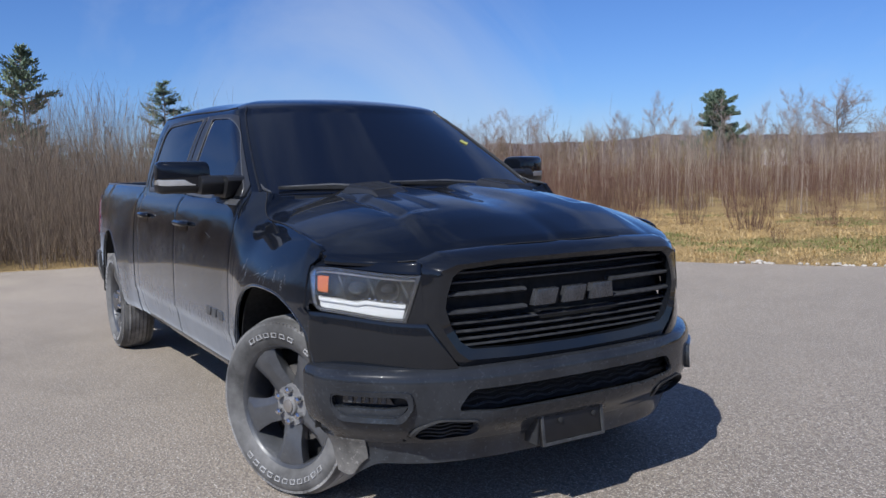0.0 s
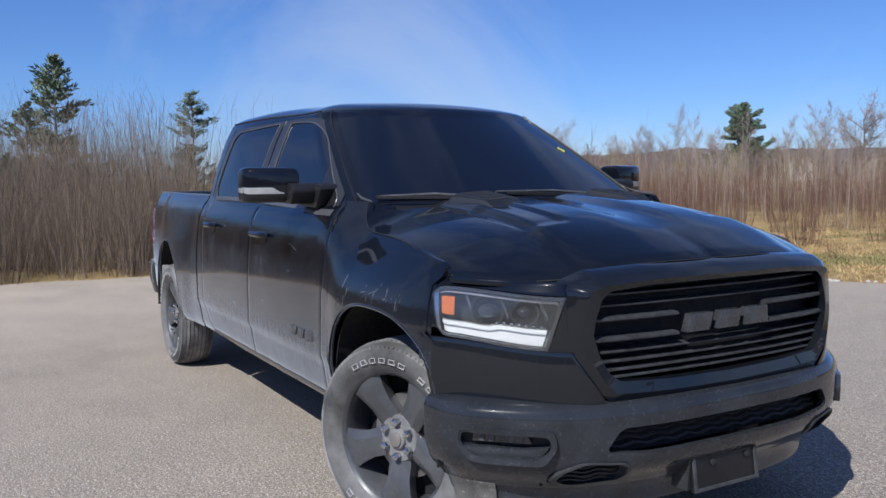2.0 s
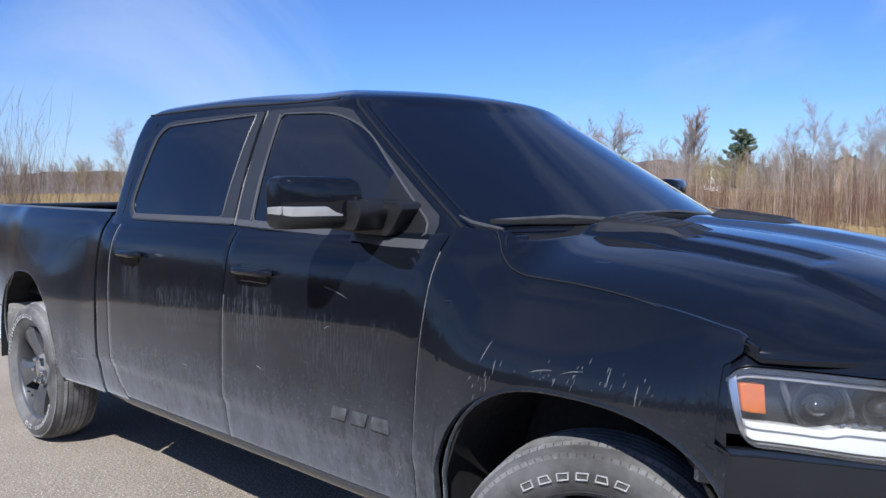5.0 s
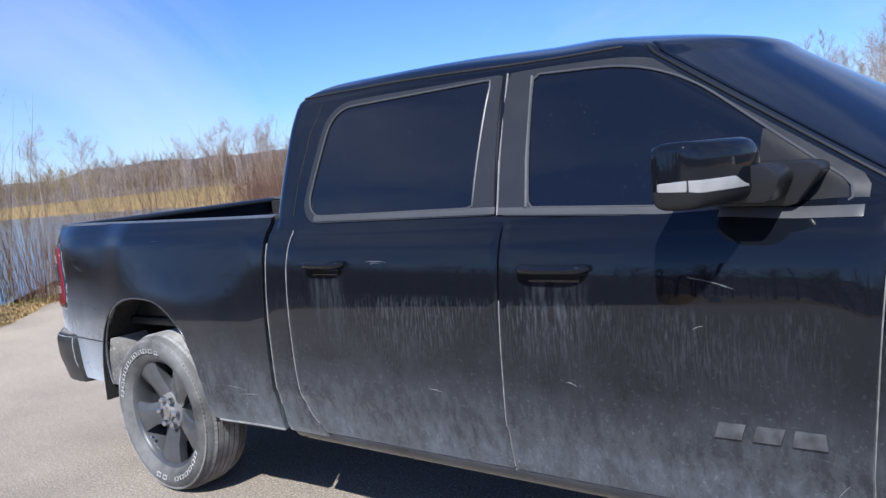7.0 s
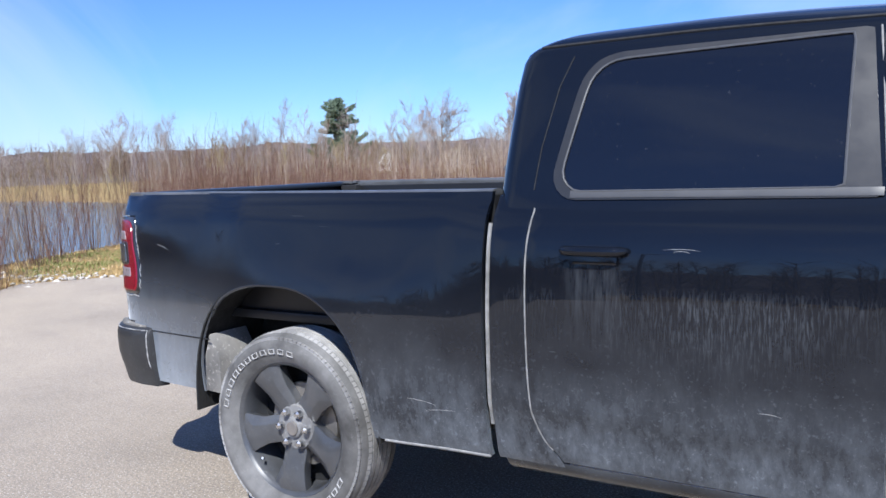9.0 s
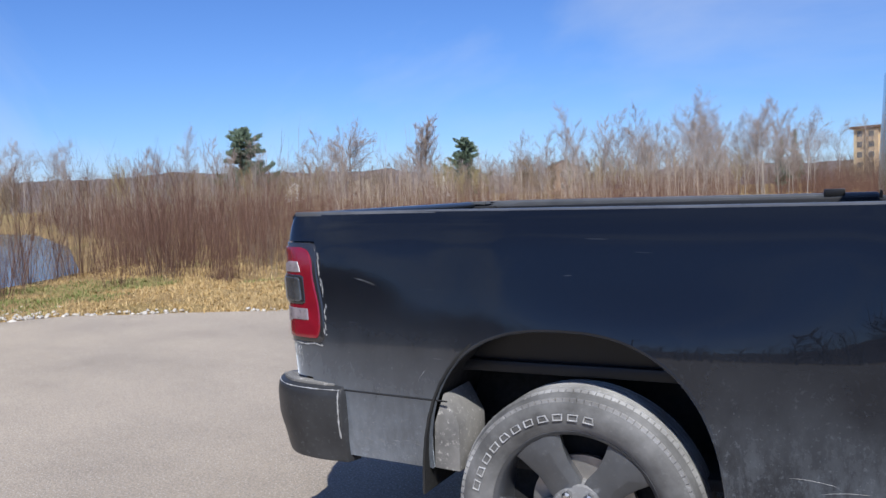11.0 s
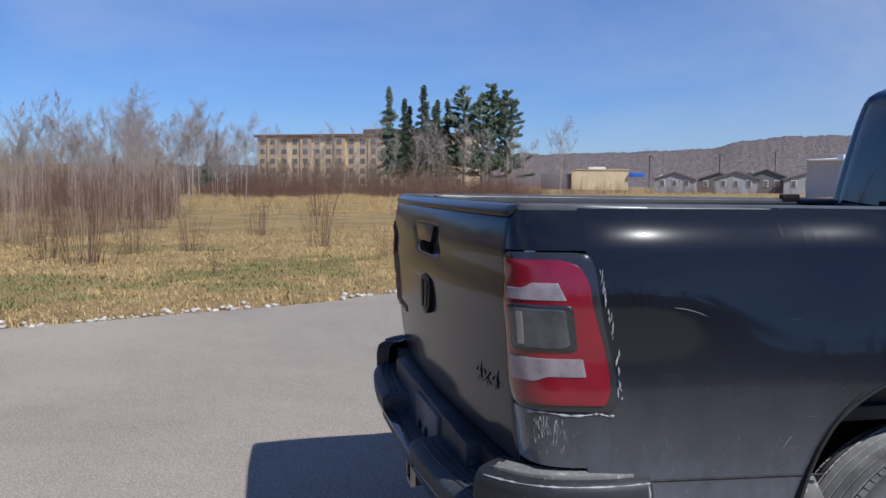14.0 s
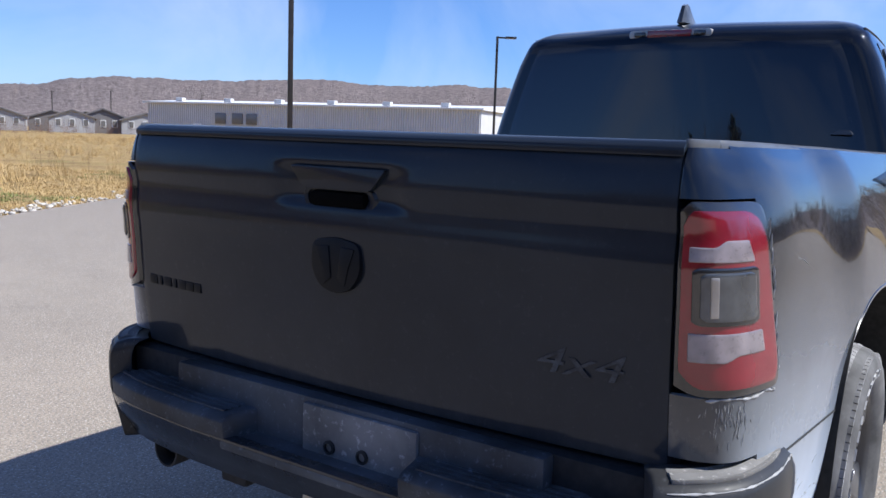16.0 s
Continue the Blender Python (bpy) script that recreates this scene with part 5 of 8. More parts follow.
for i, w in enumerate((0.03, 0.012, 0.03, 0.012, 0.03, 0.03, 0.026)):
    y = 0.72 - 0.034 * i
    part("badge_bar", box(gate_p(y, 0.937)[0] - 0.0035, gate_p(y, 0.937)[0] + 0.003, y - w / 2, y + w / 2, 0.925, 0.95, 0.001), EMBLEM, gate)


# rear bumper: plan curve with wrapped ends
RB = plan([(-5.20, 0.0), (-5.20, 0.35), (-5.185, 0.6), (-5.15, 0.78), (-5.08, 0.885), (-4.98, 0.945), (-4.85, 0.965), (-4.76, 0.962)])
r_off = table([(0.50, 0.06), (0.56, 0.02), (0.62, 0.003), (0.70, 0.0), (0.735, 0.006), (0.752, 0.022), (0.762, 0.06)])


def rb_p(s, z, d=0.0):
    e = 0.004
    a = abs(s)
    t = RB(min(1, a + e)) - RB(max(0, a - e))
    n = Vector((-t.y, t.x)).normalized()
    if n.dot(RB(a) - Vector((-4.0, 0.0))) > 0:
        n = -n
    q = RB(a) + n * (r_off(z) + d)
    return Vector((q.x, -q.y if s >= 0 else q.y, z))


S_STEP, S_MID = at_y(RB, 0.80), at_y(RB, 0.27)
INR = lambda p: Vector((-4.5 - p.x, -0.6 * p.y, 0)).normalized()
rbump = tagged(part("rear_bumper", shell(steps(-1, 1, 90), [0.49, 0.505, 0.53, 0.56, 0.585, 0.602, 0.610], lambda s, z: rb_p(s, z), INR, 0.04, 0.004), BUMPER, truck), "black rear bumper with ribbed step pads and plate recess")
for sg in (-1, 1):
    part("bumper_end", shell([sg * s for s in steps(S_STEP, 1, 24)], [0.472, 0.485, 0.51, 0.54, 0.58, 0.62, 0.66, 0.69, 0.715, 0.73, 0.742, 0.752, 0.760], lambda s, z: rb_p(s, max(z, 0.56), -0.002 + 0.35 * max(0, 0.56 - z) ** 1.2) * 1.0 + Vector((0, 0, min(0, z - 0.56))), INR, 0.06, 0.006), SCUFFED, rbump, "scuffed bumper end")
    part("step_block", shell([sg * s for s in steps(S_MID, S_STEP + 0.01, 16)], [0.600, 0.63, 0.650, 0.660, 0.667], lambda s, z: rb_p(s, z, 0.001 + 0.03 * smooth01((z - 0.655) / 0.012)), INR, 0.10, 0.004), STEP_DUST, rbump)
    for i in range(5):
        part("tread_rib", shell([sg * s for s in steps(S_MID + 0.02, S_STEP - 0.01, 12)], [0, 1], lambda s, v: rb_p(s, 0.66, 0.030 + 0.022 * i + 0.011 * v) + Vector((0, 0, 0.011)), (0, 0, -1), 0.008, 0.002), STEP_DUST, rbump, "ribbed step pad")
    part("end_pad", shell([sg * s for s in steps(S_STEP + 0.03, 0.97, 18)], steps(0, 1, 6), lambda s, v: rb_p(s, 0.72, lerp(0.022, 0.075, v)) + Vector((0, 0, 0.043 + 0.003 * math.sin(v * 28))), (0, 0, -1), 0.01, 0.002), VALANCE, rbump, "dusty ribbed bumper pad")
part("plate_recess", box(-5.10, -5.05, -0.56, 0.56, 0.52, 0.735, 0.01), STEP_DUST, rbump)
part("plate_panel", box(-5.112, -5.095, -0.255, 0.085, 0.585, 0.722, 0.012), SMEAR, rbump, "smeared blank plate mounting panel")
part("bumper_shelf", box(-5.195, -5.09, -0.285, 0.285, 0.580, 0.607, 0.008), STEP_DUST, rbump, "centre step")
for sg in (-1, 1):
    part("edge_scuff", tube([rb_p(sg * s, 0.742, -0.002) for s in steps(S_STEP + 0.02, 0.995, 30)], [0.0008 + 0.0028 * abs(math.sin(i * 1.3)) * abs(math.sin(i * 0.37)) for i in range(31)], 6), SCRAPE, rbump, "scraped pale bumper edge")
    part("edge_scuff", tube([rb_p(sg * 0.992, z, -0.002) for z in steps(0.56, 0.74, 10)], [0.001 + 0.003 * abs(math.sin(i * 1.9)) for i in range(11)], 6), SCRAPE, rbump, "scraped pale bumper edge")
for y in (-0.005, -0.105):
    hole = lathe([(0.017, 0), (0.017, 0.006), (0.011, 0.008), (0.011, 0.0)], 16)
    bmesh.ops.transform(hole, verts=hole.verts, matrix=Matrix.Translation((-5.111, y, 0.630)) @ Matrix.Rotation(radians(90), 4, "Z"))
    part("plate_socket", hole, DARK, rbump)
part("bumper_upper", box(-5.06, -4.80, -0.80, 0.80, 0.55, 0.735, 0.01), DARK, truck)
# exhaust tips
for y in (0.60, -0.60):
    pipe = lathe([(0.045, -0.1), (0.048, 0.02), (0.042, 0.02), (0.040, -0.08)], 24, True)
    bmesh.ops.transform(pipe, verts=pipe.verts, matrix=Matrix.Translation((-5.09, y, 0.475)) @ Matrix.Rotation(radians(90), 4, "Z"))
    part("exhaust_tip", pipe, UNDER, truck, "dark exhaust tip")
    part("exhaust_plug", box(-5.07, -5.05, y - 0.04, y + 0.04, 0.45, 0.53), DARK, truck)
sq = lambda r, x: [(x, y * r, 0.475 + z * r) for y, z in ((-1, -1), (1, -1), (1, 1), (-1, 1))]
hitch = part("hitch", ring([sq(0.040, -4.8), sq(0.040, -5.145), sq(0.029, -5.145), sq(0.029, -4.8)]), UNDER, truck, "square steel hitch receiver")
part("hitch_rim", ring([sq(0.043, -5.135), sq(0.043, -5.150), sq(0.029, -5.150), sq(0.029, -5.135)]), STEEL, hitch, "worn bright receiver rim")
# lower bed side behind the wheel and lower valance seam
both(part("bed_flange", tube([(x, -(ys(x, 0.445) - 0.004), 0.437) for x in steps(-3.40, -2.96, 10)], 0.006, 6), SEAM, truck, "pale dusty flange under the bed side"))
both(part("sill_flange", tube([(x, -0.952, 0.456) for x in steps(-2.66, -0.64, 30)], 0.0035, 6), SEAM, truck))
both(part("bed_lower_seam", tube([(x, -(ys(x, 0.735) + 0.0005), 0.742) for x in steps(-4.78, -4.33, 14)], 0.003, 5), DARK, truck))

# high brake light, aerial
br = part("high_brake_light", prism(rounded([(0, -0.175, 1.815), (0, -0.18, 1.834), (0, -0.175, 1.850), (0, 0.175, 1.850), (0, 0.18, 1.834), (0, 0.175, 1.815)], 0.015, 3), (-2.88, 0, 0), (-3.004, 0, 0), 0.004), STEEL, truck, "red and clear high brake light")
part("red_lens", box(-3.010, -2.98, -0.095, 0.095, 1.818, 1.847, 0.004), RED, br)
for sg in (-1, 1):
    part("cargo_lens", box(-3.008, -2.98, sg * 0.105, sg * 0.155, 1.822, 1.843, 0.004), SMOKE, br)
bm = bmesh.new()
prof = []
for k in steps(0, 1, 8):
    x = lerp(0.10, -0.06, k)
    h = 0.062 * smooth01(k * 1.35) if k < 0.86 else 0.062 * (1 - k) / 0.14
    prof.append((x, h))
vr = []
for i, (x, h) in enumerate(prof):
    w = 0.006 + 0.018 * math.sin(math.pi * min(1, 0.15 + 0.7 * i / 8))
    vr.append([bm.verts.new((x, -w, 0)), bm.verts.new((x, -w * 0.35, h)), bm.verts.new((x, w * 0.35, h)), bm.verts.new((x, w, 0))])
for a, b in zip(vr, vr[1:]):
    for k in range(4):
        bm.faces.new((a[k], a[(k + 1) % 4], b[(k + 1) % 4], b[k]))
bm.faces.new(vr[0]), bm.faces.new(vr[-1][::-1])
ant = part("aerial_fin", fin(bm), PAINT, truck, "shark fin roof aerial")
ant.location = (-2.80, 0.0, 1.896)
ant.scale = (1.25, 1.2, 1.35)

# ---- underbody ----
both(part("chassis_rail", box(-5.0, 0.6, -0.50, -0.40, 0.38, 0.52, 0.01), UNDER, truck))
part("rear_axle", tube([(WB, -0.80, 0.40), (WB, 0.80, 0.40)], 0.05, 12), UNDER, truck)
dif = bmesh.new()
bmesh.ops.create_uvsphere(dif, u_segments=16, v_segments=10, radius=0.15, matrix=Matrix.Translation((WB, 0, 0.40)))
part("differential", dif, UNDER, truck)
part("front_axle", tube([(0, -0.80, 0.40), (0, 0.80, 0.40)], 0.045, 12), UNDER, truck)
part("skid_plate", box(-0.5, 0.60, -0.42, 0.42, 0.30, 0.34, 0.02), UNDER, truck)
part("floor_pan", box(-4.95, -0.5, -0.86, 0.86, 0.50, 0.54, 0.01), UNDER, truck)
part("fuel_tank", box(-3.1, -1.7, 0.30, 0.80, 0.34, 0.52, 0.05), UNDER, truck)
part("exhaust_pipe", tube([(-1.0, -0.3, 0.40), (-2.8, -0.3, 0.38), (-3.5, -0.45, 0.62), (-4.4, -0.6, 0.58), (-5.1, -0.60, 0.49)], 0.035, 10), UNDER, truck)

# ---- mirrors, handles, badges, sticker ----
def mirror():
    def f(a, k, grow=0.0):
        # housing: k across (0 inner .. 1 outer), a round the section; the front sweeps back to the outer end
        yy = lerp(-1.000, -1.245 - grow, k)
        e = math.sqrt(max(0.0, 1 - ((k - 0.88) / 0.12) ** 2)) if k > 0.88 else 1.0
        i = math.sqrt(max(0.0, 1 - ((0.10 - k) / 0.10) ** 2)) if k < 0.10 else 1.0
        h = 0.084 * (0.78 + 0.22 * min(e, i)) + grow
        xr = -1.030 + 0.02 * (1 - e) - grow
        xf = -0.835 - 0.085 * k ** 2.2 - 0.02 * (1 - e) + grow
        ca, sa = math.cos(a), math.sin(a)
        sx = abs(ca) ** 0.5 * (1 if ca > 0 else -1)
        sz = abs(sa) ** 0.45 * (1 if sa > 0 else -1)
        return Vector(((xf + xr) / 2 + (xf - xr) / 2 * sx, yy, 1.432 + h * sz))
    ks = [0.0, 0.02, 0.05, 0.08, 0.14, 0.3, 0.5, 0.65, 0.77, 0.86, 0.90, 0.93, 0.96, 0.98, 0.993, 1.0]

    def body(aa, grow, closed):
        bm = bmesh.new()
        rows = [[bm.verts.new(f(a, k, grow)) for a in aa] for k in ks]
        for r0, r1 in zip(rows, rows[1:]):
            for i in range(len(aa) if closed else len(aa) - 1):
                j = (i + 1) % len(aa)
                bm.faces.new((r0[i], r0[j], r1[j], r1[i]))
        bm.faces.new(rows[0]), bm.faces.new(rows[-1][::-1])
        if not closed:
            bm.faces.new([r[0] for r in rows]), bm.faces.new([r[-1] for r in rows][::-1])
        return fin(bm)
    mir = part("door_mirror", body(steps(0, 2 * math.pi, 48)[:-1], 0.0, True), PAINT, truck, "black door mirror with a clear signal strip", 50)
    part("lower_housing", body(steps(math.pi + 0.22, 2 * math.pi - 0.24, 26), 0.002, False), PLASTIC, mir, "matte black lower mirror housing", 50)
    # signal strip on the front, wrapping the outer end

    def strip(u, v):
        k = lerp(0.30, 0.985, u)
        return f(lerp(-0.225, lerp(-0.16, -0.015, smooth01(u * 3)), v), k, 0.003)
    part("signal_strip", shell(steps(0, 1, 26), steps(0, 1, 6), strip, lambda p: (Vector((-1.02, -1.10, 1.42)) - p).normalized(), 0.006, 0.001), STRIP, mir, "clear turn signal strip")
    p0, p1 = f(-0.225, 0.985, 0.003), f(-0.015, 0.985, 0.003)
    part("signal_strip", prism(rounded([(p0[0] - 0.004, 0, p0[2]), (p1[0] - 0.004, 0, p1[2]), (-1.005, 0, p1[2] - 0.004), (-1.005, 0, p0[2] + 0.003)], 0.005, 3), (0, -1.2485, 0), (0, -1.240, 0), 0.001), STRIP, mir)
    part("mirror_arm", prism(rounded([(-1.01, 0, 1.345), (-1.0, 0, 1.438), (-0.80, 0, 1.438), (-0.765, 0, 1.405), (-0.80, 0, 1.338)], 0.02, 3), (0, -1.06, 0), (0, -0.86, 0), 0.010), PLASTIC, mir, "black mirror arm")
    part("arm_joint", prism(rounded([(-1.013, 0, 1.346), (-1.004, 0, 1.440), (-0.795, 0, 1.440), (-0.770, 0, 1.38), (-0.818, 0, 1.339)], 0.02, 3), (0, -1.012, 0), (0, -1.006, 0), 0.001), DARK, mir)
    part("arm_foot", prism(rounded([(-0.985, 0, 1.325), (-0.98, 0, 1.436), (-0.73, 0, 1.434), (-0.695, 0, 1.415), (-0.775, 0, 1.318)], 0.02, 3), (0, -0.945, 0), (0, -0.84, 0), 0.008), PLASTIC, mir)
    part("mirror_glass", prism(rounded([(0, -1.205, 1.366), (0, -1.21, 1.508), (0, -1.03, 1.508), (0, -1.02, 1.366)], 0.03, 4), (-1.025, 0, 0), (-1.034, 0, 0), 0.002), CHROME, mir)
    return mir


flip_tree(mirror())


def handle(xf, xr, z):
    pts, rr = [], []
    for k in steps(0, 1, 14):
        x = lerp(xr, xf, k)
        pts.append((x, -ys(x, z) - 0.030 * (1 - abs(2 * k - 1) ** 6) - 0.004, z))
        rr.append(0.019 if 0 < k < 1 else 0.013)
    h = part("door_handle", tube(pts, rr, 12, 0.85), PAINT, truck, "gloss black pull handle")
    def bowl(u, v):
        x, zz = lerp(xr + 0.035, xf - 0.03, u), z - 0.010 + lerp(-0.034, 0.026, v)
        return (x, -ys(x, zz) - 0.0025 , zz)
    part("handle_bowl", shell(steps(0, 1, 10), steps(0, 1, 6), bowl, OUT, 0.004, 0.001), GLOSS, h)
    return h


flip_tree(handle(-2.445, -2.655, 1.172))
flip_tree(handle(-1.375, -1.625, 1.160))
for sg in (1, -1):
    d = doors["front_r" if sg > 0 else "front_l"]
    block_letters("badge_block", d, lambda u, v, o: (-0.855 + u * sg * 1, -sg * (ys(-0.855 + u, 0.712 + v) - 0.002 + o), 0.712 + v), (0.30, 0.044), 0.009, BADGE_DUST, "dusty raised badge block")
p = cab_off(0.62, -0.235, 0.004)
n = (cab_off(0.62, -0.235, 0.02) - p).normalized()
st = part("inspection_sticker", box(-0.022, 0.022, -0.024, 0.024, -0.001, 0.002, 0.0), YELLOW, truck, "small yellow windscreen sticker")
st.matrix_basis = Matrix.Translation(p + n * 0.002) @ n.to_track_quat("Z", "Y").to_matrix().to_4x4() @ Matrix.Rotation(radians(25), 4, "Z")

# small pale sticker on the rear window
part("window_sticker", prism(rounded([(-2.994, -0.660, 1.428), (-2.992, -0.690, 1.446), (-2.992, -0.730, 1.446), (-2.994, -0.745, 1.428)], 0.008, 3), (0, 0, 0), (0.02, 0, 0)), EDGE_TRIM, truck, "small pale rear window sticker")
# ---- wheels ----
def wheel(loc, turn, spin, mirror_side):
    """A wheel facing -y in its own space."""
    w = new("wheel")
    w.parent = truck
    R = 0.402
    tyre = part("tyre", lathe([(0.277, -0.098), (0.300, -0.118), (0.335, -0.130), (0.360, -0.128), (0.380, -0.116), (0.394, -0.098), (R - 0.002, -0.075), (R - 0.002, 0.075), (0.394, 0.098), (0.380, 0.116), (0.35, 0.130), (0.300, 0.118), (0.277, 0.095)], 96, True), RUBBER, w, "dusty all-terrain tyre with raised outline lettering")
    bm = bmesh.new()
    n = 104
    for i in range(n):
        a = 2 * math.pi * i / n
        m = Matrix.Rotation(a, 4, "Y")
        for side in (-1, 1):
            v = add_box(bm, R - 0.018, R + 0.003, side * 0.066, side * 0.106, -0.0106, 0.0106)
            for q in v:
                if abs(q.co.y) > 0.1 and q.co.x > R:
                    q.co.x -= 0.018
                if abs(q.co.y) > 0.1:
                    q.co.z *= 0.9
            bmesh.ops.transform(bm, verts=v, matrix=m)
            v = add_box(bm, 0.370, 0.386, side * 0.104, side * 0.119, -0.0098, 0.0098)
            bmesh.ops.transform(bm, verts=v, matrix=m)
    part("tread_block", bm, TREAD, tyre, "", 30, "stuff")
    for yy in (-0.045, -0.015, 0.015, 0.045):
        part("tread_rib", lathe([(R - 0.01, yy - 0.0127), (R + 0.003, yy - 0.0122), (R + 0.003, yy + 0.0122), (R - 0.01, yy + 0.0127)], 72, True), TREAD, tyre)
    # outline marks of the raised lettering, as plain frames
    def marks(a0, count, step, skip=()):
        for i in range(count):
            if i in skip:
                continue
            a = a0 - step * i
            bm = bmesh.new()
            rr = 0.330
            hw, hh, t = step * 0.36 * rr, 0.0105, 0.0035
            outer = [(-hw, -hh), (hw * 0.8, -hh), (hw, hh), (-hw * 0.8, hh)]
            if i % 3 == 1:
                outer = [(-hw, -hh), (hw, -hh), (hw * 0.75, hh), (-hw * 0.75, hh)]
            inner = [(x * 0.80, z * 0.78) for x, z in outer]
            loops = []
            for lp, o in ((outer, 0.006), (outer, 0.0), (inner, 0.0), (inner, 0.006)):
                pts = []
                for x, z in lp:
                    r2, a2 = rr + z, a - x / rr
                    yo = -0.1285 - 0.0025 * (1 if z > 0 else -0.4)
                    pts.append((r2 * math.cos(a2), yo - 0.003 + o, r2 * math.sin(a2)))
                loops.append(pts)
            rows = [[bm.verts.new(q) for q in lp] for lp in loops]
            for k in range(4):
                p0, p1 = rows[k], rows[(k + 1) % 4]
                for j in range(4):
                    bm.faces.new((p0[j], p0[(j + 1) % 4], p1[(j + 1) % 4], p1[j]))
            part("raised_mark", fin(bm), LETTER, tyre)
    marks(radians(120), 6, radians(9.0))
    marks(radians(56), 2, radians(9.0))
    marks(radians(-44), 11, radians(8.6))
    rim = part("rim", lathe([(0.270, -0.094), (0.279, -0.102), (0.284, -0.094), (0.279, -0.080), (0.272, -0.03), (0.268, 0.09), (0.274, 0.095), (0.278, 0.09), (0.262, 0.085), (0.259, -0.02), (0.264, -0.086)], 80, True), WHEEL, w, "dark grey alloy rim")
    part("brake_disc", lathe([(0.175, 0.0), (0.175, 0.02), (0.08, 0.02), (0.08, 0.0)], 48, True), STEEL, w, "rusty steel brake disc")
    part("wheel_back", lathe([(0.262, 0.05), (0.262, 0.06), (0.02, 0.06), (0.02, 0.05)], 48, True), DARK, w)
    for i in range(5):
        m = Matrix.Rotation(radians(72 * i + 18), 4, "Y")
        bm = bmesh.new()
        # stations: radius, half width, front y, ridge
        st = [(0.055, 0.050, -0.048, -0.052), (0.10, 0.058, -0.050, -0.062), (0.16, 0.058, -0.062, -0.082), (0.215, 0.072, -0.074, -0.094), (0.266, 0.092, -0.080, -0.092)]
        rows = []
        for r, hw, fy, ry in st:
            rows.append([bm.verts.new((r, fy + 0.055, -hw * 0.8)), bm.verts.new((r, fy, -hw)), bm.verts.new((r, ry, -hw * 0.42)), bm.verts.new((r, ry + 0.004, hw * 0.30)), bm.verts.new((r, fy, hw)), bm.verts.new((r, fy + 0.055, hw * 0.8))])
        for a, b in zip(rows, rows[1:]):
            for k in range(6):
                bm.faces.new((a[k], a[(k + 1) % 6], b[(k + 1) % 6], b[k]))
        bm.faces.new(rows[0]), bm.faces.new(rows[-1][::-1])
        bmesh.ops.transform(bm, verts=bm.verts, matrix=m)
        part("spoke", fin(bm, 0.003, 2, 25), WHEEL, w, "", 24)
    part("hub", lathe([(0.098, 0.0), (0.100, -0.045), (0.092, -0.058), (0.045, -0.060), (0.040, -0.072), (0.032, -0.076), (0.004, -0.078)], 48), HUB, w, "dusty pale hub plate")
    part("centre_cap", lathe([(0.030, -0.074), (0.029, -0.082), (0.022, -0.084), (0.003, -0.082)], 32), STEEL, w, "dusty centre cap")
    for i in range(6):
        a = radians(60 * i + 30)
        bm = lathe([(0.0155, -0.05), (0.0155, -0.084), (0.008, -0.092)], 6)
        bmesh.ops.transform(bm, verts=bm.verts, matrix=Matrix.Translation((0.071 * math.cos(a), 0, 0.071 * math.sin(a))))
        part("lug_nut", bm, CHROME, w, "bright lug nut", 25)
    part("valve_stem", tube([(0.235, -0.07, 0.05), (0.215, -0.095, 0.046)], 0.005, 8), CHROME, w)
    w.matrix_basis = Matrix.Translation(loc) @ Matrix.Rotation(radians(turn), 4, "Z") @ (Matrix.Rotation(math.pi, 4, "Z") if mirror_side else Matrix.Identity(4)) @ Matrix.Rotation(radians(spin), 4, "Y")
    tagged(w, "dusty dark alloy wheel with five broad spokes")
    return w


wheel((0.0, -0.868, 0.402), 22, 0, False)
wheel((WB, -0.872, 0.402), 0, 150, False)
wheel((0.0, 0.862, 0.402), 22, 40, True)
wheel((WB, 0.872, 0.402), 0, 80, True)
# ---- materials of the surroundings ----
am = Mat("worn_asphalt", (0.2, 0.19, 0.18), 0.9, spec=0.25)
a_big = am.mix(am.ramp(am.noise(0.30, 5, 0.6), (0.36, 0.0), (0.66, 1.0)), (0.285, 0.240, 0.192), (0.375, 0.315, 0.25))
a_mid = am.mix(am.ramp(am.noise(2.3, 5, 0.65), (0.40, 0.0), (0.72, 0.55)), a_big, (0.43, 0.36, 0.282))
a_sand = am.mix(am.calc("MULTIPLY", am.span(am.axis(0), -4.0, -9.5, 0.0, 0.8), am.ramp(am.noise(0.6, 5, 0.6), (0.34, 0.2), (0.62, 1.0))), a_mid, (0.50, 0.418, 0.322))
a_mot = am.mix(am.ramp(am.noise(16, 5, 0.7), (0.36, 0.22), (0.58, 0.0)), a_sand, (0.22, 0.20, 0.18))
coarse = am.span(am.axis(0), -5.5, -0.5, 0.6, 1.25)
a_dark = am.mix(am.calc("MULTIPLY", coarse, am.ramp(am.noise(70, 3, 0.75), (0.40, 0.92), (0.53, 0.0))), a_mot, (0.15, 0.14, 0.125))
a_lite = am.mix(am.calc("MULTIPLY", coarse, am.ramp(am.noise(95, 2, 0.6), (0.58, 0.0), (0.65, 0.85))), a_dark, (0.70, 0.66, 0.60))
a_grit = am.mix(am.calc("MULTIPLY", am.span(am.axis(0), -2.5, 1.0, 0.0, 1.0), am.ramp(am.noise(27, 4, 0.85), (0.42, 0.75), (0.52, 0.0))), a_lite, (0.15, 0.125, 0.11))
a_chip = am.mix(am.calc("MULTIPLY", am.span(am.axis(0), -2.5, 1.0, 0.0, 1.0), am.ramp(am.noise(38, 3, 0.8), (0.58, 0.0), (0.66, 0.8))), a_grit, (0.64, 0.56, 0.49))
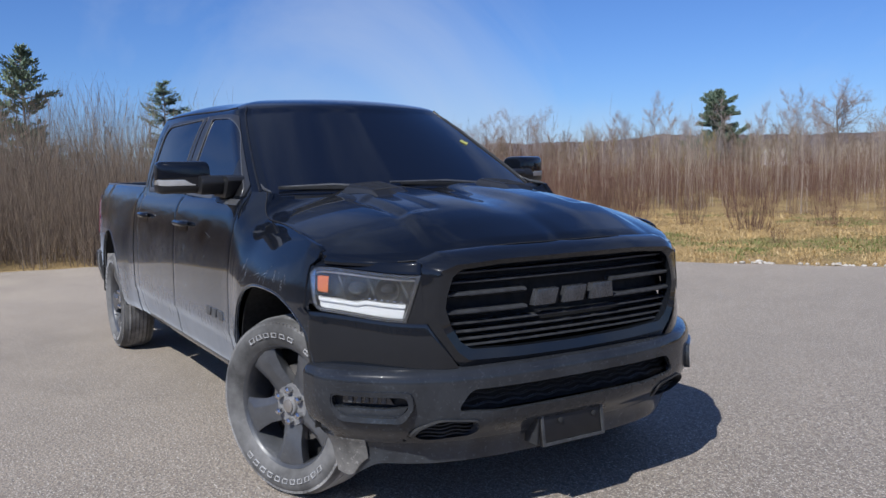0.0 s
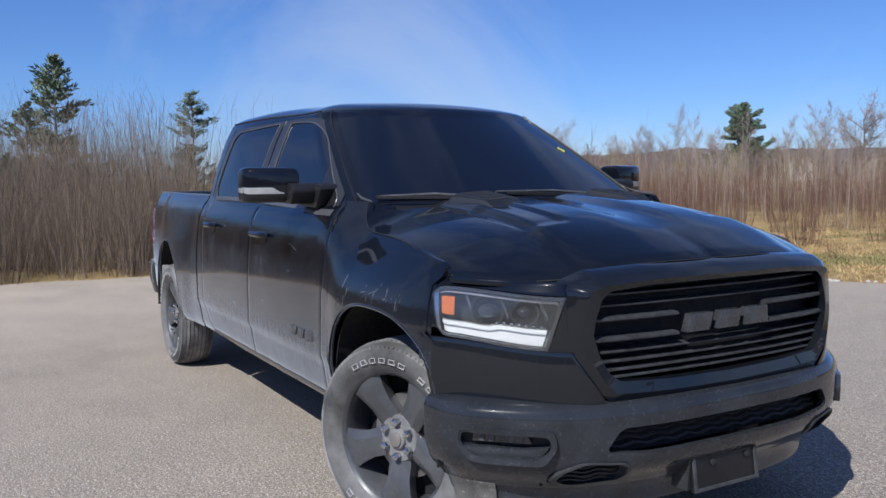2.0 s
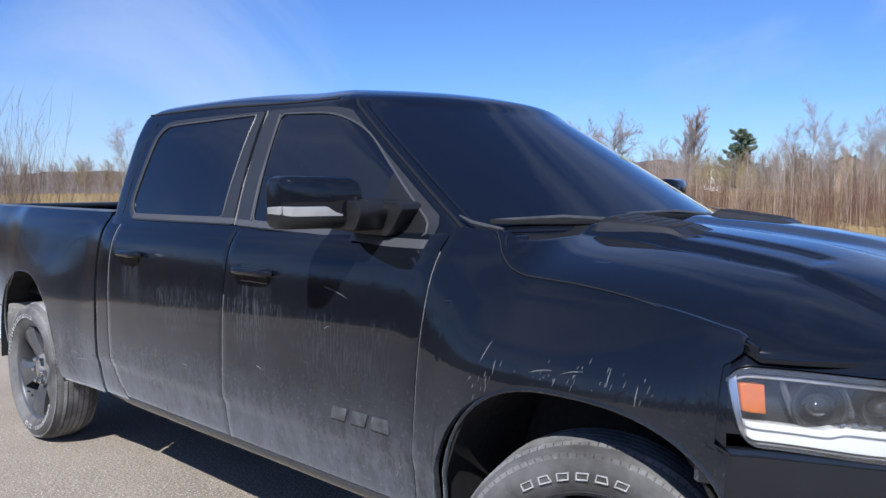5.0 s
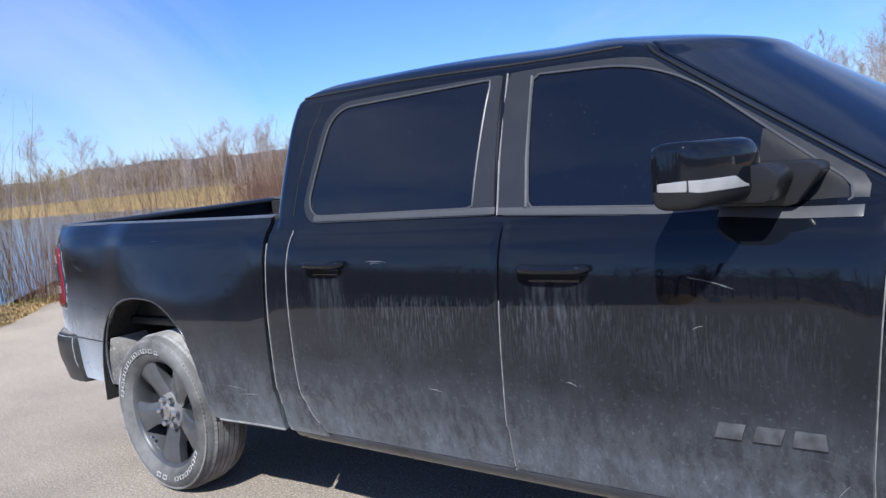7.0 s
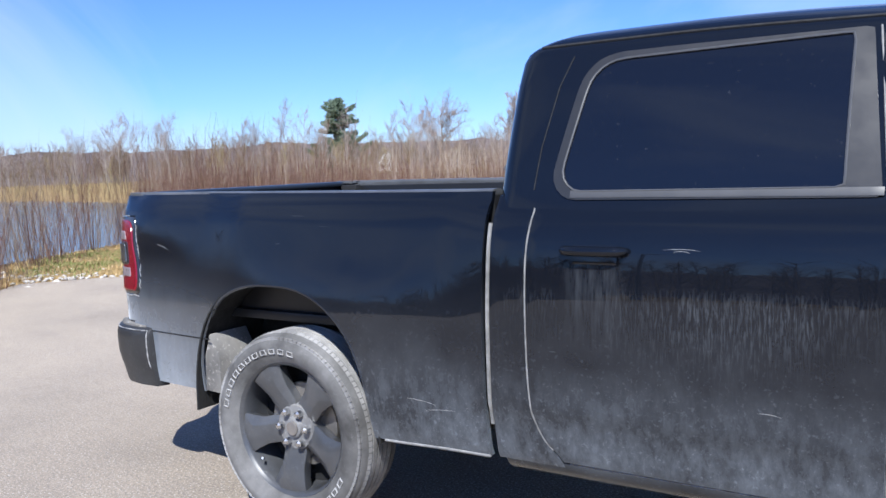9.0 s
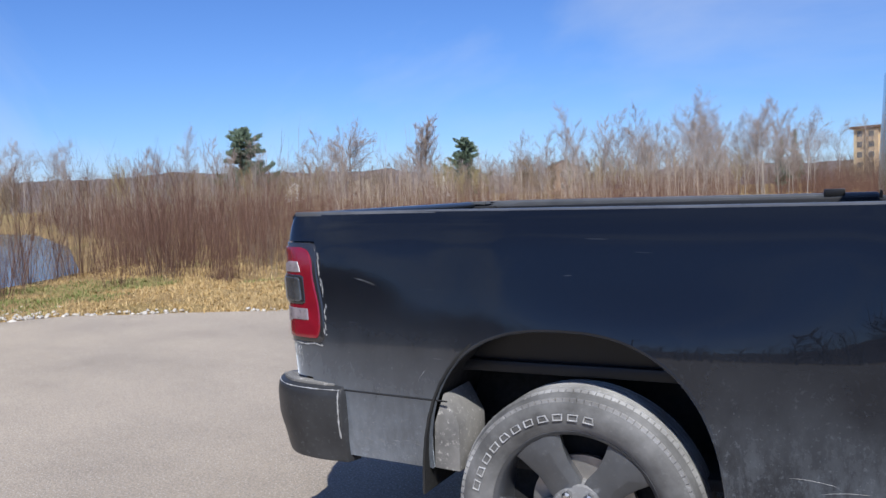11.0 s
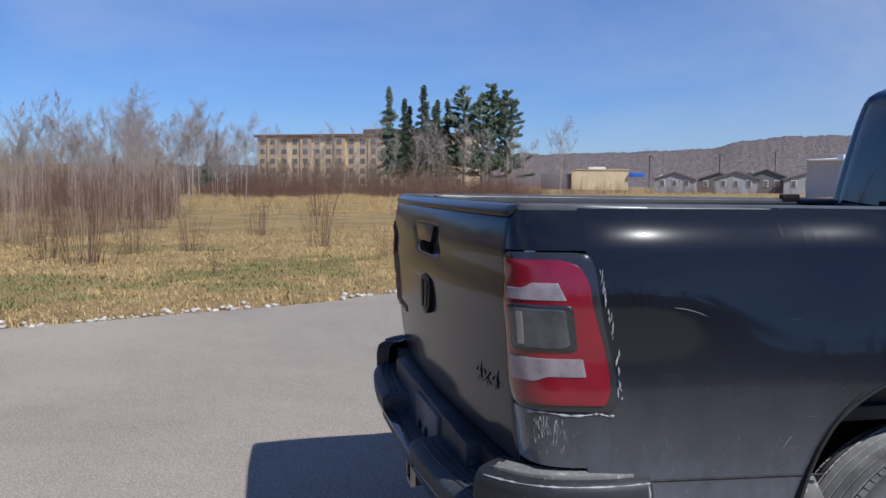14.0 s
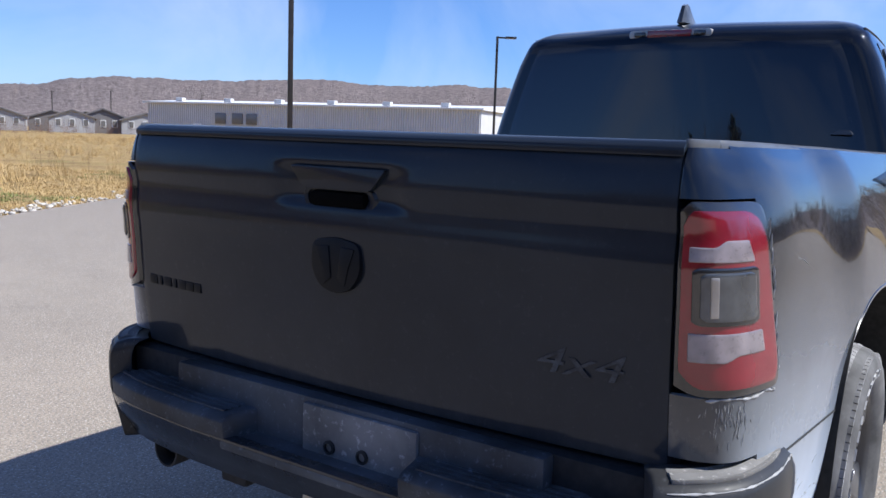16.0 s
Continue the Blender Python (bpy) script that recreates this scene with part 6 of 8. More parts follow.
am.set("Base Color", a_chip)
am.bump(am.noise(110, 4, 0.75), 0.6, 0.006)
ASPHALT = am.m

gm2 = Mat("spring_grass_ground", (0.25, 0.2, 0.1), 1.0, spec=0.1)
g_base = gm2.mix(gm2.ramp(gm2.noise(0.5, 5, 0.6), (0.38, 0.0), (0.62, 1.0)), (0.46, 0.33, 0.15), (0.33, 0.225, 0.105))
g_green = gm2.mix(gm2.ramp(gm2.noise(0.28, 4, 0.6, (1, 1, 1), 0.5), (0.54, 0.0), (0.68, 0.40)), g_base, (0.13, 0.17, 0.045))
g_fine = gm2.mix(gm2.ramp(gm2.noise(14, 5, 0.7), (0.35, 0.55), (0.6, 0.0)), g_green, (0.12, 0.085, 0.045))
gm2.set("Base Color", g_fine)
gm2.bump(gm2.noise(9, 6, 0.7), 0.9, 0.08)
GRASSLAND = gm2.m


def island_mat(name, cols, rough=0.9, spec=0.2):
    """Colour varies from piece to piece of one mesh."""
    m = Mat(name, cols[0], rough, spec=spec)
    m.set("Base Color", m.ramp(m.island(), *[(i / max(1, len(cols) - 1), c) for i, c in enumerate(cols)]))
    return m.m


BRUSH = island_mat("red_brown_twigs", [(0.075, 0.038, 0.029), (0.125, 0.066, 0.049), (0.18, 0.105, 0.078), (0.25, 0.165, 0.12)])
BRUSH_GREY = island_mat("grey_brown_twigs", [(0.10, 0.075, 0.06), (0.18, 0.14, 0.11), (0.26, 0.20, 0.15), (0.33, 0.27, 0.20)])
BARK = island_mat("grey_bark", [(0.20, 0.17, 0.145), (0.30, 0.265, 0.23), (0.26, 0.20, 0.17)])
BIRCH = island_mat("pale_birch_bark", [(0.44, 0.40, 0.36), (0.34, 0.30, 0.265), (0.52, 0.48, 0.43)])
SAPLING = island_mat("pale_sapling_bark", [(0.30, 0.23, 0.18), (0.42, 0.34, 0.27), (0.52, 0.44, 0.36), (0.24, 0.16, 0.12)])
TWIG = island_mat("purple_grey_twigs", [(0.24, 0.195, 0.18), (0.33, 0.28, 0.26), (0.40, 0.35, 0.325)])
OLIVE = island_mat("olive_budding_twigs", [(0.24, 0.20, 0.10), (0.33, 0.27, 0.14), (0.38, 0.32, 0.19)])
# needles paled and greyed; haze of distance is put into these colours
NEEDLE = island_mat("pine_needles", [(0.09, 0.13, 0.095), (0.13, 0.175, 0.12), (0.18, 0.23, 0.155), (0.11, 0.15, 0.12)])
STRAW = island_mat("dry_grass_blades", [(0.54, 0.385, 0.17), (0.44, 0.30, 0.125), (0.60, 0.455, 0.235), (0.31, 0.205, 0.095)])
GREEN = island_mat("green_grass_blades", [(0.11, 0.165, 0.04), (0.17, 0.21, 0.06), (0.36, 0.30, 0.14), (0.22, 0.22, 0.08)])
ROCK = island_mat("pale_stones", [(0.52, 0.48, 0.42), (0.42, 0.39, 0.35), (0.62, 0.58, 0.52), (0.34, 0.31, 0.28)])
# far ridge colours are lightened towards grey to carry the air's haze
fw = Mat("far_bare_woods", (0.15, 0.11, 0.09), 1.0, spec=0.0)
fw.set("Base Color", fw.mix(fw.ramp(fw.noise(0.30, 6, 0.75, (1, 1, 1.6)), (0.36, 0.0), (0.64, 1.0)), (0.165, 0.14, 0.14), (0.29, 0.245, 0.235)))
fw.bump(fw.noise(0.25, 6, 0.8), 1.0, 3.0)
WOODS = fw.m
wm = Mat("pond_water", (0.03, 0.045, 0.06), 0.08, 0, 0.5)
wm.bump(wm.noise(2.2, 4, 0.6), 0.25, 0.05)
WATER = wm.m

# ---- ground ----
EDGE = [(-11.6, -45), (-11.1, -6), (-10.9, -1.4), (-10.7, 0.0), (-11.2, 1.4), (-12.4, 2.4), (-13.0, 3.3), (-12.4, 4.1), (-10.3, 5.0), (-8.6, 5.7), (-6.6, 6.6), (-4.9, 7.3), (-2.7, 8.9), (-0.4, 10.8), (2.8, 12.7), (10, 16.2), (30, 25.5), (75, 46), (75, -45)]
POND = [(-14.6, 2.6), (-17.3, 4.8), (-18.2, 7.2), (-19.5, 10.5), (-30, 19), (-46, 30), (-62, 34), (-85, 34), (-80, 20), (-55, 8), (-34, 4), (-20, 2.6)]


def inside(poly, x, y):
    c, j = False, len(poly) - 1
    for i in range(len(poly)):
        (xi, yi), (xj, yj) = poly[i], poly[j]
        if (yi > y) != (yj > y) and x < (xj - xi) * (y - yi) / (yj - yi) + xi:
            c = not c
        j = i
    return c


def away(poly, x, y):
    """Distance to the outline, negative inside."""
    best = 1e9
    p = Vector((x, y))
    for i in range(len(poly)):
        a, b = Vector(poly[i - 1]), Vector(poly[i])
        t = min(1, max(0, (p - a).dot(b - a) / max(1e-9, (b - a).length_squared)))
        best = min(best, (a.lerp(b, t) - p).length)
    return -best if inside(poly, x, y) else best


def ground_z(x, y):
    d = away(EDGE, x, y)
    z = -0.05 if d < 0 else -0.02 + 0.05 * min(1, d / 2) * noise.noise(Vector((x * 0.35, y * 0.35, 0))) + 0.02 * min(1, d)
    if -100 < x < -10 and -10 < y < 45:
        q = away(POND, x, y)
        if q < 1.5:
            z -= 0.45 * smooth01((1.5 - q) / 2.5)
    return z


def spread(lo, hi, fine, far):
    """Coordinates: even steps near the lot, growing steps to the horizon."""
    v = steps(lo, hi, int((hi - lo) / fine))
    s, a, b = fine * 1.6, lo, hi
    while b < far:
        a, b = a - s, b + s
        v = [a] + v + [b]
        s *= 1.45
    return v


gx, gy = spread(-34, 16, 0.75, 3200), spread(-14, 34, 0.75, 3200)
me = bpy.data.meshes.new("ground")
me.from_pydata([(x, y, ground_z(x, y)) for x in gx for y in gy], [], [(i * len(gy) + j, (i + 1) * len(gy) + j, (i + 1) * len(gy) + j + 1, i * len(gy) + j + 1) for i in range(len(gx) - 1) for j in range(len(gy) - 1)])
me.materials.append(GRASSLAND)
me.shade_smooth()
tagged(new("ground", me), "rough spring grassland, straw and green", "ground", kind="structure")

lot = bmesh.new()
rng = random.Random(5)
ring_pts = []
for i in range(len(EDGE)):
    a, b = Vector(EDGE[i]), Vector(EDGE[(i + 1) % len(EDGE)])
    n = max(1, int((b - a).length / 0.35)) if (a.y > -8 and b.y > -8 and max(a.x, b.x) < 31) else 1
    for k in range(n):
        p = a.lerp(b, k / n)
        if n > 1:
            p += Vector((rng.uniform(-1, 1), rng.uniform(-1, 1))) * 0.045
        ring_pts.append(p)
top = [lot.verts.new((p.x, p.y, 0.0)) for p in ring_pts]
low = [lot.verts.new((p.x, p.y, -0.12)) for p in ring_pts]
lot.faces.new(top)
for i in range(len(top)):
    j = (i + 1) % len(top)
    lot.faces.new((top[i], low[i], low[j], top[j]))
bmesh.ops.recalc_face_normals(lot, faces=lot.faces)
tagged(part("asphalt_lot", lot, ASPHALT, None, "worn grey asphalt parking lot with a ragged edge", 30, "structure"), category="parking lot")
water = bmesh.new()
water.faces.new([water.verts.new((x, y, -0.16)) for x, y in POND])
tagged(part("pond", water, WATER, None, "small blue pond behind bare brush", 0, "structure"), category="water")


# ---- plants: tapered three-sided rods collected in arrays ----
def rods(segs):
    """Vertices and quads of tapered rods (p0, p1, r0, r1)."""
    P0, P1 = np.array([s[0] for s in segs], float), np.array([s[1] for s in segs], float)
    R0, R1 = np.array([s[2] for s in segs], float), np.array([s[3] for s in segs], float)
    d = P1 - P0
    d /= np.maximum(np.linalg.norm(d, axis=1, keepdims=True), 1e-6)
    ref = np.where(np.abs(d[:, 2:3]) > 0.9, np.array([[1.0, 0, 0]]), np.array([[0, 0, 1.0]]))
    u = np.cross(d, ref)
    u /= np.linalg.norm(u, axis=1, keepdims=True)
    v = np.cross(d, u)
    vs = []
    for P, R in ((P0, R0), (P1, R1)):
        for k in range(3):
            a = 2 * math.pi * k / 3
            vs.append(P + (u * math.cos(a) + v * math.sin(a)) * R[:, None])
    V = np.stack(vs, 1).reshape(-1, 3)
    base = np.arange(len(segs))[:, None] * 6
    F = np.concatenate([base + np.array([[k, (k + 1) % 3, 3 + (k + 1) % 3, 3 + k]]) for k in range(3)], 0)
    return V, F


def leaves(tris):
    V = np.array(tris, float).reshape(-1, 3)
    F = np.arange(len(V)).reshape(-1, 3)
    return V, F


def mesh_from(name, V, F, mat):
    me = bpy.data.meshes.new(name)
    k = F.shape[1]
    me.vertices.add(len(V))
    me.vertices.foreach_set("co", V.astype(np.float32).ravel())
    me.loops.add(F.size)
    me.loops.foreach_set("vertex_index", F.astype(np.int32).ravel())
    me.polygons.add(len(F))
    me.polygons.foreach_set("loop_start", (np.arange(len(F)) * k).astype(np.int32))
    me.materials.append(mat)
    me.update(calc_edges=True)
    return me


def scatter(name, protos, spots, mat, label, category, seed=1):
    """One object of many copies of the prototypes at (x, y, z, size, turn)."""
    rng = random.Random(seed)
    VV, FF, n = [], [], 0
    for x, y, z, s, a in spots:
        V, F = protos[rng.randrange(len(protos))]
        c, t = math.cos(a), math.sin(a)
        M = np.array([[c, t, 0], [-t, c, 0], [0, 0, 1]]) * s
        VV.append(V @ M + np.array([x, y, z]))
        FF.append(F + n)
        n += len(V)
    ob = new(name, mesh_from(name, np.concatenate(VV), np.concatenate(FF), mat))
    return tagged(ob, label, category, kind="stuff")


def shrub_segs(rng, height, stems, splay, twigs):
    """Thin upright stems from one stool, each with fine rising side twigs."""
    segs = []
    for _ in range(stems):
        a, lean_a = rng.uniform(0, 2 * math.pi), rng.uniform(0.02, splay)
        h = height * (0.30 + 0.70 * rng.random() ** 0.8)
        o = rng.uniform(0.0, 0.42) ** 0.8
        p = Vector((math.cos(a) * o, math.sin(a) * o, 0))
        d = Vector((math.cos(a) * lean_a, math.sin(a) * lean_a, 1)).normalized()
        r = rng.uniform(0.003, 0.0075) * (0.5 + 0.2 * height)
        n = 3
        for i in range(n):
            d = (d + Vector((rng.uniform(-1, 1), rng.uniform(-1, 1), 0.6)) * 0.07).normalized()
            q = p + d * h / n
            segs.append((p[:], q[:], r * (1 - i / n * 0.8), r * (1 - (i + 1) / n * 0.8)))
            if i > 0 or h > 1.2:
                for _ in range(twigs if i else 1):
                    b = rng.uniform(0, 2 * math.pi)
                    e = (d + Vector((math.cos(b), math.sin(b), 0.5)) * 0.42).normalized()
                    f = p.lerp(q, rng.random())
                    segs.append((f[:], (f + e * h * rng.uniform(0.08, 0.22))[:], r * 0.42, r * 0.14))
            p = q
    return segs


def sapling_segs(rng, height, stems):
    """A loose stand of straight pale saplings with short rising twigs."""
    segs = []
    for _ in range(stems):
        p = Vector((rng.uniform(-0.9, 0.9), rng.uniform(-0.9, 0.9), 0))
        h = height * rng.uniform(0.55, 1.0)
        r = rng.uniform(0.009, 0.018)
        d = Vector((rng.uniform(-0.05, 0.05), rng.uniform(-0.05, 0.05), 1)).normalized()
        for i in range(4):
            d = (d + Vector((rng.uniform(-1, 1), rng.uniform(-1, 1), 0.5)) * 0.03).normalized()
            q = p + d * h / 4
            segs.append((p[:], q[:], r * (1 - i * 0.21), r * (1 - (i + 1) * 0.21)))
            if i:
                for _ in range(4):
                    b = rng.uniform(0, 2 * math.pi)
                    e = (d + Vector((math.cos(b), math.sin(b), 0.2)) * 0.5).normalized()
                    f = p.lerp(q, rng.random())
                    segs.append((f[:], (f + e * h * rng.uniform(0.07, 0.17))[:], r * 0.35, r * 0.10))
            p = q
    return segs


def tree_segs(rng, height, trunk_r, spread_a, levels, kids, bare=0.3, up=0.35, droop=0.0, floor=0.0, limb=0.55):
    """Branches as rods in two lists: trunk and limbs, fine twigs."""
    limbs, twigs = [], []

    def grow(p, d, length, r, lv):
        n = 6 if lv == 0 else 2 if lv == levels else 3
        pts = [p]
        for i in range(n):
            d = (d + Vector((rng.uniform(-1, 1), rng.uniform(-1, 1), rng.uniform(-0.3, 0.6))) * (0.05 if lv == 0 else 0.16) + Vector((0, 0, -droop * lv * 0.1))).normalized()
            q = p + d * length / n
            (limbs if lv < 2 else twigs).append((p[:], q[:], r * (1 - i / n * 0.65), r * (1 - (i + 1) / n * 0.65)))
            if lv < levels and (lv or i / n >= bare):
                for _ in range(kids[lv]):
                    b = rng.uniform(0, 2 * math.pi)
                    side = d.orthogonal().normalized()
                    side = (Matrix.Rotation(b, 3, d) @ side)
                    e = (d * (1 - spread_a) + side * spread_a + Vector((0, 0, up))).normalized()
                    k = (limb if lv == 0 else 0.6) * (1 - 0.45 * i / n)
                    grow(p.lerp(q, rng.random()), e, length * k * rng.uniform(0.6, 1.0), max(r * 0.48 * (1 - 0.4 * i / n), floor), lv + 1)
            p = q

    grow(Vector((0, 0, 0)), Vector((0, 0, 1)), height, trunk_r, 0)
    return limbs, twigs


def bare_tree(name, rng, mats, label, height, trunk_r, spread_a, levels, kids, bare, up, limb=0.55, fine=0.13):
    limbs, twigs = tree_segs(rng, height, trunk_r, spread_a, levels, kids, bare, up, 0.0, trunk_r * fine, limb)
    root = new(name)
    tagged(root, label, "tree")
    for nm, sg, mt in (("trunk", limbs, mats[0]), ("crown", twigs, mats[1])):
        V, F = rods(sg)
        o = new(nm, mesh_from(nm, V, F, mt))
        o.parent = root
    return root


def conifer(name, rng, label, height, width, kind, tufts=30, size=0.15, low=0.2):
    root = new(name)
    tagged(root, label, "tree")
    segs, tris = [], []
    segs.append(((0, 0, 0), (0, 0, height * 0.97), height * 0.016 + 0.03, 0.01))
    z = height * (0.2 if kind == "spruce" else low)
    while z < height * 0.985:
        k = z / height
        reach = width * ((1 - k) ** 0.85 if kind == "spruce" else (1 - k) ** 0.65 * (0.75 + 0.25 * math.sin(k * 9 + 2 * rng.random())))
        reach = max(reach, 0.12 * width * (1.02 - k) + 0.08)
        for b in range(rng.randint(3, 4) if kind == "spruce" else rng.randint(6, 8)):
            if kind == "pine" and rng.random() < (0.10 if tufts > 25 else 0.28):
                continue
            a = rng.uniform(0, 2 * math.pi)
            L = reach * rng.uniform(0.45, 1.12)
            rise = rng.uniform(-0.34, -0.06) if kind == "spruce" else rng.uniform(0.05, 0.75)
            p0 = Vector((0, 0, z + height * rng.uniform(-0.022, 0.022)))
            p1 = p0 + Vector((math.cos(a) * L, math.sin(a) * L, L * rise))
            segs.append((p0[:], p1[:], 0.02 + 0.01 * L, 0.006))
            n = max(3, int(L / (0.16 if kind == "spruce" else 0.20)))
            for i in range(n):
                f = (i + 1) / n
                if kind == "pine" and f < (0.25 if tufts > 25 else 0.40):
                    continue
                for _ in range(12 if kind == "spruce" else tufts):
                    c = p0.lerp(p1, f - rng.random() / n)
                    s = (size + 0.06 * rng.random()) * (1.0 + 0.06 * height)
                    d = Vector((rng.uniform(-1, 1), rng.uniform(-1, 1), rng.uniform(-0.55, 0.35) if kind == "spruce" else rng.uniform(-0.2, 1.0))).normalized()
                    if kind == "pine":
                        d = (d + (p1 - p0).normalized() * 0.8).normalized()
                    q = c + Vector((rng.uniform(-1, 1), rng.uniform(-1, 1), rng.uniform(-1, 1))) * (0.13 if kind == "spruce" else 0.16 if tufts > 20 else 0.08) * (1 + 0.06 * height)
                    w = d.orthogonal().normalized() * s * 0.26
                    tris += [q - w, q + w, q + d * s]
        z += height * (0.030 if kind == "spruce" else 0.045) * rng.uniform(0.7, 1.3)
    V, F = rods(segs)
    o = new("trunk", mesh_from("trunk", V, F, BARK))
    o.parent = root
    V, F = leaves([tuple(v) for v in tris])
    o = new("crown", mesh_from("crown", V, F, NEEDLE))
    o.parent = root
    return root


def put(ob, x, y, s=1.0, turn=0.0, z=0.0):
    ob.matrix_basis = Matrix.Translation((x, y, z)) @ Matrix.Rotation(turn, 4, "Z") @ Matrix.Diagonal((s, s, s, 1))
    return ob


def put_copy(ob, x, y, s=1.0, turn=0.0, z=0.0):
    c = copy_thing(ob, Matrix.Translation((x, y, z)) @ Matrix.Rotation(turn, 4, "Z"))
    c.scale = (s, s, s)
    return c


rng = random.Random(11)
shrubs_red = [rods(shrub_segs(rng, 3.0, 17, 0.24, 3)) for _ in range(8)]
shrubs_grey = [rods(shrub_segs(rng, 2.9, 14, 0.28, 3)) for _ in range(8)]
saplings = [rods(sapling_segs(rng, 4.4, 5)) for _ in range(6)]
far_shrubs = [rods(shrub_segs(rng, 2.7, 12, 0.34, 1)) for _ in range(6)]


# thicket at the left end of the lot
spots = []
for _ in range(1650):
    x, y = -11.0 - abs(rng.gauss(0, 6.0)), rng.uniform(-24, 3.0)
    if away(EDGE, x, y) < 0.2 or away(POND, x, y) < 0.2 or (y > 1.2 and x > -13.5):
        continue
    spots.append((x, y, -0.03, rng.uniform(0.55, 1.12) * (0.92 + 0.03 * (-11 - x)), rng.uniform(0, 6.28)))
fringe = [(q[0], q[1], q[2], q[3] * 0.9, q[4]) for q in spots[::3] if q[0] > -19]
scatter("brush_thicket", shrubs_grey, spots, BRUSH_GREY, "dense grey-brown leafless brush beside the asphalt", "brush", 3)
scatter("thicket_twigs", [rods(shrub_segs(random.Random(80 + i), 2.6, 15, 0.62, 3)) for i in range(5)], fringe, BRUSH_GREY, "arching leafless twigs in the grey-brown thicket", "brush", 26)
# reeds and thin shrubs on the pond's near shore
spots = []
for _ in range(150):
    x, y = rng.uniform(-19, -12.8), rng.uniform(1.4, 9.5)
    if away(EDGE, x, y) < 0.35 or not -1.2 < away(POND, x, y) < 1.6 or rng.random() < 0.35:
        continue
    spots.append((x, y, -0.12, rng.uniform(0.35, 0.8), rng.uniform(0, 6.28)))
scatter("shore_shrubs", shrubs_grey, spots, BRUSH_GREY, "thin leafless shrubs on the pond shore", "brush", 4)
# red-brown shrubs behind the grass verge
spots = []
for _ in range(7600):
    x, y = rng.uniform(-75, -6.5), 8 + 67 * rng.random() ** 1.25
    front = 10.8 + 1.2 * (x + 13) ** 1.6 + noise.noise(Vector((x * 0.5, 0, 3))) if x > -13 else 8.2
    right = -7.5 - 0.06 * (y - 12) if y < 40 else -9 - 0.10 * (y - 40)
    if y < front or x > right or away(POND, x, y) < 0.8:
        continue
    if -13.5 < x + 0.18 * (y - 12) < -10.0 and 13 < y < 30 and rng.random() < 0.5:
        continue
    if y + 3.4 < 0.76 * (-1.5 - x):
        continue
    d = y
    patch = noise.noise(Vector((x * 0.16, y * 0.16, 7.0)))
    if rng.random() > (0.95 - 0.006 * d) * (0.50 + 0.9 * smooth01(patch + 0.43)):
        continue
    spots.append((x, y, -0.04, rng.uniform(0.5, 1.0) * (0.46 + 0.0062 * d) * (1 + 0.45 * patch) * (1.35 if x < -14.5 and y < 24 else 1.0), rng.uniform(0, 6.28)))
pale = [(q[0], q[1], q[2], q[3] * rng.uniform(0.8, 1.2), q[4]) for q in spots[::4] if q[1] > 17]
scatter("pale_saplings", saplings, pale, SAPLING, "thin pale leafless saplings among red-brown brush", "brush", 15)
scatter("red_brush", shrubs_red, [q for i, q in enumerate(spots) if i % 4], BRUSH, "red-brown leafless brush behind the grass verge", "brush", 5)
bushes = [rods(shrub_segs(random.Random(70 + i), 1.7, 22, 0.55, 2)) for i in range(5)]
low = [(q[0] + 0.5, q[1] - 0.3, q[2], q[3] * rng.uniform(0.7, 1.1) + 0.12, q[4]) for q in spots[::3] if q[1] < 46]
scatter("low_brush", bushes, low[::2], BRUSH, "low red-brown bushes at the foot of the thicket", "brush", 25)
scatter("low_brush", bushes, low[1::2], BRUSH_GREY, "low grey-brown bushes at the foot of the thicket", "brush", 27)
# far side of the pond
spots = []
for _ in range(900):
    x, y = rng.uniform(-130, -20), rng.uniform(-10, 80)
    q = away(POND, x, y)
    if not 0.3 < q < 40 or (x > -30 and y < 20):
        continue
    spots.append((x, y, 0, rng.uniform(0.55, 1.1), rng.uniform(0, 6.28)))
scatter("far_shore_brush", far_shrubs, spots, OLIVE, "tan leafless brush along the far shore", "brush", 6)
# low brush across the field's far edge
spots = []
for _ in range(900):
    x, y = rng.uniform(-28, 95), rng.uniform(78, 150)
    if y < 84 + 0.5 * max(0, x) or y > 112 + 0.55 * max(0, x):
        continue
    spots.append((x, y, 0, rng.uniform(0.7, 1.35), rng.uniform(0, 6.28)))
for _ in range(650):
    x, y = rng.uniform(-30, 30), rng.uniform(86, 124)
    spots.append((x, y, 0, rng.uniform(0.8, 1.7), rng.uniform(0, 6.28)))
for _ in range(1150):
    x, y = rng.uniform(-10, 26), rng.uniform(75, 93)
    y += 0.35 * max(0, x)
    if noise.noise(Vector((x * 0.15, y * 0.15, 5.0))) < -0.22:
        continue
    spots.append((x, y, -0.03, rng.uniform(0.6, 1.12), rng.uniform(0, 6.28)))
scatter("field_edge_brush", far_shrubs, spots, BRUSH, "low red-brown brush at the far edge of the field", "brush", 7)

# small brush dotted over the field
spots = []
for _ in range(420):
    x, y = rng.uniform(-8, 48), rng.uniform(17, 84)
    if away(EDGE, x, y) < 3.5 or noise.noise(Vector((x * 0.09, y * 0.09, 6.0))) < -0.05:
        continue
    spots.append((x, y, -0.03, rng.uniform(0.16, 0.42) * (1.5 if rng.random() < 0.12 else 1.0), rng.uniform(0, 6.28)))
scatter("field_shrubs", far_shrubs, spots, BRUSH, "low red-brown shrubs dotted over dead grass", "brush", 18)

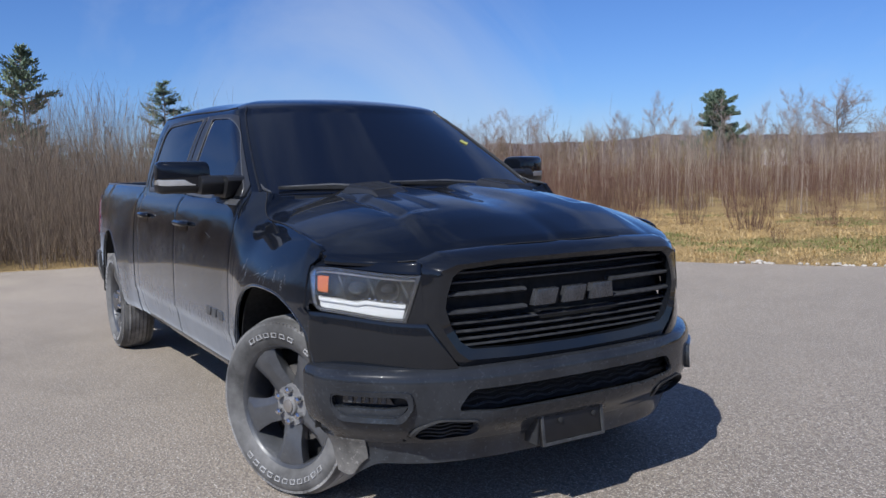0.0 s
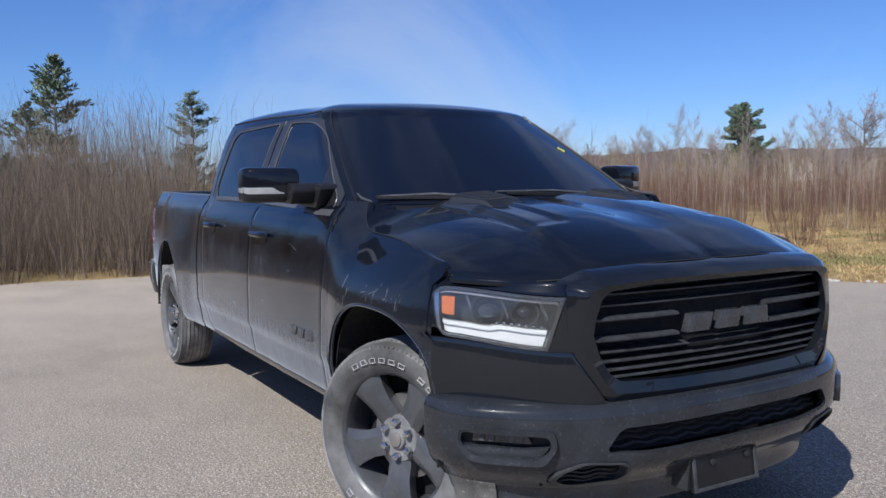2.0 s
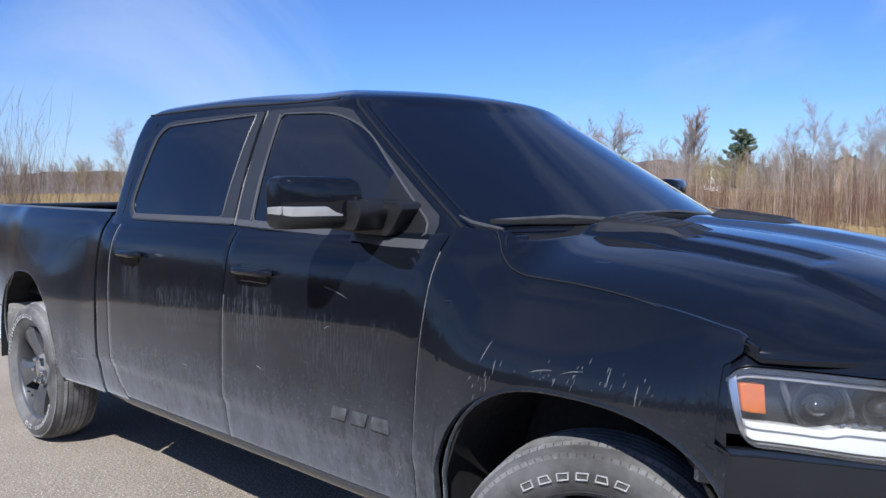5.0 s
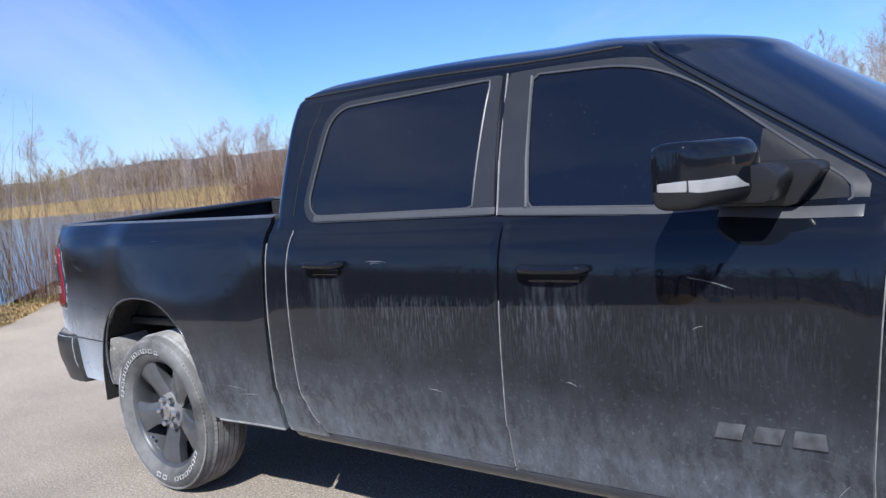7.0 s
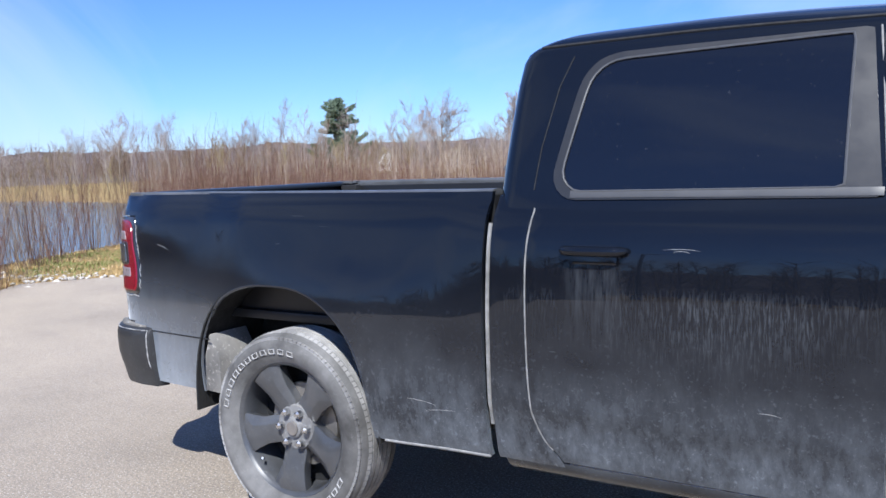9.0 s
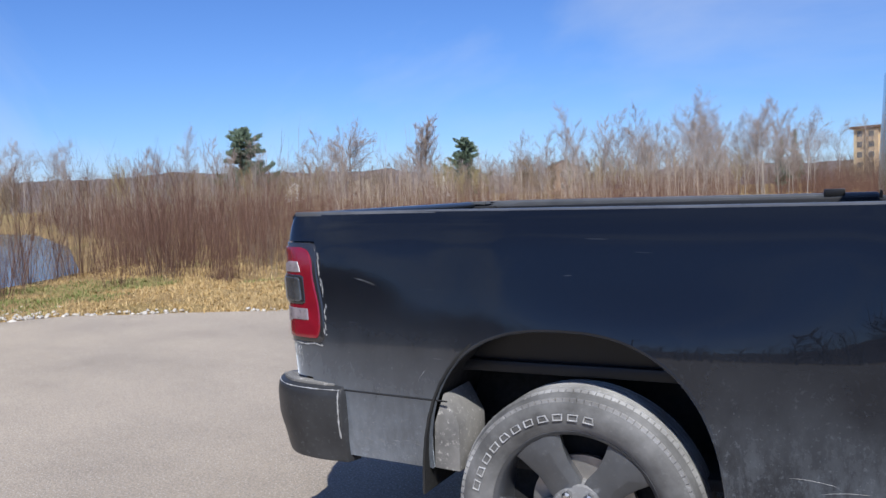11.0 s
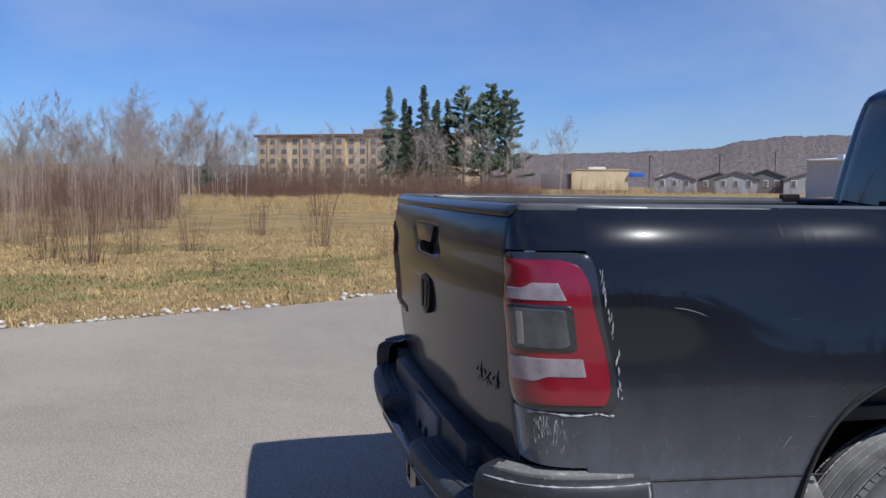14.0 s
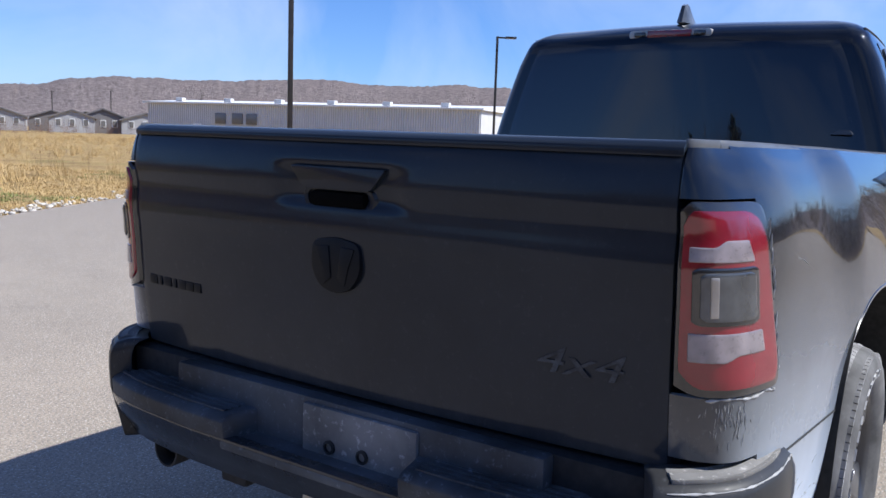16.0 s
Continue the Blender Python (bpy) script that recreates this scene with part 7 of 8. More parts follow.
# single shrubs on the verge
base = new("shrub")
tagged(base, "red-brown leafless shrub standing in verge grass", "shrub", "verge shrubs")
V, F = rods(shrub_segs(rng, 1.9, 58, 0.40, 4))
o = new("crown", mesh_from("crown", V, F, BRUSH))
o.parent = base
put(base, -8.4, 12.6, 0.88)
for x, y, s in ((-10.9, 11.6, 0.98), (-10.4, 12.9, 0.85), (-8.7, 24.1, 1.15), (-9.3, 13.6, 0.8), (-7.9, 14.6, 0.85), (-12.3, 10.6, 0.9), (-6.9, 15.6, 0.7), (-13.6, 8.6, 0.85), (-4.2, 15.9, 0.84), (-2.9, 33.0, 1.25), (-5.5, 20.5, 0.7), (-14.8, 7.2, 0.8), (-3.2, 13.2, 0.36), (-6.2, 10.6, 0.33), (-1.0, 15.0, 0.4), (-12.9, 2.6, 1.0), (-13.6, 2.9, 1.15)):
    put_copy(base, x, y, s * (0.76 if y < 20 else 0.9), rng.uniform(0, 6.28), -0.03)

# trees that can be told apart
broad = bare_tree("broad_tree", random.Random(21), (BARK, TWIG), "tall leafless tree with a wide spreading crown", 12.0, 0.30, 0.62, 3, (3, 4, 4), 0.30, 0.16, 0.95, 0.08)
put(broad, -115.8, 175.0, 1.15, 1.0)
oval = bare_tree("oval_tree", random.Random(22), (BARK, TWIG), "dense leafless tree with upright oval crown", 13.0, 0.30, 0.50, 3, (4, 4, 4), 0.12, 0.34, 0.60, 0.10)
put(oval, -101, 186, 1.22)
birch = bare_tree("birch", random.Random(23), (BIRCH, TWIG), "slender pale-barked birch without leaves", 11.5, 0.060, 0.48, 3, (3, 4, 3), 0.20, 0.24, 0.48, 0.15)
tagged(birch, group="bare birches")
put(birch, -24.9, 64.3, 0.62)
birch_b = bare_tree("birch", random.Random(24), (BIRCH, TWIG), "pale birch with forked trunk and fine twigs", 11.0, 0.070, 0.54, 3, (3, 4, 3), 0.18, 0.20, 0.55, 0.13)
tagged(birch_b, group="bare birches")
put(birch_b, -15.0, 66.4, 0.66)
for x, y, s in ((-16.1, 5.9, 1.0), (-17.2, 7.3, 1.2), (-15.2, 5.0, 0.9), (-17.6, 8.8, 1.3), (-18.3, 10.9, 1.5), (-17.0, 11.5, 1.4), (-16.0, 10.2, 1.3), (-15.4, 8.9, 1.2), (-16.6, 12.9, 1.5)):
    put_copy(base, x, y, s, x, -0.05)
for i in range(54):
    x, y = rng.uniform(-29, -6), rng.uniform(58, 88)
    put_copy((birch, birch_b)[i % 2], x, y, rng.uniform(0.34, 0.62) * y / 70, rng.uniform(0, 6.28))
for x, y, s in ((-104.8, 107, 1.25), (-109, 103, 1.0), (-100, 111, 0.95), (-97, 114, 1.1), (-94, 119, 0.85), (-88, 120.5, 1.25), (-84, 122, 1.0), (-81, 85, 0.95), (-79, 87, 0.8), (-66, 94, 1.0), (-70, 97, 0.9), (-92, 71, 0.75), (-97, 65, 0.8), (-46, 109, 0.85), (-88, 78, 0.7), (-122, 88, 1.1), (-118, 92, 1.15), (-134, 72, 0.85), (-126, 80, 0.9), (-108, 100, 0.95), (-106, 52, 0.95), (-108, 47, 1.0), (-97, 67, 0.85), (-94, 71, 0.85), (-73, 95, 0.85), (-110, 104, 0.95), (-60, 101, 0.75), (-12.8, 116, 1.1), (7, 136, 1.05), (10, 130, 0.95), (23, 133, 1.1), (13, 128, 0.8), (44, 130, 1.2), (40, 134, 0.8), (47, 138, 0.7), (36, 127, 0.75), (27, 126, 0.8), (-5, 100, 0.7), (2, 108, 0.75), (18, 122, 0.9), (12, 121, 1.0), (15.5, 124, 0.9), (19.5, 119, 1.05), (22.5, 122, 0.85), (25, 120, 1.0), (29, 122, 0.95), (33, 121, 0.9), (-2, 118, 0.9), (3.5, 122, 0.8)):
    put_copy((birch, birch_b)[rng.randrange(2)], x, y, 0.8 * s * rng.uniform(0.95, 1.05), rng.uniform(0, 6.28))
pine = conifer("pine", random.Random(31), "young green pine with open whorled crown", 7.0, 3.0, "pine", 10, 0.13, 0.08)
tagged(pine, group="pines")
put(pine, -41.3, 1.7, 1.08)
pine_b = conifer("pine", random.Random(32), "green pine with dense rounded crown", 12.0, 8.0, "pine", 30, 0.18, 0.04)
tagged(pine_b, group="pines")
put(pine_b, -125.9, 146.7, 1.40)
pine_c = conifer("pine", random.Random(34), "tall green pine with irregular crown", 12.0, 4.4, "pine", 16, 0.15, 0.15)
tagged(pine_c, group="pines")
put(pine_c, 28.3, 133.6, 1.48)
put_copy(pine, -55.0, 11.4, 1.1, 2.0)
put_copy(pine, -44, 0.6, 0.8, 1.0)
put_copy(pine_b, -123, 258.4, 1.60, 2.0)
put_copy(pine, -16.2, -1.6, 0.30, 1.0)
put_copy(pine, -15.0, -2.2, 0.26, 3.0)
for x, y, s in ((32.6, 132.6, 1.52), (35.2, 131.4, 1.42), (30.7, 131.0, 1.30)):
    put_copy(pine_c, x, y, s, rng.uniform(0, 6.28))
spruce = conifer("spruce", random.Random(33), "tall narrow dark green spruce", 16.0, 3.5, "spruce")
tagged(spruce, group="spruces")
put(spruce, 16.2, 135.8, 1.08)
for x, y, s in ((18.7, 135.4, 0.96), (21.8, 134.9, 1.10), (24.0, 134.4, 0.95), (20.0, 138, 0.9), (26.2, 136.5, 0.98), (-10.6, 96, 0.38), (-10.5, 116.3, 0.5), (-63, 185, 0.5), (24, 137, 0.9)):
    put_copy(spruce, x, y, s, rng.uniform(0, 6.28))

# mid-distance woods, uncountable
wood_protos = []
for i in range(4):
    limbs, twigs = tree_segs(random.Random(40 + i), 7.5, 0.085, 0.52, 2, (3, 4), 0.10, 0.35, 0.0, 0.016)
    wood_protos.append(rods(limbs + twigs))
ridge_protos = [rods([q for part_ in tree_segs(random.Random(60 + i), 8.0, 0.12, 0.55, 1, (4,), 0.10, 0.40, 0.0, 0.05) for q in part_]) for i in range(4)]
spots = []
for _ in range(820):
    a = rng.uniform(0, 1)
    x, y = lerp(-210, -20, a), lerp(70, 190, a) + rng.uniform(-35, 45)
    if away(POND, x, y) < 12:
        continue
    spots.append((x, y, 0, rng.uniform(0.44, 0.92) * (0.75 + 0.0020 * math.hypot(x, y)), rng.uniform(0, 6.28)))
for k, (mt, lb) in enumerate(((BRUSH_GREY, "brown leafless woods behind the pond"), (TWIG, "purple-grey leafless woods behind the pond"), (OLIVE, "olive budding woods behind the pond"))):
    scatter("bare_woods", wood_protos, [q for q in spots if min(2, int(3.2 * abs(noise.noise(Vector((q[0] * 0.035, q[1] * 0.035, 2.0))) + 0.3 * noise.noise(Vector((q[0] * 0.2, q[1] * 0.2, 2.0)))) * 1.6)) == k], mt, lb, "woods", 8 + 20 * k)
spots = []
for _ in range(430):
    x = rng.uniform(-110, 110)
    y = -rng.uniform(42, 64)
    spots.append((x, y, 0, rng.uniform(0.6, 1.1), rng.uniform(0, 6.28)))
for _ in range(160):
    spots.append((rng.uniform(62, 100), rng.uniform(-45, 10), 0, rng.uniform(0.5, 0.9), rng.uniform(0, 6.28)))
belt = [(rng.uniform(-13, 20), rng.uniform(96, 120), 0, rng.uniform(0.25, 0.58), rng.uniform(0, 6.28)) for _ in range(150)]
scatter("bare_woods", wood_protos, belt, BRUSH_GREY, "grey-brown leafless trees before the hotel", "woods", 31)
scatter("bare_woods", ridge_protos, spots, BRUSH_GREY, "leafless woods across the lot", "woods", 9)


# ---- far ridges with a ragged tree line ----
def ridge(name, pts, depth, label, rough_h, seed):
    """A wooded rise along (x, y, height) points, with an uneven crest."""
    rg = random.Random(seed)
    V, F, n = [], [], 0
    cols = []
    for (x0, y0, h0), (x1, y1, h1) in zip(pts, pts[1:]):
        m = max(2, int(math.dist((x0, y0), (x1, y1)) / (depth * 0.012)))
        for i in range(m):
            t = i / m
            cols.append((lerp(x0, x1, t), lerp(y0, y1, t), lerp(h0, h1, smooth01(t))))
    for i, (x, y, h) in enumerate(cols):
        r = math.hypot(x, y)
        ux, uy = x / r, y / r
        j = h * 1.06 + rough_h * (0.25 * rg.random() + 0.7 * noise.noise(Vector((i * 0.07, seed, 0))))
        for k, (dd, f) in enumerate(((0.0, -0.02), (depth * 0.25, 0.45), (depth * 0.6, 0.86), (depth * 0.8, 1.0), (depth * 1.2, 0.2))):
            V.append((x + ux * dd, y + uy * dd, (j if f > 0.8 else h) * f + 0.0))
    c = 5
    for i in range(len(cols) - 1):
        for k in range(c - 1):
            F.append((i * c + k, (i + 1) * c + k, (i + 1) * c + k + 1, i * c + k + 1))
    me = bpy.data.meshes.new(name)
    me.from_pydata(V, [], F)
    me.materials.append(WOODS)
    me.shade_smooth()
    return tagged(new(name, me), label, "hill", kind="structure")


ridge("backdrop_hill", [(80, 600, 15), (165, 573, 23), (195, 563, 25), (225, 551, 25), (278, 527, 27), (328, 496, 36), (362, 472, 37), (390, 449, 38), (434, 406, 42), (469, 364, 39), (483, 345, 41), (507, 309, 41), (560, 200, 36), (590, 50, 36)], 130, "bare brown wooded ridge on the horizon", 4.5, 3)
ridge("backdrop_hill", [(-240, 60, 5), (-226, 104, 6.5), (-218, 118, 8.5), (-212, 129, 9.5), (-205, 140, 8.5), (-194, 156, 6), (-180, 190, 6)], 60, "low wooded rise beyond the pond", 1.6, 4)
ridge("backdrop_hill", [(-330, 220, 13), (-298, 267, 14), (-283, 283, 15.5), (-207, 341, 14), (-160, 365, 9), (-90, 400, 9), (0, 420, 10), (80, 440, 14)], 110, "bare brown wooded slope", 2.5, 5)
ridge("backdrop_hill", [(-140, -60, 6), (-60, -78, 8), (20, -82, 9), (90, -70, 8), (130, -20, 6), (140, 30, 6)], 40, "wooded rise across the lot", 2.2, 6)

# trees along the far ridge's crest
crest = [(80, 600, 14), (165, 573, 22), (225, 551, 24), (278, 527, 26), (328, 496, 32), (390, 449, 34), (434, 406, 38), (469, 364, 35), (507, 309, 37), (560, 200, 35)]
spots = []
for _ in range(340):
    k = rng.randrange(len(crest) - 1)
    a, b, t = Vector(crest[k]), Vector(crest[k + 1]), rng.random()
    p = a.lerp(b, t)
    f = rng.uniform(0.35, 1.0)
    u = Vector((p.x, p.y, 0)).normalized()
    spots.append((p.x + u.x * 110 * f, p.y + u.y * 110 * f, p.z * (0.35 + 0.6 * f), rng.uniform(0.45, 1.0), rng.uniform(0, 6.28)))
scatter("ridge_woods", ridge_protos, spots, TWIG, "leafless trees on the far ridge", "woods", 19)

# ---- grass and stones along the edge of the asphalt ----
def tuft(rg, blades, h, spread_r):
    tris = []
    for _ in range(blades):
        a = rg.uniform(0, 6.28)
        o = Vector((rg.gauss(0, spread_r * 0.5), rg.gauss(0, spread_r * 0.5), 0))
        k = rg.uniform(0.2, 2.2) if h < 0.2 else rg.uniform(0.1, 0.9)
        d = Vector((math.cos(a) * k, math.sin(a) * k, 1)).normalized()
        w = Vector((-math.sin(a), math.cos(a), 0)) * rg.uniform(0.004, 0.009)
        L = h * rg.uniform(0.5, 1.1)
        tris += [o - w, o + w, o + d * L]
    return leaves([tuple(v) for v in tris])


short_t = [tuft(rng, 18, 0.085, 0.20) for _ in range(8)]
tall_t = [tuft(rng, 22, 0.46, 0.16) for _ in range(6)]
dry, green, tall = [], [], []
for _ in range(34000):
    x = rng.uniform(-19, 9)
    y = rng.uniform(1.5, 30)
    d = away(EDGE, x, y)
    if d < 0.02 or d > 13 or away(POND, x, y) < 0.2 or rng.random() > 1.25 - 0.08 * d:
        continue
    g = noise.noise(Vector((x * 0.28, y * 0.28, 4.0))) + 0.55 * noise.noise(Vector((x * 1.3, y * 1.3, 1.0)))
    s = rng.uniform(0.6, 1.3)
    band = smooth01((d - 0.8) / 1.2) * smooth01((6.5 - d) / 2.5) * (1 if x < -4 else 0.35)
    (green if g + 0.38 * band > (0.33 if x < -4 else 0.58) and d > 0.4 else dry).append((x, y, ground_z(x, y) - 0.01, s, rng.uniform(0, 6.28)))
for _ in range(6200):
    x, y = rng.uniform(-10, 60), rng.uniform(10, 95)
    d = away(EDGE, x, y)
    if d < 1.2 or (x < 3 and y < 34) or noise.noise(Vector((x * 0.13, y * 0.13, 9.0))) < -0.12 + (0.25 if d < 4 else 0):
        continue
    tall.append((x, y, 0.0, rng.uniform(0.6, 1.25), rng.uniform(0, 6.28)))
scatter("dry_grass", short_t, dry, STRAW, "short straw-coloured grass on the verge", "grass", 12)
scatter("green_grass", short_t, green, GREEN, "fresh green grass patches on the verge", "grass", 13)
scatter("tall_dry_grass", tall_t, tall, STRAW, "golden dead field grass in tall tufts", "grass", 14)

ico = bmesh.new()
bmesh.ops.create_icosphere(ico, subdivisions=1, radius=0.5)
ico.verts.ensure_lookup_table()
iv, iface = np.array([v.co[:] for v in ico.verts]), np.array([[v.index for v in f.verts] for f in ico.faces])
ico.free()
stones_p = []
for i in range(8):
    rs = np.random.RandomState(i)
    stones_p.append((iv * (0.65 + 0.6 * rs.rand(len(iv), 1)) * np.array([1.0, 0.75, 0.5]), iface))
spots = []
run = EDGE[6:17]
for _ in range(2000):
    k = rng.randrange(len(run) - 1)
    a, b = Vector(run[k]), Vector(run[k + 1])
    if rng.random() > (b - a).length / 9:
        continue
    p = a.lerp(b, rng.random())
    n = Vector((-(b - a).y, (b - a).x)).normalized()
    p += n * abs(rng.gauss(0.06, 0.14 if p.x < -3 else 0.30))
    thin = noise.noise(Vector((p.x * 0.6, p.y * 0.6, 2.0)))
    if p.x < -3.5 and thin < -0.12:
        continue
    spots.append((p.x, p.y, 0.005, rng.uniform(0.03, 0.11) * (1.0 if p.x < -3 else 1.35), rng.uniform(0, 6.28)))
scatter("edge_stones", stones_p, spots, ROCK, "pale broken stones along the asphalt edge", "stones", 15)
spots = [(rng.gauss(-13.6, 0.5), rng.gauss(3.9, 0.4), -0.01, rng.uniform(0.05, 0.16), rng.uniform(0, 6.28)) for _ in range(90)]
scatter("edge_stones", stones_p, spots, ROCK, "heap of pale stones near the pond", "stones", 16)
spots = [(rng.uniform(-10, 8), rng.uniform(-6, 9), 0.0, rng.uniform(0.006, 0.016), rng.uniform(0, 6.28)) for _ in range(420)]
spots = [s for s in spots if away(EDGE, s[0], s[1]) < -0.1]
scatter("loose_gravel", stones_p, spots, ROCK, "loose pale grit on the asphalt", "gravel", 17)

# ---- buildings and poles ----
STUCCO = simple("cream_render_wall", (0.62, 0.50, 0.32), 0.9, 0, 0.12, 0.3)
STUCCO_B = simple("tan_render_bay", (0.50, 0.38, 0.25), 0.9, 0, 0.12, 0.3)
ROOFING = simple("brown_roof_edge", (0.16, 0.10, 0.07), 0.8)
PANE = simple("window_glass_far", (0.15, 0.145, 0.14), 0.15, 0, 0.2, 1.0, spec=0.6)
SHEET = simple("pale_steel_cladding", (0.55, 0.55, 0.56), 0.55, 0.0, 0.06, 0.5)
ROOF_SHEET = simple("white_roof_sheet", (0.72, 0.73, 0.75), 0.5)
POLE = simple("bronze_pole_paint", (0.035, 0.028, 0.024), 0.45, 0.2)
CONCRETE = simple("concrete_base", (0.45, 0.43, 0.40), 0.9, bump=0.3)
WHITE = simple("white_paint", (0.78, 0.78, 0.76), 0.6)
BLUE = simple("blue_awning", (0.03, 0.13, 0.55), 0.5)
SHINGLE = simple("grey_shingle", (0.16, 0.15, 0.15), 0.9)


def framed(name, x0, y0, x1, y1, label, category):
    """An empty at one end of a facade, its x axis along it, y away from the viewer."""
    e = tagged(new(name), label, category)
    e.matrix_basis = Matrix.Translation((x0, y0, 0)) @ Matrix.Rotation(math.atan2(y1 - y0, x1 - x0), 4, "Z")
    return e, math.dist((x0, y0), (x1, y1))


hotel, HL = framed("hotel", -4.3, 281.6, 56.7, 245.7, "cream five-storey hotel with brown roof edge", "building")
part("wall", box(0, HL, 0, 18, 0, 15.9, 0.0), STUCCO, hotel)
part("roof", box(-0.8, HL + 0.8, -0.9, 19, 15.9, 16.7, 0.1), ROOFING, hotel)
part("penthouse", box(HL * 0.52, HL * 0.80, 1.5, 14, 16.7, 18.2, 0.1), ROOFING, hotel)
bays = 18
pane_me = None
for i in range(bays):
    xc = HL * (i + 0.5) / bays
    if i % 3 == 1:
        part("bay", box(xc - HL / bays * 0.5, xc + HL / bays * 0.5, -0.5, 0.0, 0.0, 15.7, 0.0), STUCCO_B, hotel)
    for f in range(5):
        z = 1.0 + 3.1 * f
        y = -0.5 if i % 3 == 1 else 0.0
        if pane_me is None:
            w = part("window", box(-0.95, 0.95, -0.08, 0.04, 0, 1.9, 0.0), STUCCO, hotel)
            wp = part("pane", box(-0.85, 0.85, -0.12, -0.08, 0.1, 1.8, 0.0), PANE, w)
            pane_me = (w.data, wp.data)
        else:
            w = new("window", pane_me[0])
            w.parent = hotel
            wp = new("pane", pane_me[1])
            wp.parent = w
        w.location = (xc, y, z)
        if f:
            if i == 0 and f == 1:
                sill_me = part("spandrel", box(-1.0, 1.0, -0.06, 0.0, -1.25, -0.15, 0.0), STUCCO_B, w).data
            else:
                sp = new("spandrel", sill_me)
                sp.parent = w

shed, SL = framed("metal_shed", 62.0, 91.0, 73.0, 48.0, "long pale corrugated steel shed with white roof", "building")
bm = bmesh.new()
n = 150
rows = []
for i in range(n * 4 + 1):
    x, y = SL * i / (n * 4), (0.0, -0.09, -0.09, 0.0)[i % 4]
    rows.append([bm.verts.new((x, y, 0)), bm.verts.new((x, y, 4.75))])
for a, b in zip(rows, rows[1:]):
    bm.faces.new((a[0], b[0], b[1], a[1]))
part("cladding", bm, SHEET, shed, "ribbed pale steel cladding", 20)
part("body", box(0, SL, 0.02, 20, 0, 4.7, 0.0), SHEET, shed)
part("roof", prism([(-0.4, -0.5, 4.75), (-0.4, 10, 5.4), (-0.4, 20.5, 4.75), (-0.4, 20.5, 4.55), (-0.4, -0.5, 4.55)], (0, 0, 0), (SL + 0.8, 0, 0)), ROOF_SHEET, shed)
for k in (0.10, 0.26, 0.42, 0.58, 0.74, 0.9):
    part("roof_vent", box(SL * k - 0.5, SL * k + 0.5, 0.4, 1.2, 4.8, 5.3, 0.1), SHEET, shed)
for x in (10.2, 12.6, 14.6):
    part("window", box(x, x + 1.5, -0.2, -0.05, 2.2, 3.5, 0.03), PANE, shed)
part("door", box(7.0, 8.1, -0.2, -0.05, 0, 2.2, 0.03), WHITE, shed)

store, TL_ = framed("store", 85.0, 230.5, 99.8, 224.0, "flat-roofed cream store with pale parapet", "building")
part("wall", box(0, TL_, 0, 12, 0, 5.6, 0.0), STUCCO, store)
part("roof", box(-0.2, TL_ + 0.2, -0.2, 12.2, 5.6, 5.9, 0.05), STUCCO_B, store)
part("parapet", box(TL_ * 0.3, TL_ * 0.6, -0.1, 2, 5.9, 6.6, 0.05), WHITE, store)
part("awning", box(TL_ + 0.3, TL_ + 4.5, -1, 4, 3.8, 4.9, 0.1), BLUE, store)
part("annex", box(-9, -0.2, 1, 10, 0, 4.6, 0.05), SHINGLE, store)
kiosk, _ = framed("kiosk", 84.5, 176.2, 86.8, 174.9, "small white kiosk with a dark door", "building")
part("wall", box(0, 2.4, 0, 2.5, 0, 3.0, 0.0), WHITE, kiosk)
part("roof", prism([(-0.2, -0.2, 3.0), (1.2, -0.2, 3.9), (2.6, -0.2, 3.0)], (0, 0, 0), (0, 3, 0)), WHITE, kiosk)
part("door", box(0.8, 1.6, -0.06, 0.02, 0, 2.2, 0.0), PANE, kiosk)


def house(x, y, turn, w, d, h, rise, wall_mat, label, dormer=False):
    e = tagged(new("house"), label, "house")
    e.matrix_basis = Matrix.Translation((x, y, 0)) @ Matrix.Rotation(turn, 4, "Z")
    part("wall", box(0, w, 0, d, 0, h, 0.0), wall_mat, e)
    part("gable", prism([(0.0, 0, h), (w, 0, h), (w / 2, 0, h + rise)], (0, 0.02, 0), (0, d - 0.02, 0)), wall_mat, e)
    for sg in (0, 1):
        a = (-0.4, h - 0.25) if sg == 0 else (w + 0.4, h - 0.25)
        m = (w / 2, h + rise + 0.08)
        part("roof", prism([(a[0], 0, a[1]), (m[0], 0, m[1]), (m[0], 0, m[1] + 0.25), (a[0], 0, a[1] + 0.25)], (0, -0.4, 0), (0, d + 0.4, 0)), SHINGLE, e)
    for i in range(3):
        for k in range(2):
            if 2.7 + 2.8 * k > h:
                continue
            wdw = part("window", box(w * (0.2 + 0.3 * i) - 0.5, w * (0.2 + 0.3 * i) + 0.5, -0.08, 0.02, 1.2 + 2.8 * k, 2.6 + 2.8 * k, 0.0), WHITE, e)
            part("pane", box(w * (0.2 + 0.3 * i) - 0.4, w * (0.2 + 0.3 * i) + 0.4, -0.12, -0.08, 1.3 + 2.8 * k, 2.5 + 2.8 * k, 0.0), PANE, wdw)
    return e


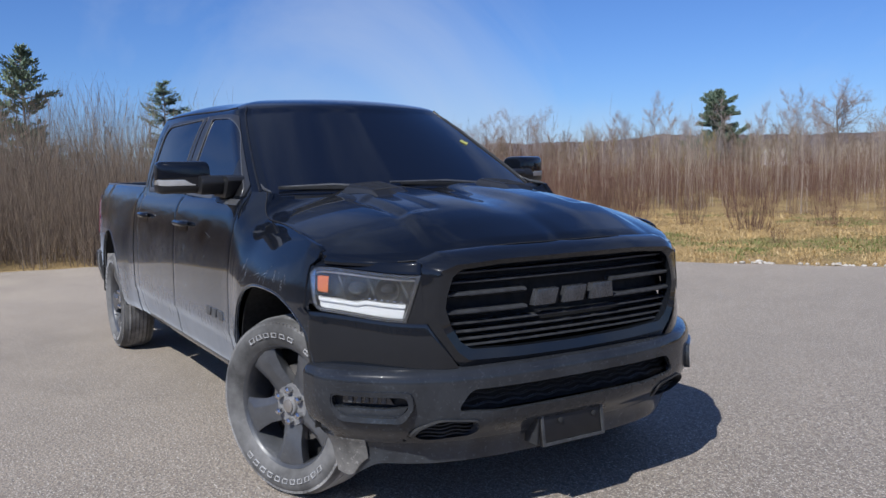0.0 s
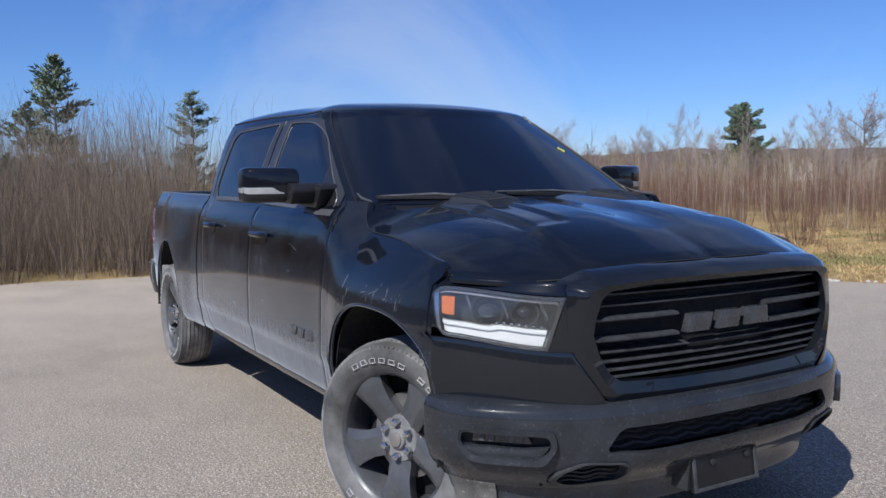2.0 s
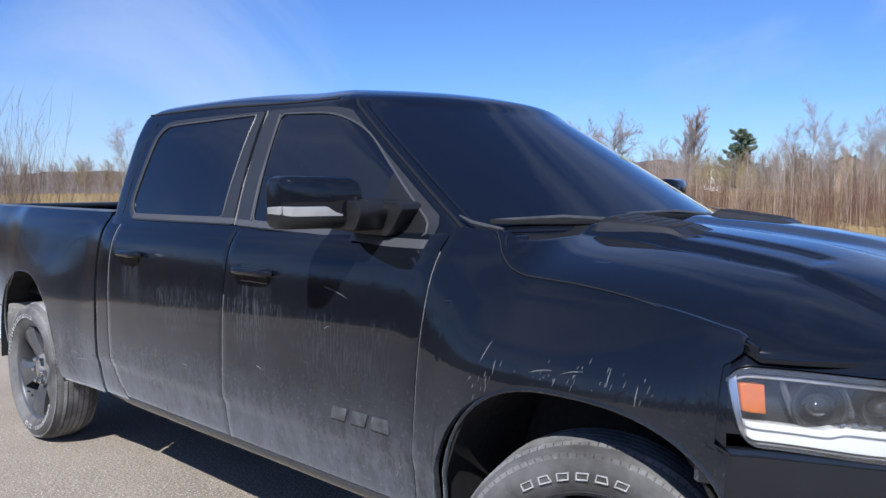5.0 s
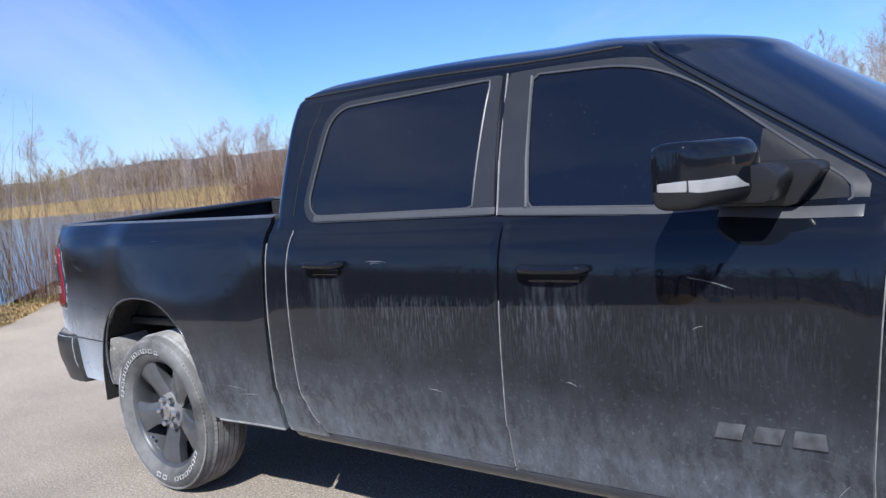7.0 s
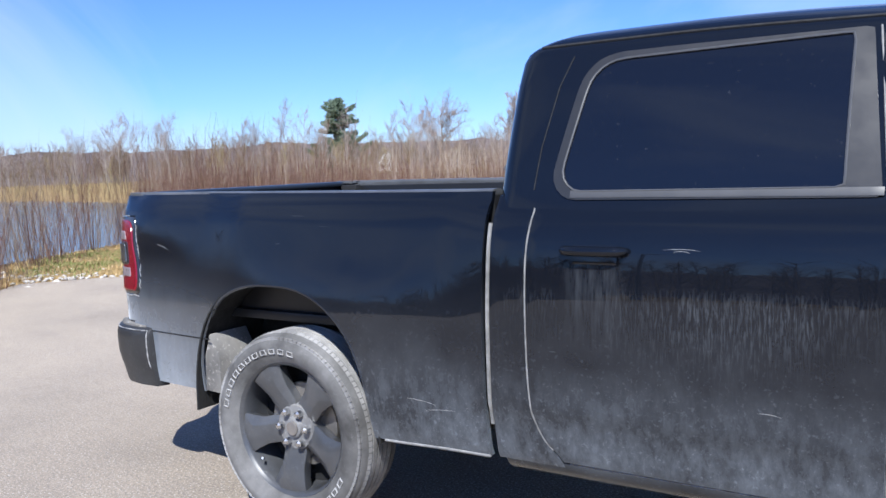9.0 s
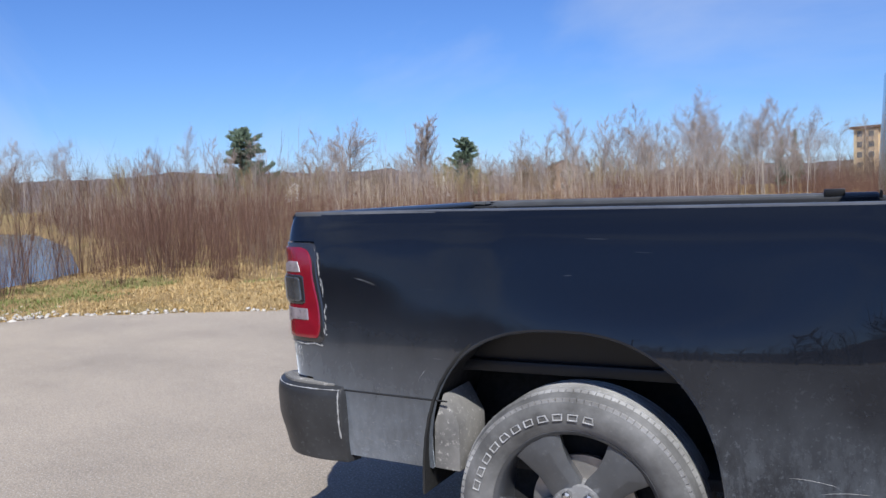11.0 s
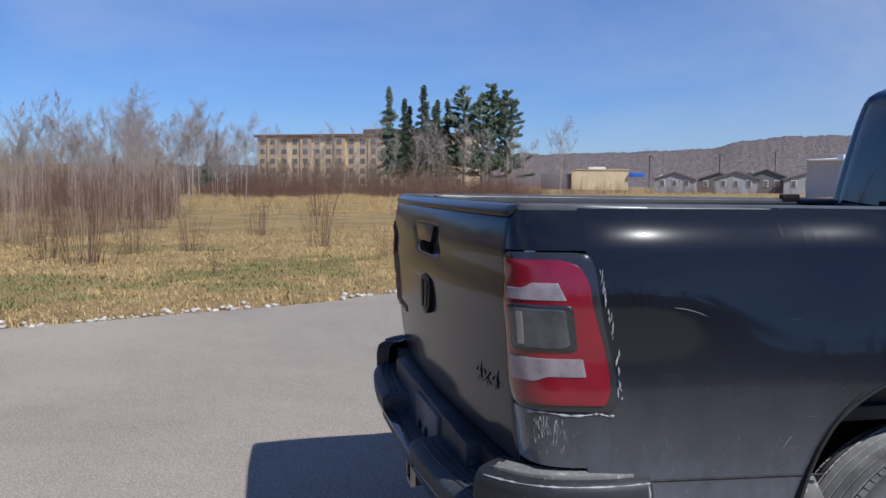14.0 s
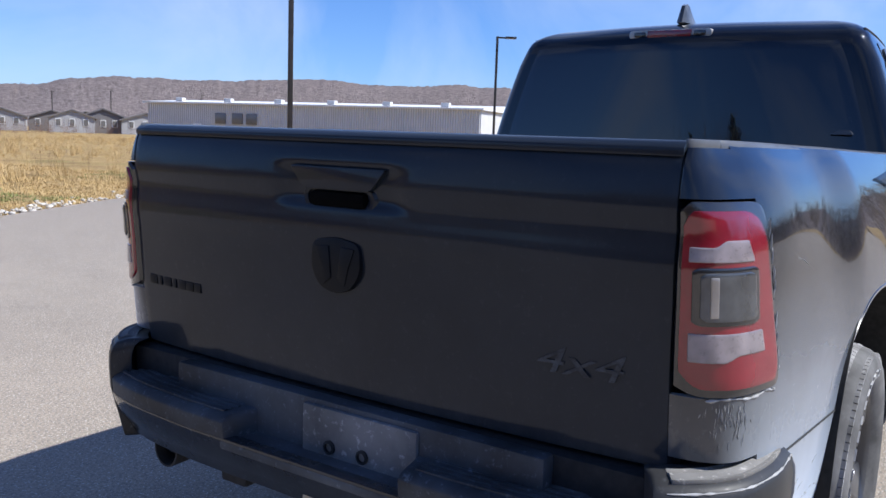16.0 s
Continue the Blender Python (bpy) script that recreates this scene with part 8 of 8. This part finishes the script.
house(-152.5, 196.5, radians(38), 6, 9, 4.6, 1.2, WHITE, "white gabled house behind bare trees")
house(-137.5, 207.5, radians(35), 9, 8, 5.0, 1.6, simple("stone_wall", (0.42, 0.37, 0.30), 0.9), "stone house with a grey gable roof")
house(-115.5, 220, radians(30), 4.5, 6, 5.4, 1.2, WHITE, "narrow white house half hidden by brush")
house(-69.5, 186.5, radians(20), 8.5, 8, 6.0, 1.8, simple("tan_siding", (0.36, 0.26, 0.19), 0.9), "tan gabled house behind birches")
for x, y, w in ((92.4, 171.7, 9), (98.5, 168.0, 8)):
    house(x, y, radians(-32), w, 7, 2.9, 1.3, SHINGLE, "low grey building with shingled roof")

PALE = simple("pale_siding", (0.34, 0.34, 0.35), 0.8, 0, 0.1, 0.6)
for x, y, w, h, mt in ((84.0, 150.0, 8, 2.9, PALE), (90.5, 149.0, 7, 3.4, SHINGLE), (95.0, 143.5, 9, 2.8, PALE), (76.0, 160.0, 8, 2.8, PALE)):
    house(x, y, radians(-32), w, 6, h, 1.2, mt, "low pale building far across the field")


def lamp_post(x, y, h, turn, label):
    e = tagged(new("street_lamp"), label, "street lamp", "lot lamps")
    e.matrix_basis = Matrix.Translation((x, y, 0)) @ Matrix.Rotation(turn, 4, "Z")
    b = lathe([(0.28, 0.0), (0.28, 0.55), (0.25, 0.58)], 24)
    bmesh.ops.transform(b, verts=b.verts, matrix=Matrix.Rotation(radians(90), 4, "X"))
    part("base", b, CONCRETE, e, "round concrete base")
    part("base_plate", box(-0.16, 0.16, -0.16, 0.16, 0.56, 0.60, 0.005), POLE, e)
    part("pole", box(-0.062, 0.062, -0.062, 0.062, 0.58, h, 0.012), POLE, e, "square dark bronze pole")
    part("arm", box(0.0, 0.55, -0.03, 0.03, h - 0.10, h - 0.02, 0.008), POLE, e)
    hd = part("lamp_head", box(0.42, 0.98, -0.16, 0.16, h - 0.10, h + 0.0, 0.025), POLE, e, "flat rectangular lamp head")
    part("lens", box(0.50, 0.92, -0.12, 0.12, h - 0.112, h - 0.098, 0.003), WHITE_LENS, hd)
    return e


lamp_post(9.0, 14.0, 8.2, radians(-40), "dark bronze parking lot lamp post on concrete base")
lamp_post(32.0, 21.8, 6.7, radians(-55), "dark bronze lamp post across the lot")
for x, y, h in ((83, 176.7, 8.0), (106.2, 163.1, 9.1), (98, 172, 8.6), (120, 150, 9.0), (-13.5, -32, 7.5)):
    lamp_post(x, y, h, radians(20), "distant parking lot lamp post")
